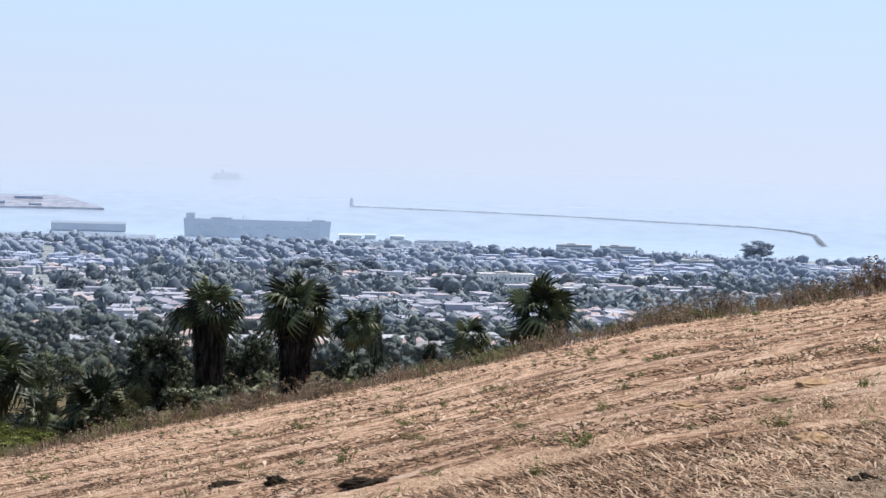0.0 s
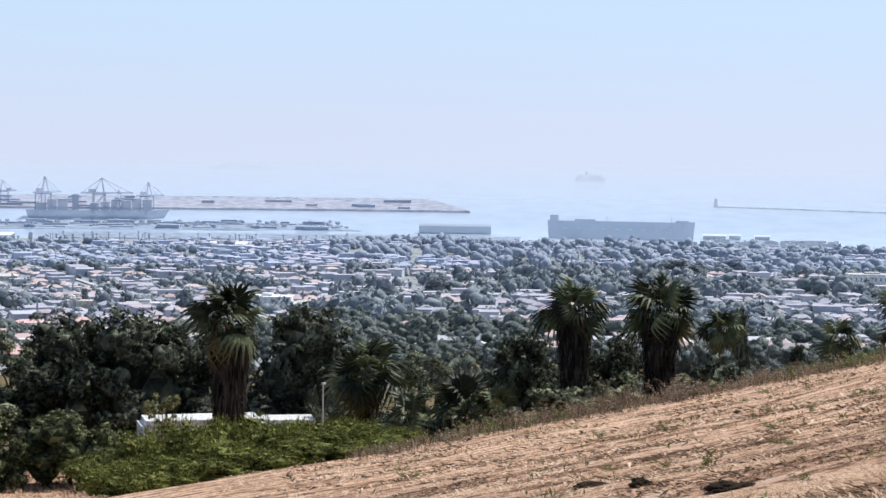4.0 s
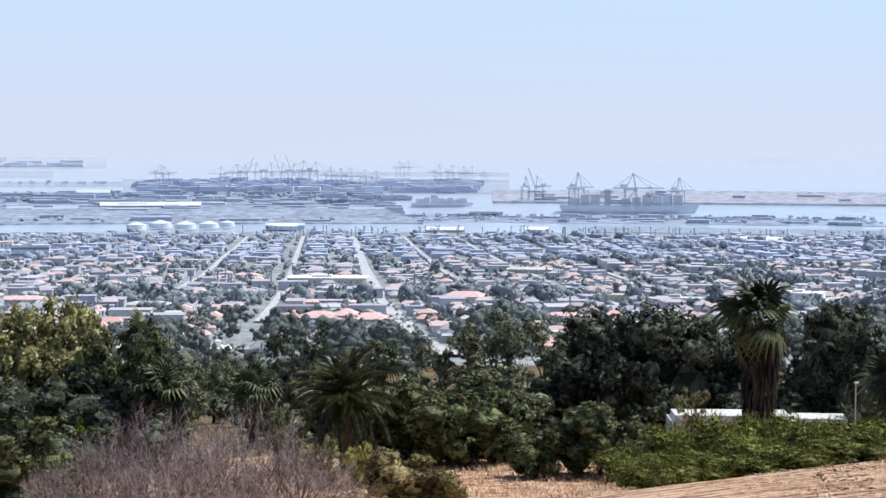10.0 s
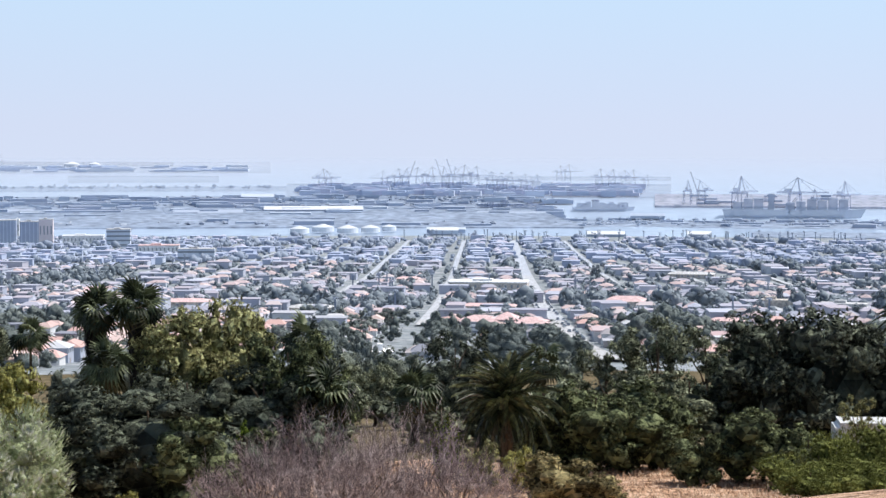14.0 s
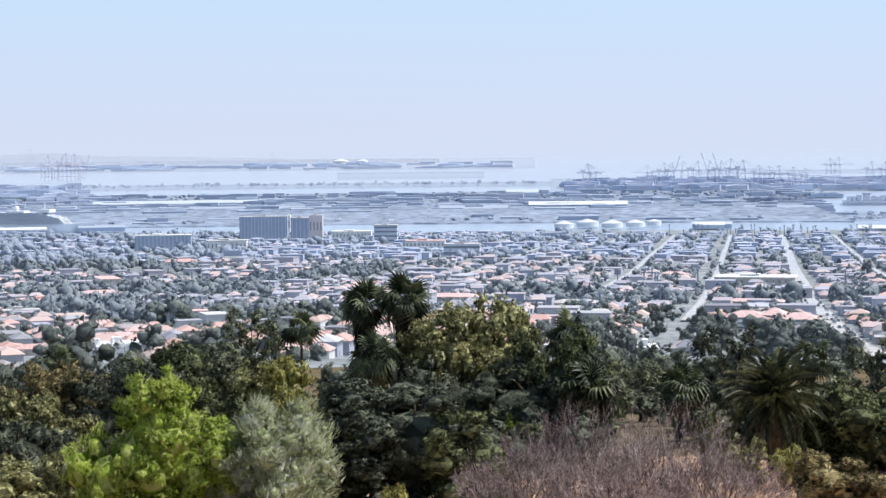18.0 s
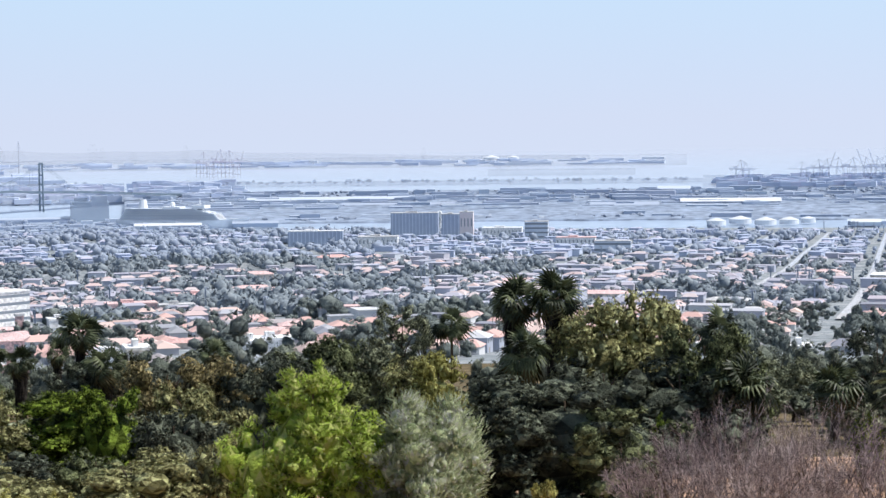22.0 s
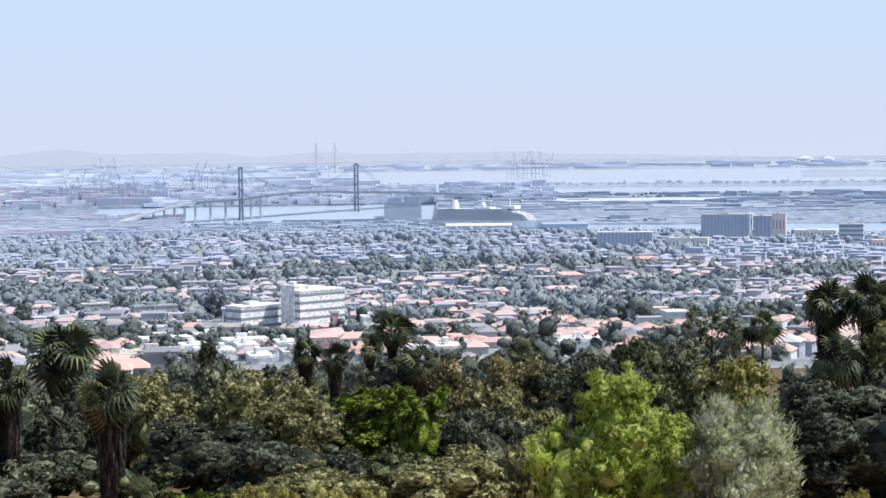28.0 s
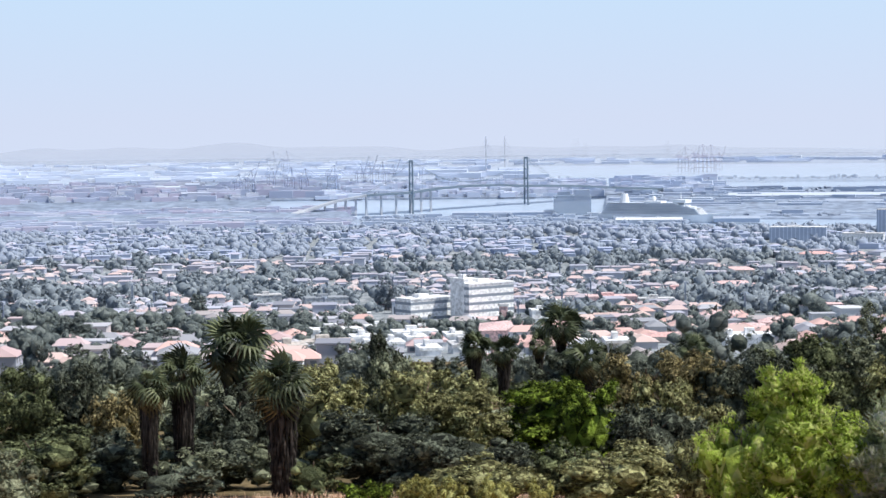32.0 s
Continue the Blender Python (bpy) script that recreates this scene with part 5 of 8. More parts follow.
TINT["haze_grey"] = noisy("facade_haze_grey", (0.64, 0.71, 0.83), (0.70, 0.76, 0.86), 0.1, rough=0.8)
TINT["haze_pink"] = noisy("facade_haze_pink", (0.76, 0.68, 0.70), (0.82, 0.75, 0.76), 0.1, rough=0.8)
BAND = plain("window_band", (0.24, 0.28, 0.33), 0.3, 0.5)


def building(az, r, w, d, h, rot, wall, roof, kind, floors, label, name="building"):
    t = thing(name, label, "building", spot(az, r), -az + rot)
    bm = bmesh.new()
    box(bm, -w / 2, w / 2, -d / 2, d / 2, -4, h * (0.72 if kind == "hip" else 1))
    part("wall", bm, TINT[wall], t)
    bm = bmesh.new()
    if kind == "hip":
        e = h * 0.72
        g = max(0.5, w / 2 - d * 0.4)
        c, q = w / 2 + 0.8, d / 2 + 0.8
        v = [bm.verts.new(p) for p in ((-c, -q, e - 0.1), (c, -q, e - 0.1), (c, q, e - 0.1), (-c, q, e - 0.1), (-g, 0, h), (g, 0, h))]
        for f in ((0, 1, 5, 4), (1, 2, 5), (2, 3, 4, 5), (3, 0, 4), (3, 2, 1, 0)):
            bm.faces.new([v[i] for i in f])
    else:
        box(bm, -w / 2 - 0.4, w / 2 + 0.4, -d / 2 - 0.4, d / 2 + 0.4, h, h + 0.8)
        box(bm, -w * 0.2, w * 0.05, -d * 0.2, d * 0.2, h + 0.8, h + 2.6)
    part("roof", bm, TINT[roof], t)
    wallh = h * (0.72 if kind == "hip" else 1)
    for k in range(floors):
        z = wallh * (k + 0.38) / floors
        bm = bmesh.new()
        box(bm, -w / 2 - 0.06, w / 2 + 0.06, -d / 2 - 0.06, d / 2 + 0.06, z, z + wallh / floors * 0.36)
        part("window_band", bm, BAND, t, "dark row of windows")
    if not floors and h > 5:
        n = max(2, int(w / 5))
        for k in range(n):
            bm = bmesh.new()
            x = -w / 2 + w * (k + 0.5) / n
            if wall in ("glass", "haze_blue") or "columns" in label:
                box(bm, x - 0.5, x + 0.5, -d / 2 - 0.6, -d / 2, 0, h)
                part("column", bm, TINT["haze_grey" if wall == "haze_blue" else "white"], t)
            else:
                box(bm, x - 0.8, x + 0.8, -d / 2 - 0.06, -d / 2 + 0.1, wallh * 0.42, wallh * 0.75)
                part("window", bm, BAND, t)
    return t


def bell_tower(az, r, w, h):
    t = thing("bell_tower", "square pinkish church tower with a flat top", "tower", spot(az, r), -az + 10)
    bm = bmesh.new()
    box(bm, -w / 2, w / 2, -w / 2, w / 2, -3, h)
    part("shaft", bm, TINT["pink"], t)
    bm = bmesh.new()
    box(bm, -w / 2 - 0.4, w / 2 + 0.4, -w / 2 - 0.4, w / 2 + 0.4, h, h + 1)
    part("cap", bm, TINT["pale"], t)


def town_conifer(az, r, w, h):
    t = thing("conifer", "dark pointed conifer standing among town houses", "tree", spot(az, r), az * 40, group="town conifers")
    piece("trunk", TRUNKS[0], t, Matrix.Diagonal((w, w, h, 1)))
    c = piece("crown", CROWNS["spire"][0], t, Matrix.Diagonal((w, w, h, 1)))
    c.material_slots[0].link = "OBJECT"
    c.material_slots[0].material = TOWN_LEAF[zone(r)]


def town_tree(az, r, w, h):
    t = thing("tree", "large dark tree rising above the houses", "tree", spot(az, r), az * 40, group="large town trees")
    piece("trunk", TRUNKS[1], t, Matrix.Diagonal((w, w, h, 1)))
    c = piece("crown", CROWNS["broad"][1], t, Matrix.Diagonal((w, w, h, 1)))
    c.material_slots[0].link = "OBJECT"
    c.material_slots[0].material = TOWN_LEAF[zone(r)]

building(-23.35, 1000, 31.0, 13, 21.0, 38, "white", "white", "flat", 5, "white hospital block with long window bands", "hospital_block")
building(-24.02, 996, 8.0, 12, 23.5, 38, "white", "white", "flat", 0, "white stair tower at the end of a hospital block", "hospital_block")
building(-25.25, 1004, 29.0, 14, 13.0, 38, "white", "white", "flat", 3, "low white hospital wing with window bands", "hospital_block")
building(-22.66, 738, 20.6, 28, 8.5, 0, "pink", "pink", "hip", 0, "church hall with a steep pink tiled roof", "church")
building(-23.30, 978, 23.4, 14, 3.6, 0, "pink", "pink", "hip", 0, "long low hall with a pink tiled roof", "building")
building(-28.08, 758, 21.0, 10, 5.8, 8, "white", "white", "flat", 0, "low white flat-roofed building in the town", "building")
building(-28.34, 656, 18.9, 10, 2.8, 8, "white", "tan", "flat", 0, "low white flat-roofed building in the town", "building")
building(-26.61, 850, 14.9, 10, 4.7, 8, "white", "white", "flat", 0, "low white flat-roofed building in the town", "building")
building(-25.57, 695, 16.4, 10, 5.1, 8, "white", "white", "flat", 0, "low white flat-roofed building in the town", "building")
building(-30.15, 1245, 18.0, 10, 7.7, 8, "grey", "pale", "flat", 0, "low grey flat-roofed building in the town", "building")
building(-28.33, 1197, 28.0, 14, 8.1, 8, "grey", "dark", "flat", 0, "low grey flat-roofed building in the town", "building")
building(-29.51, 594, 10.2, 10, 2.9, 8, "white", "tan", "flat", 0, "low white flat-roofed building in the town", "building")
building(-27.17, 669, 9.2, 10, 4.1, 8, "white", "white", "flat", 0, "low white flat-roofed building in the town", "building")
building(-24.79, 859, 11.9, 10, 3.7, 8, "tan", "pale", "flat", 0, "low pale flat-roofed building in the town", "building")
building(-21.37, 1130, 20.9, 10, 5.9, 8, "white", "white", "flat", 0, "low white flat-roofed building in the town", "building")
building(-28.22, 914, 10.7, 12, 4.5, 8, "white", "white", "flat", 0, "small white flat-roofed block among others", "building")
building(-27.57, 769, 9.0, 12, 3.3, 8, "white", "white", "flat", 0, "small white flat-roofed block among others", "building")
building(-26.65, 740, 9.1, 12, 3.6, 8, "white", "pale", "flat", 0, "small white flat-roofed block among others", "building")
building(-26.25, 635, 6.6, 12, 2.7, 8, "white", "white", "flat", 0, "small white flat-roofed block among others", "building")
building(-25.54, 667, 7.0, 12, 3.7, 8, "white", "white", "flat", 0, "small white flat-roofed block among others", "building")
building(-24.90, 636, 6.4, 12, 3.1, 8, "white", "pink", "flat", 0, "small white flat-roofed block among others", "building")
building(-25.13, 544, 6.3, 12, 2.3, 8, "white", "white", "flat", 0, "small white flat-roofed block among others", "building")
building(-24.32, 714, 7.0, 12, 3.5, 8, "white", "white", "flat", 0, "small white flat-roofed block among others", "building")
building(-24.06, 575, 7.4, 12, 2.8, 8, "white", "pale", "flat", 0, "small white flat-roofed block among others", "building")
building(-28.38, 579, 6.0, 12, 2.1, 8, "tan", "pale", "flat", 0, "small pale tan flat-roofed block among others", "building")
building(-27.02, 563, 7.2, 12, 2.4, 8, "white", "white", "flat", 0, "small white flat-roofed block among others", "building")
building(-29.25, 811, 8.7, 12, 3.0, 8, "white", "white", "flat", 0, "small white flat-roofed block among others", "building")
building(-23.70, 498, 6.1, 12, 2.1, 8, "white", "white", "flat", 0, "small white flat-roofed block among others", "building")
building(-22.99, 454, 5.5, 12, 1.9, 8, "tan", "pink", "flat", 0, "small pale tan flat-roofed block among others", "building")
building(-21.58, 1025, 11.3, 12, 4.4, 8, "white", "white", "flat", 0, "small white flat-roofed block among others", "building")
building(-20.87, 960, 13.0, 12, 4.7, 8, "white", "pale", "flat", 0, "small white flat-roofed block among others", "building")
building(-30.68, 857, 11.0, 12, 3.2, 8, "white", "tan", "flat", 0, "small white flat-roofed block among others", "building")
building(-32.29, 744, 11.4, 12, 3.2, 8, "white", "tan", "flat", 0, "small white flat-roofed block among others", "building")
building(-20.47, 730, 9.4, 12, 3.6, 8, "white", "pale", "flat", 0, "small white flat-roofed block among others", "building")
building(-20.18, 535, 7.4, 12, 2.6, 8, "white", "white", "flat", 0, "small white flat-roofed block among others", "building")
building(-19.37, 1171, 31.6, 16, 7.2, 6, "pink", "pink", "flat", 0, "apartment building with a pink tiled roof", "building")
building(-17.97, 1162, 22.2, 11, 5.7, 6, "tan", "pale", "flat", 0, "apartment building with a pale roof", "building")
building(-17.15, 1322, 44.6, 22, 6.1, 6, "tan", "pink", "flat", 0, "apartment building with a pink tiled roof", "building")
building(-15.93, 981, 21.7, 11, 5.4, 6, "white", "pink", "hip", 0, "apartment building with a pink tiled roof", "building")
building(-15.18, 809, 21.6, 11, 6.0, 6, "white", "pink", "hip", 0, "apartment building with a pink tiled roof", "building")
building(-14.16, 873, 19.3, 10, 6.4, 6, "pink", "pink", "hip", 0, "apartment building with a pink tiled roof", "building")
building(-18.50, 750, 13.8, 10, 4.1, 6, "tan", "red", "hip", 0, "apartment building with a red tiled roof", "building")
building(-17.66, 698, 14.1, 10, 4.3, 6, "tan", "red", "hip", 0, "apartment building with a red tiled roof", "building")
building(-15.01, 637, 13.1, 10, 4.7, 6, "white", "white", "flat", 0, "apartment building with a white flat roof", "building")
building(-16.52, 616, 7.0, 10, 3.0, 6, "white", "pale", "flat", 0, "apartment building with a pale roof", "building")
building(-15.66, 586, 7.2, 10, 5.0, 6, "white", "white", "flat", 0, "apartment building with a white flat roof", "building")
building(-12.93, 1023, 22.6, 11, 6.9, 6, "grey", "pink", "flat", 0, "apartment building with a pink tiled roof", "building")
building(-11.81, 1092, 26.8, 13, 5.7, 6, "tan", "pale", "hip", 0, "apartment building with a pale roof", "building")
building(-19.22, 495, 6.1, 10, 5.3, 6, "white", "white", "flat", 0, "apartment building with a white flat roof", "building")
building(-13.81, 790, 16.5, 10, 3.4, 6, "white", "pale", "flat", 0, "apartment building with a pale roof", "building")
building(-15.58, 1452, 31.3, 16, 6.7, 6, "white", "pink", "hip", 0, "apartment building with a pink tiled roof", "building")
building(-13.07, 2013, 34.1, 17, 9.3, 6, "white", "red", "hip", 0, "apartment building with a red tiled roof", "building")
building(-15.45, 1724, 29.2, 15, 9.0, 6, "tan", "pink", "hip", 0, "apartment building with a pink tiled roof", "building")
building(4.56, 913, 18.7, 16, 9.0, -5, "white", "pink", "hip", 3, "apartment block with white walls and red roof", "apartment_block")
building(5.41, 915, 10.1, 18, 10.6, -5, "pink", "pink", "hip", 3, "taller middle of the red-roofed apartment block", "apartment_block")
building(6.19, 902, 16.6, 16, 8.8, -5, "white", "pink", "hip", 3, "apartment block with white walls and red roof", "apartment_block")
building(4.84, 1558, 66.8, 30, 7.2, -5, "tan", "white", "flat", 0, "very long white-roofed hall in the town", "building")
building(4.82, 1225, 36.9, 14, 5.3, -5, "tan", "pink", "hip", 0, "long building with a dusty pink roof", "building")
building(1.46, 518, 6.4, 10, 3.8, 0, "white", "white", "flat", 2, "small bright white house among trees", "house")
building(9.15, 1281, 26.0, 13, 8.7, -5, "tan", "pink", "hip", 0, "long building with a dusty pink roof in the town", "building")
building(12.29, 1032, 20.3, 10, 5.7, -5, "tan", "pink", "hip", 0, "long building with a dusty pink roof in the town", "building")
building(7.89, 1032, 11.8, 10, 5.4, -5, "tan", "pink", "hip", 0, "long building with a dusty pink roof in the town", "building")
building(11.16, 1821, 44.8, 22, 6.7, -5, "tan", "pale", "hip", 0, "long building with a pale grey roof in the town", "building")
building(-0.74, 1173, 27.0, 14, 5.8, -5, "tan", "pale", "hip", 0, "long building with a pale grey roof in the town", "building")
building(-4.64, 1270, 35.1, 18, 6.6, -5, "tan", "pink", "hip", 0, "long building with a dusty pink roof in the town", "building")
building(-7.26, 1520, 35.1, 18, 7.0, -5, "tan", "pink", "hip", 0, "long building with a dusty pink roof in the town", "building")
building(0.98, 1391, 21.4, 11, 5.6, -5, "tan", "pink", "hip", 0, "long building with a dusty pink roof in the town", "building")
building(2.31, 1731, 21.3, 11, 5.9, -5, "tan", "pink", "hip", 0, "long building with a dusty pink roof in the town", "building")
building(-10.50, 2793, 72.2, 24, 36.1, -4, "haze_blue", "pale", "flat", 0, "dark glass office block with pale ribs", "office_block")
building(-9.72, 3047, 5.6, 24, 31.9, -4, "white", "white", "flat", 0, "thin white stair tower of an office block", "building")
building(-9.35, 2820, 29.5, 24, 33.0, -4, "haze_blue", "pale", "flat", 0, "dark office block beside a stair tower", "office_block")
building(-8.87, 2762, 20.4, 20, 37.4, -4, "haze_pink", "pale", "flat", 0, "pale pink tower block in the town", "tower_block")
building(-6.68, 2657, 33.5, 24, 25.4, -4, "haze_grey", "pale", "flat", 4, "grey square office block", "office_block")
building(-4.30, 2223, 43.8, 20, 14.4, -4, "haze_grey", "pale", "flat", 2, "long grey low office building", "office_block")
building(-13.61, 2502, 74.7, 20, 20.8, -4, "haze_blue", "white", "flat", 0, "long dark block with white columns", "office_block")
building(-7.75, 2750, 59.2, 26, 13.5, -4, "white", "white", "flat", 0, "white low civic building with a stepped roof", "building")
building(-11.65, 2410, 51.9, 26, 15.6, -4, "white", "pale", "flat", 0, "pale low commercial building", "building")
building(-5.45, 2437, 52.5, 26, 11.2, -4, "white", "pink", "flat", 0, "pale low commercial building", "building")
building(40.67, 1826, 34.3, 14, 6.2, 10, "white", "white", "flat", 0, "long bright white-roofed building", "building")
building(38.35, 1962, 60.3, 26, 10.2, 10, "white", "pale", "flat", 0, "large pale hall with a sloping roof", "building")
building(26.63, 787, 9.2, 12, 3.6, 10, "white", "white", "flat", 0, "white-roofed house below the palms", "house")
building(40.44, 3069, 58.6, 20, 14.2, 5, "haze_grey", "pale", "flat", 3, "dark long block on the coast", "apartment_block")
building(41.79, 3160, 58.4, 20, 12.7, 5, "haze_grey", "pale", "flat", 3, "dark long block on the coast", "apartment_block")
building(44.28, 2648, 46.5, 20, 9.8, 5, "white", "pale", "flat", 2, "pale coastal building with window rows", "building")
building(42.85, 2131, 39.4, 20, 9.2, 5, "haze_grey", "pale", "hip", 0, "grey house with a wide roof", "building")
building(19.59, 1271, 29.2, 20, 10.1, -8, "white", "white", "flat", 0, "white building with a row of columns", "hall")
building(20.71, 1277, 23.1, 20, 7.8, -8, "white", "pale", "hip", 0, "white building with a sloping pale roof", "building")
building(24.16, 965, 21.4, 12, 7.1, 5, "pink", "red", "hip", 0, "pink house with a red tiled roof", "house")
building(15.81, 1237, 30.4, 14, 6.5, -8, "white", "pale", "flat", 0, "long low white school building", "building")
building(13.69, 1310, 32.2, 12, 4.8, -8, "tan", "tan", "flat", 0, "long low tan building", "building")
building(12.31, 1034, 19.7, 12, 4.5, -8, "tan", "pink", "hip", 0, "house with a pink tiled roof", "building")
building(9.11, 1247, 24.9, 14, 9.6, -8, "tan", "pink", "hip", 0, "apartment building with a pink roof", "building")
bell_tower(-22.75, 784, 3.1, 14.4)
town_conifer(13.88, 1343, 7.5, 12.5)
town_conifer(14.27, 1346, 6.7, 11.6)
town_conifer(14.59, 1348, 6.7, 12.5)
town_conifer(16.94, 1204, 13.4, 17.1)
town_conifer(11.39, 1314, 8.1, 10.2)
town_tree(-26.45, 1185, 14.7, 20.2)
town_tree(-29.27, 1215, 12.8, 15.0)
town_tree(-26.22, 1183, 9.5, 12.8)
town_tree(-37.65, 1306, 12.1, 20.2)
town_tree(-35.10, 1162, 12.2, 18.0)
town_tree(-36.15, 785, 17.0, 13.4)
town_tree(-33.66, 668, 18.6, 9.7)
town_tree(-32.33, 1036, 10.9, 16.0)
town_tree(46.12, 3150, 53.6, 30.2)
town_tree(33.99, 2205, 40.9, 17.0)
town_tree(32.40, 2095, 58.3, 17.5)
town_tree(24.84, 1583, 22.0, 17.1)
town_tree(-23.75, 1340, 20.7, 16.6)
town_tree(16.27, 1185, 12.5, 9.2)
town_tree(8.19, 1737, 10.7, 16.1)
town_tree(1.60, 959, 13.1, 10.4)
town_tree(0.98, 894, 11.1, 8.3)

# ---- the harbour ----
# harbour colours lean blue-grey as painted haze; most also fade with distance
FILL = haze_fade(noisy("quay_surface_haze", (0.255, 0.315, 0.420), (0.350, 0.420, 0.540), 0.006, rough=0.9, fine=0.05), 0.95)
FILL_WARM = haze_fade(noisy("quay_sand_haze", (0.42, 0.43, 0.52), (0.50, 0.50, 0.58), 0.006, rough=0.9, fine=0.05), 0.8, 1.6)
FILL_FAR = haze_fade(noisy("distant_shore", (0.24, 0.29, 0.38), (0.32, 0.37, 0.46), 0.004, rough=0.9), 0.3, 0.7)
ROCK = haze_fade(noisy("breakwater_rock", (0.42, 0.46, 0.50), (0.52, 0.55, 0.58), 0.05, rough=0.95, fine=0.5), 0.22)
STEEL = haze_fade(noisy("crane_steel", (0.30, 0.36, 0.50), (0.38, 0.44, 0.58), 0.05, rough=0.6), 0.44)
STEEL_FAR = haze_fade(noisy("crane_steel_far", (0.30, 0.36, 0.50), (0.38, 0.44, 0.58), 0.05, rough=0.6), 0.42, 1.2)
STEEL_RED = haze_fade(noisy("crane_steel_red_haze", (0.478, 0.456, 0.566), (0.520, 0.512, 0.622), 0.05, rough=0.6), 0.38)
BRIDGE_STEEL = haze_fade(noisy("bridge_steel", (0.20, 0.27, 0.32), (0.26, 0.33, 0.40), 0.05, rough=0.6), 0.8, 0.5)
CONCRETE = haze_fade(noisy("bridge_concrete", (0.50, 0.53, 0.58), (0.58, 0.61, 0.66), 0.05, rough=0.9), 0.9, 0.5)
# sheds and cargo are opaque, so all their haze is in the colour
SHED = island_mat("shed_roofs_haze", [(0.415, 0.481, 0.595), (0.460, 0.525, 0.642), (0.388, 0.449, 0.561), (0.445, 0.493, 0.599), (0.536, 0.601, 0.697), (0.403, 0.465, 0.578)])
CARGO_RED = island_mat("cargo_reddish_haze", [(0.433, 0.482, 0.610), (0.481, 0.475, 0.590), (0.532, 0.569, 0.677), (0.420, 0.469, 0.596), (0.487, 0.469, 0.577), (0.413, 0.456, 0.585), (0.473, 0.512, 0.640), (0.565, 0.596, 0.677)])
CARGO = island_mat("cargo_boxes_haze", [(0.538, 0.612, 0.749), (0.596, 0.618, 0.749), (0.670, 0.725, 0.839), (0.522, 0.589, 0.729), (0.584, 0.612, 0.737), (0.512, 0.578, 0.718), (0.596, 0.657, 0.786), (0.708, 0.747, 0.839)])
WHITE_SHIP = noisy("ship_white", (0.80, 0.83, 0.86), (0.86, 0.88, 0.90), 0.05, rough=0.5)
# hull paint mixed paler and bluer as haze, besides the fade
HULL_GREY = haze_fade(noisy("ship_grey_hull_haze", (0.429, 0.498, 0.601), (0.478, 0.547, 0.650), 0.03, rough=0.55))
HULL_DARK = haze_fade(noisy("ship_dark_hull_haze", (0.345, 0.420, 0.515), (0.383, 0.458, 0.552), 0.03, rough=0.55))
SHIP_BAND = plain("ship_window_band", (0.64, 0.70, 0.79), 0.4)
SHIP_FAR = haze_fade(noisy("ship_far", (0.34, 0.37, 0.42), (0.42, 0.45, 0.56), 0.02, rough=0.6), 0.13, 1.2)
# distant roofs: haze painted as a colour close to the low sky
SHED_FAR = island_mat("distant_roofs_haze", [(0.60, 0.67, 0.80), (0.66, 0.72, 0.84), (0.57, 0.64, 0.78), (0.72, 0.77, 0.85)])
# tank white dulled towards blue-grey as haze
TANK_WHITE = noisy("tank_white_haze", (0.66, 0.69, 0.74), (0.74, 0.77, 0.80), 0.05, rough=0.6)


def landfill(az0, az1, r0, r1, top, mat, label, end0=0.0, end1=0.0, name="quay"):
    """Flat made ground, an edge-stepped slab; end0 and end1 skew its two ends."""
    n = max(3, int((az1 - az0) / 0.8))
    vs, fs = [], []
    for i in range(n + 1):
        k = i / n
        a = az0 + (az1 - az0) * k
        b = az0 + end0 + (az1 + end1 - az0 - end0) * k
        w = 18 * noise.noise((a * 0.9, r0 * 0.01, 0.5)) if 0 < i < n else 0
        vs += [spot(a, r0 + w, -4), spot(a, r0 + w + 6, top), spot(b, r1, top), spot(b, r1 + 10, -4)]
    for i in range(n):
        p, q = 4 * i, 4 * i + 4
        for j in range(3):
            fs.append((p + j, q + j, q + j + 1, p + j + 1))
    fs += [(0, 1, 2, 3), tuple(4 * n + j for j in (3, 2, 1, 0))]
    me = mesh_of(name, vs, fs, mat)
    bm = bmesh.new()
    bm.from_mesh(me)
    bmesh.ops.recalc_face_normals(bm, faces=bm.faces)
    bm.to_mesh(me)
    bm.free()
    return tagged(new(name, me), label, "quay", kind="structure")


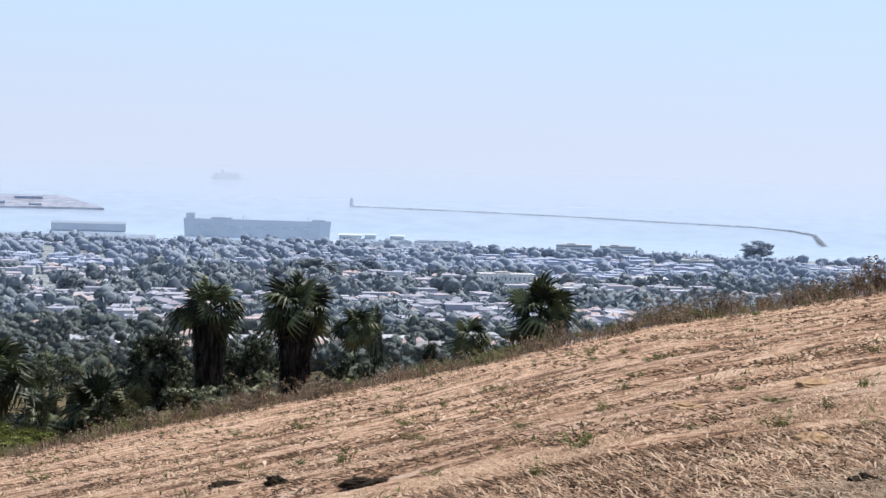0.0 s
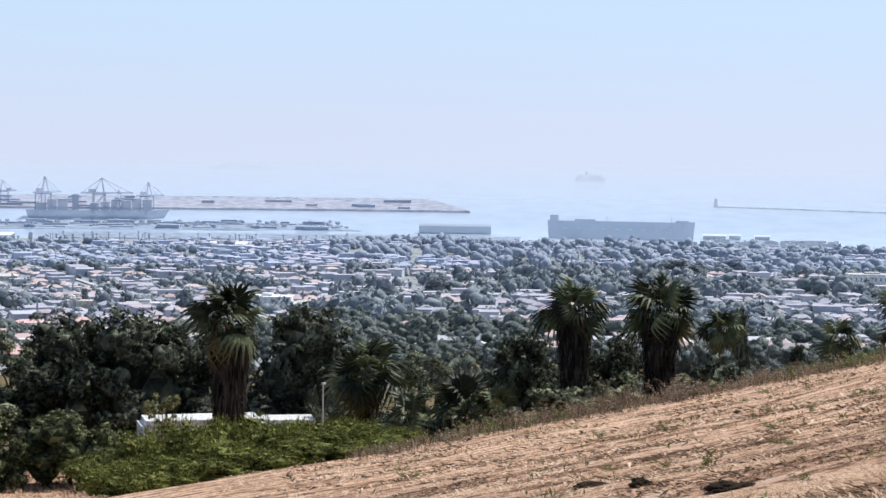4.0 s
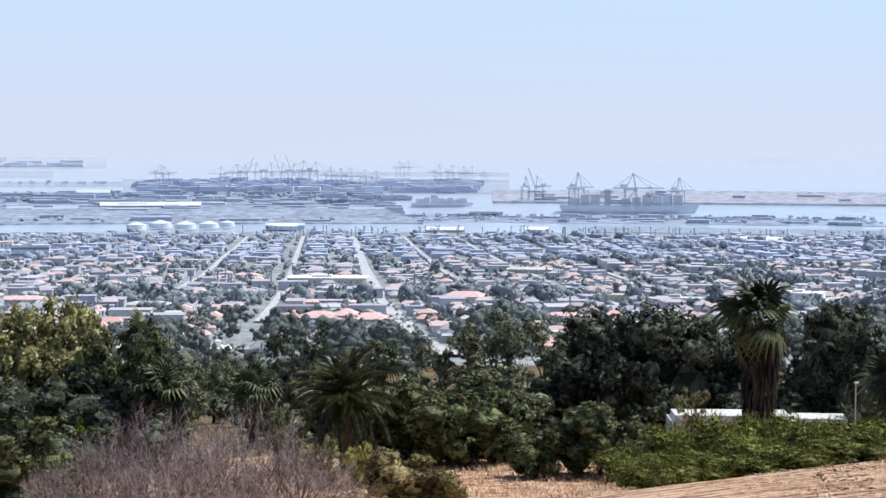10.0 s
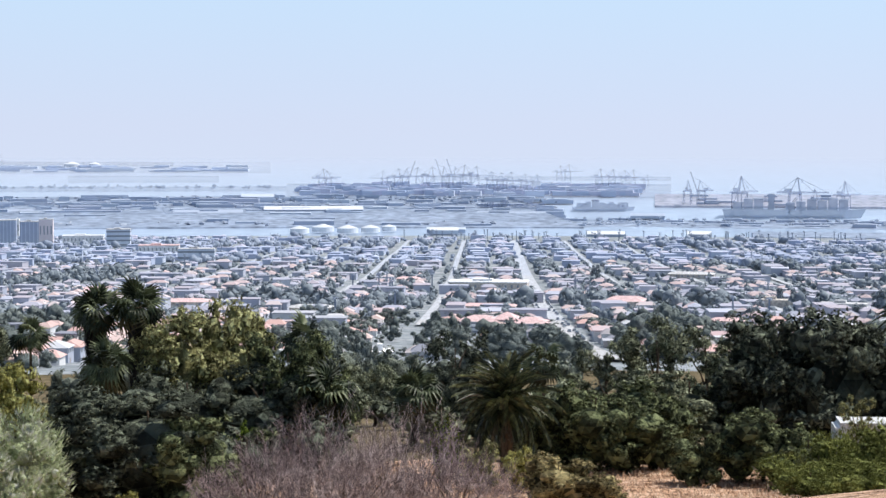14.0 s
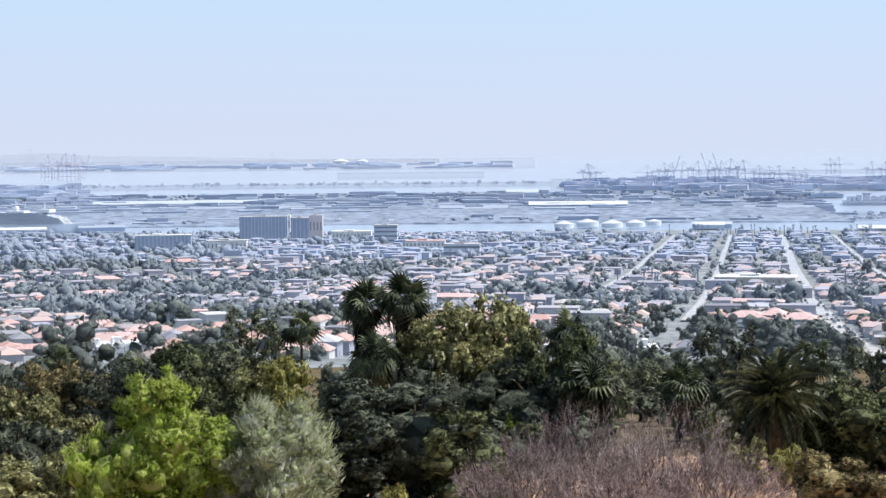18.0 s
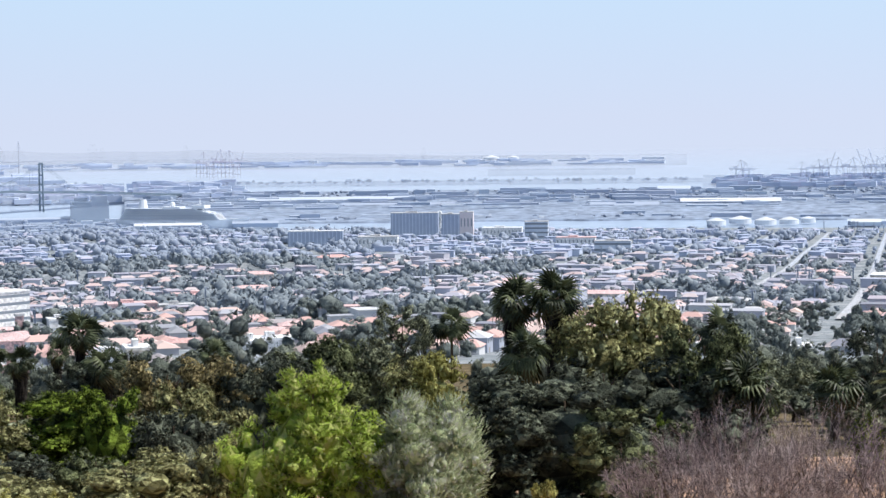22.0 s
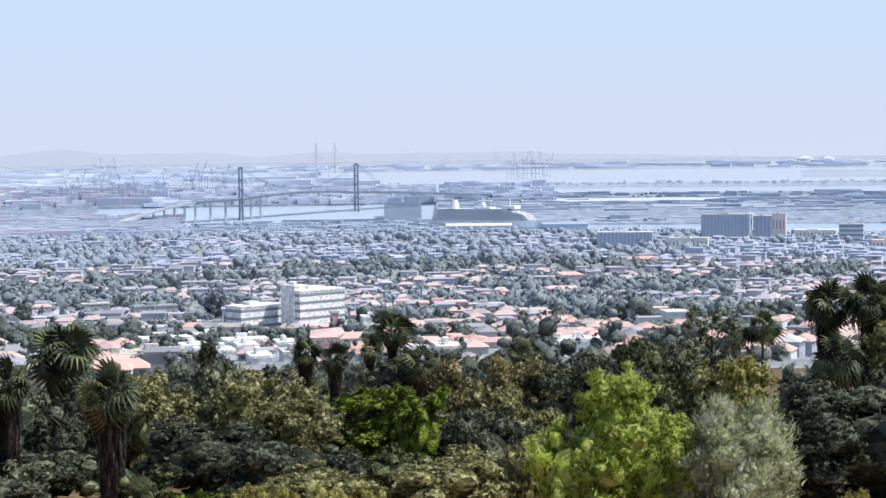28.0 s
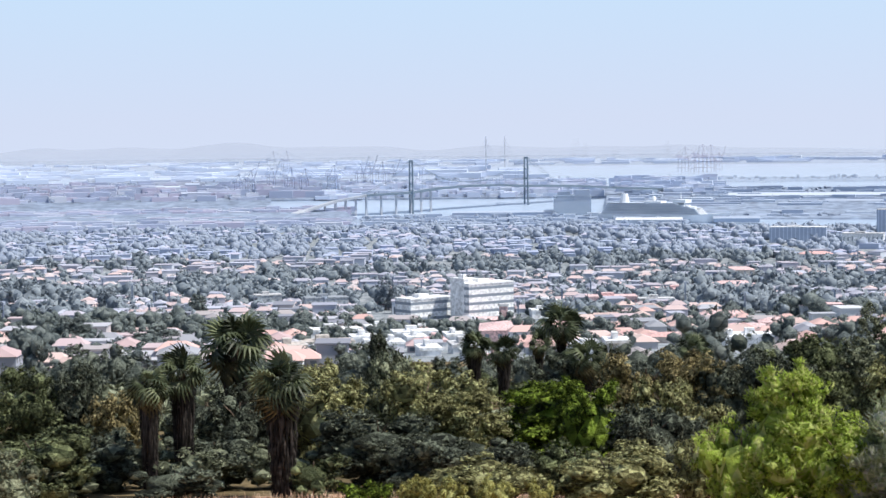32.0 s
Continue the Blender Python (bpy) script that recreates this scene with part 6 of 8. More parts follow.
def crane_meshes(up):
    """Ship-to-shore crane, boom along +x, real size."""
    out = {}
    for leg in range(4):
        bm = bmesh.new()
        x, y = (-14 if leg < 2 else 14), (-12 if leg % 2 else 12)
        beam(bm, (x, y, 0), (x * 0.9, y, 48), 2.6)
        out["leg", leg] = bm
    bm = bmesh.new()
    for y in (-12, 12):
        beam(bm, (-14, y, 14), (14, y, 14), 2.4)
        beam(bm, (-13, y, 46), (13, y, 46), 2.6)
        beam(bm, (-14, y, 14), (12, y, 46), 1.4)
    for x in (-13, 13):
        beam(bm, (x, -12, 46), (x, 12, 46), 2.6)
    out["portal_frame", 0] = bm
    bm = bmesh.new()
    beam(bm, (-42, 0, 49), (16, 0, 49), 4.0)
    box(bm, -24, -8, -4, 4, 51, 58)
    out["girder", 0] = bm
    bm = bmesh.new()
    for y in (-8, 8):
        beam(bm, (12, y, 46), (6, 0, 84), 2.2)
    beam(bm, (-10, 0, 50), (6, 0, 84), 1.6)
    beam(bm, (-38, 0, 50), (6, 0, 83), 1.1)
    out["mast", 0] = bm
    bm = bmesh.new()
    if up:
        beam(bm, (16, 0, 49), (38, 0, 112), 3.6)
        beam(bm, (6, 0, 83), (30, 0, 92), 1.0)
    else:
        beam(bm, (16, 0, 49), (78, 0, 49), 3.4)
        beam(bm, (6, 0, 83), (44, 0, 50), 1.1)
        beam(bm, (6, 0, 83), (72, 0, 50), 1.1)
    out["boom", 0] = bm
    made = {}
    for (nm, i), b in out.items():
        me = bpy.data.meshes.new(nm)
        b.to_mesh(me)
        b.free()
        made[nm, i] = me
    return made


CRANE = {False: crane_meshes(False), True: crane_meshes(True)}


def quay_crane(az, r, size, up, turn, mat, label="tall pale quay crane at a container berth"):
    s = draw_in(r) * size
    t = thing("quay_crane", label, "crane", spot(az, r, 4.0), -az + turn, s, "quay cranes of the harbour")
    for (nm, i), me in CRANE[up].items():
        if not me.materials:
            me.materials.append(STEEL)
        o = piece(nm, me, t)
        o.material_slots[0].link = "OBJECT"
        o.material_slots[0].material = mat
    return t


def hull_bm(L, B, H, rake=0.12, stern=0.02, sheer=0.1):
    """Ship's hull along x, bow at +x."""
    bm = bmesh.new()
    n = 14
    rows = []
    for i in range(n + 1):
        k = i / n
        x = -L / 2 + L * k
        w = B / 2 * min(1, (0.75 + 3 * k)) * (1 - max(0, (k - 0.8) / 0.2) ** 2 * 0.97)
        top = H * (1 + sheer * max(0, (k - 0.75) / 0.25) ** 2)
        xt = x + (rake * L * max(0, (k - 0.85) / 0.15) * 0.5) - stern * L * (i == 0)
        rows.append([bm.verts.new(p) for p in ((x, -w * 0.9, -2), (xt, -w, top), (xt, w, top), (x, w * 0.9, -2))])
    for a, b in zip(rows, rows[1:]):
        for j in range(3):
            bm.faces.new((a[j], b[j], b[j + 1], a[j + 1]))
    bm.faces.new(rows[0])
    bm.faces.new(list(reversed(rows[-1])))
    bmesh.ops.recalc_face_normals(bm, faces=bm.faces)
    return bm


def car_carrier(az, r, L, turn):
    t = far_thing("vehicle_ship", "slab-sided grey-blue vehicle carrier moored at a pier", "ship", az, r, 0, turn)
    part("hull", hull_bm(L, 36, 33, 0.02, 0.01, 0.02), HULL_GREY, t)
    bm = bmesh.new()
    box(bm, -L / 2 + 2, -L / 2 + 16, -16, 16, 33, 43)
    bmesh.ops.bevel(bm, geom=bm.edges, offset=0.8, segments=1)
    part("wheelhouse", bm, HULL_GREY, t)
    bm = bmesh.new()
    box(bm, -L * 0.32, -L * 0.18, -14, 14, 33, 36)
    box(bm, L * 0.38, L * 0.47, -12, 12, 33, 36)
    part("deck_house", bm, HULL_GREY, t)
    bm = bmesh.new()
    for i in range(9):
        box(bm, -L * 0.4 + i * L * 0.09, -L * 0.4 + i * L * 0.09 + 8, -18.3, -17.9, 18, 20)
    part("vent_row", bm, SHIP_BAND, t)
    for k in range(2):
        bm = bmesh.new()
        beam(bm, (-L * 0.1 + k * L * 0.45, 0, 33), (-L * 0.1 + k * L * 0.45, 0, 42), 0.8, 6)
        part("mast", bm, HULL_GREY, t)
    return t


def container_ship(az, r, L, turn, mat=HULL_GREY, seed=1, label="dark loaded container ship at its berth", low=1.0):
    t = far_thing("container_ship", label, "ship", az, r, 0, turn)
    t.scale.z *= low
    part("hull", hull_bm(L, 44, 17, 0.08), mat, t)
    bm = bmesh.new()
    box(bm, -L * 0.18, -L * 0.18 + 14, -20, 20, 17, 52)
    box(bm, -L * 0.18 - 2, -L * 0.18 + 16, -22, 22, 46, 49)
    part("bridge_house", bm, mat, t)
    q = random.Random(seed)
    for k in range(11):
        x = -L * 0.44 + k * L * 0.078
        if abs(x + L * 0.16) < 14:
            continue
        bm = bmesh.new()
        hh = 17 + 2.6 * q.randint(5, 10)
        box(bm, x, x + L * 0.068, -21, 21, 16.5, hh)
        part("cargo_block", bm, mat, t)
    return t


def cruise_ship(az, r, L, turn):
    t = far_thing("cruise_ship", "large white cruise ship with stacked decks at the terminal", "ship", az, r, 0, turn)
    part("hull", hull_bm(L, 34, 15, 0.14, 0.0, 0.35), WHITE_SHIP, t)
    for i in range(7):
        a, b = -L * 0.47 + i * 2.2, L * 0.34 - i * L * 0.012 - (i > 3) * (i - 3) * L * 0.035
        bm = bmesh.new()
        box(bm, a, b, -16.5, 16.5, 15 + 3 * i, 17.2 + 3 * i)
        bmesh.ops.bevel(bm, geom=[e for e in bm.edges if abs(e.verts[0].co.z - e.verts[1].co.z) > 1], offset=5, segments=3)
        part("deck", bm, WHITE_SHIP, t)
        bm = bmesh.new()
        box(bm, a + 2, b - 4, -16.2, 16.2, 17.2 + 3 * i, 18 + 3 * i)
        part("window_band", bm, SHIP_BAND, t, "shaded balcony row")
    bm = bmesh.new()
    box(bm, L * 0.12, L * 0.22, -14, 14, 36, 42)
    box(bm, -L * 0.12, L * 0.02, -13, 13, 36, 39)
    part("top_deck", bm, WHITE_SHIP, t)
    bm = bmesh.new()
    bmesh.ops.create_cone(bm, cap_ends=True, segments=10, radius1=9, radius2=6, depth=16, matrix=Matrix.Translation((-L * 0.3, 0, 44)))
    part("funnel", bm, WHITE_SHIP, t)
    bm = bmesh.new()
    bmesh.ops.create_uvsphere(bm, u_segments=10, v_segments=6, radius=5, matrix=Matrix.Translation((-L * 0.06, 0, 43)))
    part("radome", bm, WHITE_SHIP, t)
    bm = bmesh.new()
    beam(bm, (L * 0.16, 0, 42), (L * 0.16, 0, 55), 1.2, 6)
    part("mast", bm, WHITE_SHIP, t)
    return t


def dome_tank(az, r, rad, h, label="white domed storage tank on the quay"):
    t = far_thing("storage_tank", label, "tank", az, r, 3, group="storage tanks")
    bm = bmesh.new()
    bmesh.ops.create_cone(bm, cap_ends=False, segments=20, radius1=rad, radius2=rad, depth=h, matrix=Matrix.Translation((0, 0, h / 2)))
    part("shell", bm, TANK_WHITE, t)
    bm = bmesh.new()
    bmesh.ops.create_cone(bm, cap_ends=True, segments=20, radius1=rad * 1.02, radius2=rad * 0.1, depth=rad * 0.28, matrix=Matrix.Translation((0, 0, h + rad * 0.14)))
    part("roof", bm, TANK_WHITE, t)
    return t


def long_shed(az, r, L, W, H, turn, mat, label, z=3.0, name="warehouse"):
    t = far_thing(name, label, "warehouse", az, r, z, turn)
    bm = bmesh.new()
    box(bm, -L / 2, L / 2, -W / 2, W / 2, -1, H)
    part("wall", bm, mat, t)
    bm = bmesh.new()
    vs = [bm.verts.new(p) for p in ((-L / 2 - 1, -W / 2 - 1, H), (L / 2 + 1, -W / 2 - 1, H), (L / 2 + 1, W / 2 + 1, H), (-L / 2 - 1, W / 2 + 1, H), (-L / 2 - 1, 0, H + W * 0.12), (L / 2 + 1, 0, H + W * 0.12))]
    for f in ((0, 1, 5, 4), (2, 3, 4, 5), (1, 2, 5), (3, 0, 4), (3, 2, 1, 0)):
        bm.faces.new([vs[i] for i in f])
    part("roof", bm, TANK_WHITE if "white" in label else mat, t)
    return t


def scatter_boxes(name, az0, az1, r0, r1, count, size, height, mat, label, category, seed, z=3.0, rows=None):
    """Many small far sheds or cargo stacks as one mesh."""
    q = random.Random(seed)
    hp = Heap()
    for i in range(count):
        az, r = q.uniform(az0, az1), q.uniform(r0, r1)
        if rows:
            r = r0 + rows * round((r - r0) / rows) + q.uniform(-4, 4)
        s = draw_in(r)
        L, W, H = (q.uniform(*size) for _ in range(3))
        W *= 0.5
        H = q.uniform(*height)
        v = [(-L / 2, -W / 2, -1), (L / 2, -W / 2, -1), (L / 2, W / 2, -1), (-L / 2, W / 2, -1), (-L / 2, -W / 2, H), (L / 2, -W / 2, H), (L / 2, W / 2, H), (-L / 2, W / 2, H)]
        f = [(0, 1, 5, 4), (1, 2, 6, 5), (2, 3, 7, 6), (3, 0, 4, 7), (4, 5, 6, 7)]
        hp.add(v, f, 0, Matrix.Translation(spot(az, r, z)) @ Matrix.Rotation(radians(-az + q.uniform(-6, 6)), 4, "Z") @ Matrix.Diagonal((s, s, s, 1)))
    return hp.make(name, (mat,), label, category)


# harbour leaves painted blue-grey as haze rather than green
HARBOUR_LEAF = haze_fade(island_mat("harbour_foliage_haze", [(0.408, 0.477, 0.587), (0.436, 0.505, 0.608), (0.387, 0.456, 0.566)], rough=0.95))


def far_lumps(name, az0, az1, r0, r1, count, size, label, seed, z=3.5, mat=None):
    """Distant crowns of leaves as one mesh."""
    q = np.random.default_rng(seed)
    out = []
    for i in range(count):
        az, r = q.uniform(az0, az1), q.uniform(r0, r1)
        k = draw_in(r)
        w, h = size * q.uniform(1.0, 2.2) * k, size * q.uniform(0.7, 1.4) * k
        v = FAR_CROWNS[q.integers(8)][0]
        ground_z = z if r > 2990 else None
        out.append(v * np.array([w, w, h]) + np.array(spot(az, r, ground_z)))
    me = blades_mesh(name, np.concatenate(out))
    me.materials.append(mat or HARBOUR_LEAF)
    return tagged(new(name, me), label, "trees", kind="stuff")


def far_palms(az0, az1, r0, r1, count, seed, mat, label, h0=9, h1=16):
    """Row of thin distant palms as one mesh: stalk and tuft each."""
    q = random.Random(seed)
    hp = Heap()
    for i in range(count):
        az, r = q.uniform(az0, az1), q.uniform(r0, r1)
        s = draw_in(r)
        h = q.uniform(h0, h1)
        p = spot(az, r) if r < 2990 else spot(az, r, 3)
        m = Matrix.Translation(p) @ Matrix.Diagonal((s, s, s, 1))
        w = 0.55
        hp.add([(-w, -w, -1), (w, -w, -1), (0, w, -1), (-w, -w, h), (w, -w, h), (0, w, h)], [(0, 1, 4, 3), (1, 2, 5, 4), (2, 0, 3, 5)], 0, m)
        for j in range(9):
            a = j * 0.7 + q.random()
            d = Vector((math.cos(a), math.sin(a), 0))
            e = Vector((-d.y, d.x, 0)) * 0.5
            c = Vector((0, 0, h))
            hp.add([c, c + d * 1.5 + e + Vector((0, 0, 0.9)), c + d * 2.8 - Vector((0, 0, 0.6 + q.random())), c + d * 1.5 - e + Vector((0, 0, 0.9))], [(0, 1, 2, 3)], 0, m)
    return hp.make("far_palms", (mat,), label, "palms")

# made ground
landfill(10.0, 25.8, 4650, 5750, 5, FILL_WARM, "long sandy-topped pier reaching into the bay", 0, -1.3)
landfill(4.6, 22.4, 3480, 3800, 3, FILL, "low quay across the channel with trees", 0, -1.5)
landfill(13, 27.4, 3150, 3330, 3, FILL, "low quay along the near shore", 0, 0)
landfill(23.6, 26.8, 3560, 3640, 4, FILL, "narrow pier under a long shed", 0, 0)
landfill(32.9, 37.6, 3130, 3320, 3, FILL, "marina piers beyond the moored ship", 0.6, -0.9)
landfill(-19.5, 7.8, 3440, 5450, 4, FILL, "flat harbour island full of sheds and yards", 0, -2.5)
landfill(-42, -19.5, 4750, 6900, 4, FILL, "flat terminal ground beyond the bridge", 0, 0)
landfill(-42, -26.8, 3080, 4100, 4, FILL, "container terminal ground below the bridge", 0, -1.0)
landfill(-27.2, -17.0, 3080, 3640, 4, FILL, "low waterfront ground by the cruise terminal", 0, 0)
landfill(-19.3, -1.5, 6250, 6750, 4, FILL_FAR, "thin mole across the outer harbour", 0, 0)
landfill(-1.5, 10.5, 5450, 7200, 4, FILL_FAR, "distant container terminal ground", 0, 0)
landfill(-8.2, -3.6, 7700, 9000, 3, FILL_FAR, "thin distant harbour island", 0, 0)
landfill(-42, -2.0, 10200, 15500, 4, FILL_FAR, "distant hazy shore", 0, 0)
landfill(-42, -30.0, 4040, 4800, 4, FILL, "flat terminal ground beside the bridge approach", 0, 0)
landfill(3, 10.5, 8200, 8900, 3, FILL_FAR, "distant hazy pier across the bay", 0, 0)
# breakwater of piled rock
BREAKWATER = ((33.44, 5524), (36.59, 5369), (40.14, 5171), (43.65, 4912), (45.91, 4803), (47.11, 4616), (47.80, 4403), (48.01, 3986), (48.19, 3717))
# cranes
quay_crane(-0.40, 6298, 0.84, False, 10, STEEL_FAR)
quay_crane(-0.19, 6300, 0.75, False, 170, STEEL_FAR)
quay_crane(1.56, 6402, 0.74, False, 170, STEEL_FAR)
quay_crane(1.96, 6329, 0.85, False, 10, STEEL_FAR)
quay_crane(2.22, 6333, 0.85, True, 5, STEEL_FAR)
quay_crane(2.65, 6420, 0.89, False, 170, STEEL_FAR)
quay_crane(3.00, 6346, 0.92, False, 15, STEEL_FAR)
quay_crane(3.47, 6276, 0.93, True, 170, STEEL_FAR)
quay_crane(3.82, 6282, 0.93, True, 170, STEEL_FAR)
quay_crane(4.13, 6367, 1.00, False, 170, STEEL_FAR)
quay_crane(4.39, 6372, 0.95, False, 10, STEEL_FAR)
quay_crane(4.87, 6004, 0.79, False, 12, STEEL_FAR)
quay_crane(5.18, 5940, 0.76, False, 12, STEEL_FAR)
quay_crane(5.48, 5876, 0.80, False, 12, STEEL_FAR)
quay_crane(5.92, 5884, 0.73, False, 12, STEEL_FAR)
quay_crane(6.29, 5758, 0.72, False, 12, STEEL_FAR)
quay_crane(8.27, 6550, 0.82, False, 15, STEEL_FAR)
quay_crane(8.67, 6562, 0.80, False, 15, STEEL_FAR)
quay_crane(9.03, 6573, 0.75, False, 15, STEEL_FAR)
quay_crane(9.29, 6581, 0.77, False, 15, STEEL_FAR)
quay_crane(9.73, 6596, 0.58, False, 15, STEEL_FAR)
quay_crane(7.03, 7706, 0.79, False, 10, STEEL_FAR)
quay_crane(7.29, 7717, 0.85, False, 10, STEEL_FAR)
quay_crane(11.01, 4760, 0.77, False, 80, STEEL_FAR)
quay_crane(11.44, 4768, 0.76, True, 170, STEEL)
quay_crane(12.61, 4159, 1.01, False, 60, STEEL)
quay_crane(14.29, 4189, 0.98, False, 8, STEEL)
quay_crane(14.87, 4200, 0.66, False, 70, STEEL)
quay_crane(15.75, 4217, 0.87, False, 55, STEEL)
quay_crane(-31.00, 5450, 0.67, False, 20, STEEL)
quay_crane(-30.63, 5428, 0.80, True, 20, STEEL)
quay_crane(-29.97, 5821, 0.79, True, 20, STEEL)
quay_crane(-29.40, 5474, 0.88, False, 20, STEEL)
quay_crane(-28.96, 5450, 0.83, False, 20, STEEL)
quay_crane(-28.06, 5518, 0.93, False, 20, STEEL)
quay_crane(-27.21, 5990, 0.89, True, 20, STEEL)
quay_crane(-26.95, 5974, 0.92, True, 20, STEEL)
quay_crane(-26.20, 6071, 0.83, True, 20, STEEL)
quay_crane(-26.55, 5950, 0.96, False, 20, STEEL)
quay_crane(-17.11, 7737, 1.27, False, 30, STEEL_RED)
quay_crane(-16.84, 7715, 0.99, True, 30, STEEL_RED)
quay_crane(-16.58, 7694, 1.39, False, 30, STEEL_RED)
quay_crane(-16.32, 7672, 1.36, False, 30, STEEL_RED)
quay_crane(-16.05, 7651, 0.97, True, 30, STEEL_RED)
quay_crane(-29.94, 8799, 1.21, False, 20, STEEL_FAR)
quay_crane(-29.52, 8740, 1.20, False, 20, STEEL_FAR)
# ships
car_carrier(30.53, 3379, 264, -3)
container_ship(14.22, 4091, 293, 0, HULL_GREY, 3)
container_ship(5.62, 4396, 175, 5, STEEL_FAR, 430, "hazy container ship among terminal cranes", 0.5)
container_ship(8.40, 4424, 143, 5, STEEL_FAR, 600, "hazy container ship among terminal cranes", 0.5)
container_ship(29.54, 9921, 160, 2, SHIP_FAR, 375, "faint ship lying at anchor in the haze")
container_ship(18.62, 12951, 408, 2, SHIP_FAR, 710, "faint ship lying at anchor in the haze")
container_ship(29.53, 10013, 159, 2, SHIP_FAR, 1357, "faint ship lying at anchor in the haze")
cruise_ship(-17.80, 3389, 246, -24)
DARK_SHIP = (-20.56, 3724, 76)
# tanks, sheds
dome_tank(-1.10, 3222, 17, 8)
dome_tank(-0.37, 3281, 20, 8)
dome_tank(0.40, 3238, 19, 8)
dome_tank(1.12, 3258, 17, 8)
dome_tank(1.70, 3299, 13, 8)
dome_tank(-8.08, 12500, 54, 20, "big white dome on the distant shore")
dome_tank(-7.39, 12500, 39, 20, "big white dome on the distant shore")
long_shed(-0.66, 4151, 222, 60, 9.0, 0, SHED, "very long warehouse with a bright white roof", 3)
long_shed(25.34, 3464, 136, 30, 12.9, 0, HULL_GREY, "long grey shed on a narrow pier", 3)
long_shed(18.42, 2811, 70, 40, 5.2, 0, TANK_WHITE, "broad bright white harbour hall", 6)
long_shed(3.43, 3217, 49, 40, 6.0, 0, SHED, "low bright white warehouse", 3)
long_shed(8.49, 3116, 63, 40, 4.8, 0, SHED, "low white waterfront hall", 3)
long_shed(11.38, 3136, 39, 40, 4.8, 0, SHED, "low white waterfront hall", 3)
long_shed(-18.18, 3262, 116, 30, 8.1, 0, TANK_WHITE, "long white cruise terminal hall", 3)
long_shed(-22.73, 3673, 204, 25, 5.7, 0, SHED, "long low wharf shed by the channel", 3)
long_shed(-15.48, 3336, 82, 30, 6.2, 0, SHED, "long low wharf shed by the channel", 3)
long_shed(33.43, 3438, 42, 20, 4.3, 0, TANK_WHITE, "small white marina shed", 3)
long_shed(34.05, 3438, 21, 15, 5.3, 0, TANK_WHITE, "small white marina shed", 3)
long_shed(34.89, 3446, 27, 15, 4.3, 0, TANK_WHITE, "small white marina shed", 3)
long_shed(36.22, 3316, 67, 20, 4.1, 0, SHED, "low grey marina shed", 3)
long_shed(-12.84, 4585, 462, 60, 5.7, 0, SHED, "very long low warehouse on the island", 3)
long_shed(-11.01, 4158, 256, 50, 5.1, 0, SHED, "very long low warehouse on the island", 3)
long_shed(-9.43, 3839, 166, 40, 4.7, 0, SHED, "long low white warehouse on the island", 3)
long_shed(-3.94, 4015, 149, 60, 6.2, 0, SHED, "long pale warehouse on the island", 3)
long_shed(3.49, 3243, 68, 30, 6.0, 0, SHED, "low warehouse by the channel", 3)
long_shed(-2.40, 5138, 90, 60, 9.5, 0, SHED, "pale warehouse on the island", 3)
long_shed(5.62, 3946, 157, 60, 4.9, 0, SHED, "long low pale warehouse on the island", 3)
long_shed(9.78, 3921, 73, 40, 4.8, 0, SHED, "low pale warehouse on the island", 3)
long_shed(-33.15, 5744, 116, 50, 10.7, 0, SHED, "broad pale terminal hall", 3)
long_shed(-32.41, 5822, 42, 40, 18.0, 0, SHED, "tall pale terminal building", 3)
long_shed(-33.38, 6644, 69, 80, 16.4, 0, SHED, "long pale terminal hall", 3)
long_shed(-32.37, 5028, 67, 40, 12.4, 0, SHED, "low pale terminal building beside the quay", 3)
# bridge
APPROACH = ((-29.63, 3532, 10), (-28.94, 3643, 20), (-27.98, 3756, 34), (-27.02, 3808, 44))


def breakwater():
    q = random.Random(2)
    hp = Heap()
    for (a0, r0), (a1, r1) in zip(BREAKWATER, BREAKWATER[1:]):
        n = max(4, int(abs(a1 - a0) * 14 + abs(r1 - r0) / 30))
        for i in range(n):
            k = i / n
            a, r = a0 + (a1 - a0) * k, r0 + (r1 - r0) * k
            s = draw_in(r) * q.uniform(4.5, 7)
            hp.add(ICO1_V.tolist(), ICO1_F.tolist(), 0, Matrix.Translation(spot(a, r, 0)) @ Matrix.Rotation(q.random() * 6, 4, "Z") @ Matrix.Diagonal((s * 1.5, s * 1.5, s * 0.62, 1)))
    ob = hp.make("breakwater", (ROCK,), "long low breakwater of piled grey rock", "breakwater")
    ob["kind"] = "structure"


breakwater()
lh = far_thing("lighthouse", "small grey lighthouse at the breakwater end", "lighthouse", BREAKWATER[0][0], BREAKWATER[0][1] + 15, 3)
bm = bmesh.new()
bmesh.ops.create_cone(bm, cap_ends=True, segments=10, radius1=7, radius2=4, depth=18, matrix=Matrix.Translation((0, 0, 9)))
part("tower", bm, STEEL, lh)
bm = bmesh.new()
bmesh.ops.create_cone(bm, cap_ends=True, segments=10, radius1=4.5, radius2=1, depth=6, matrix=Matrix.Translation((0, 0, 21)))
part("lantern", bm, STEEL, lh)


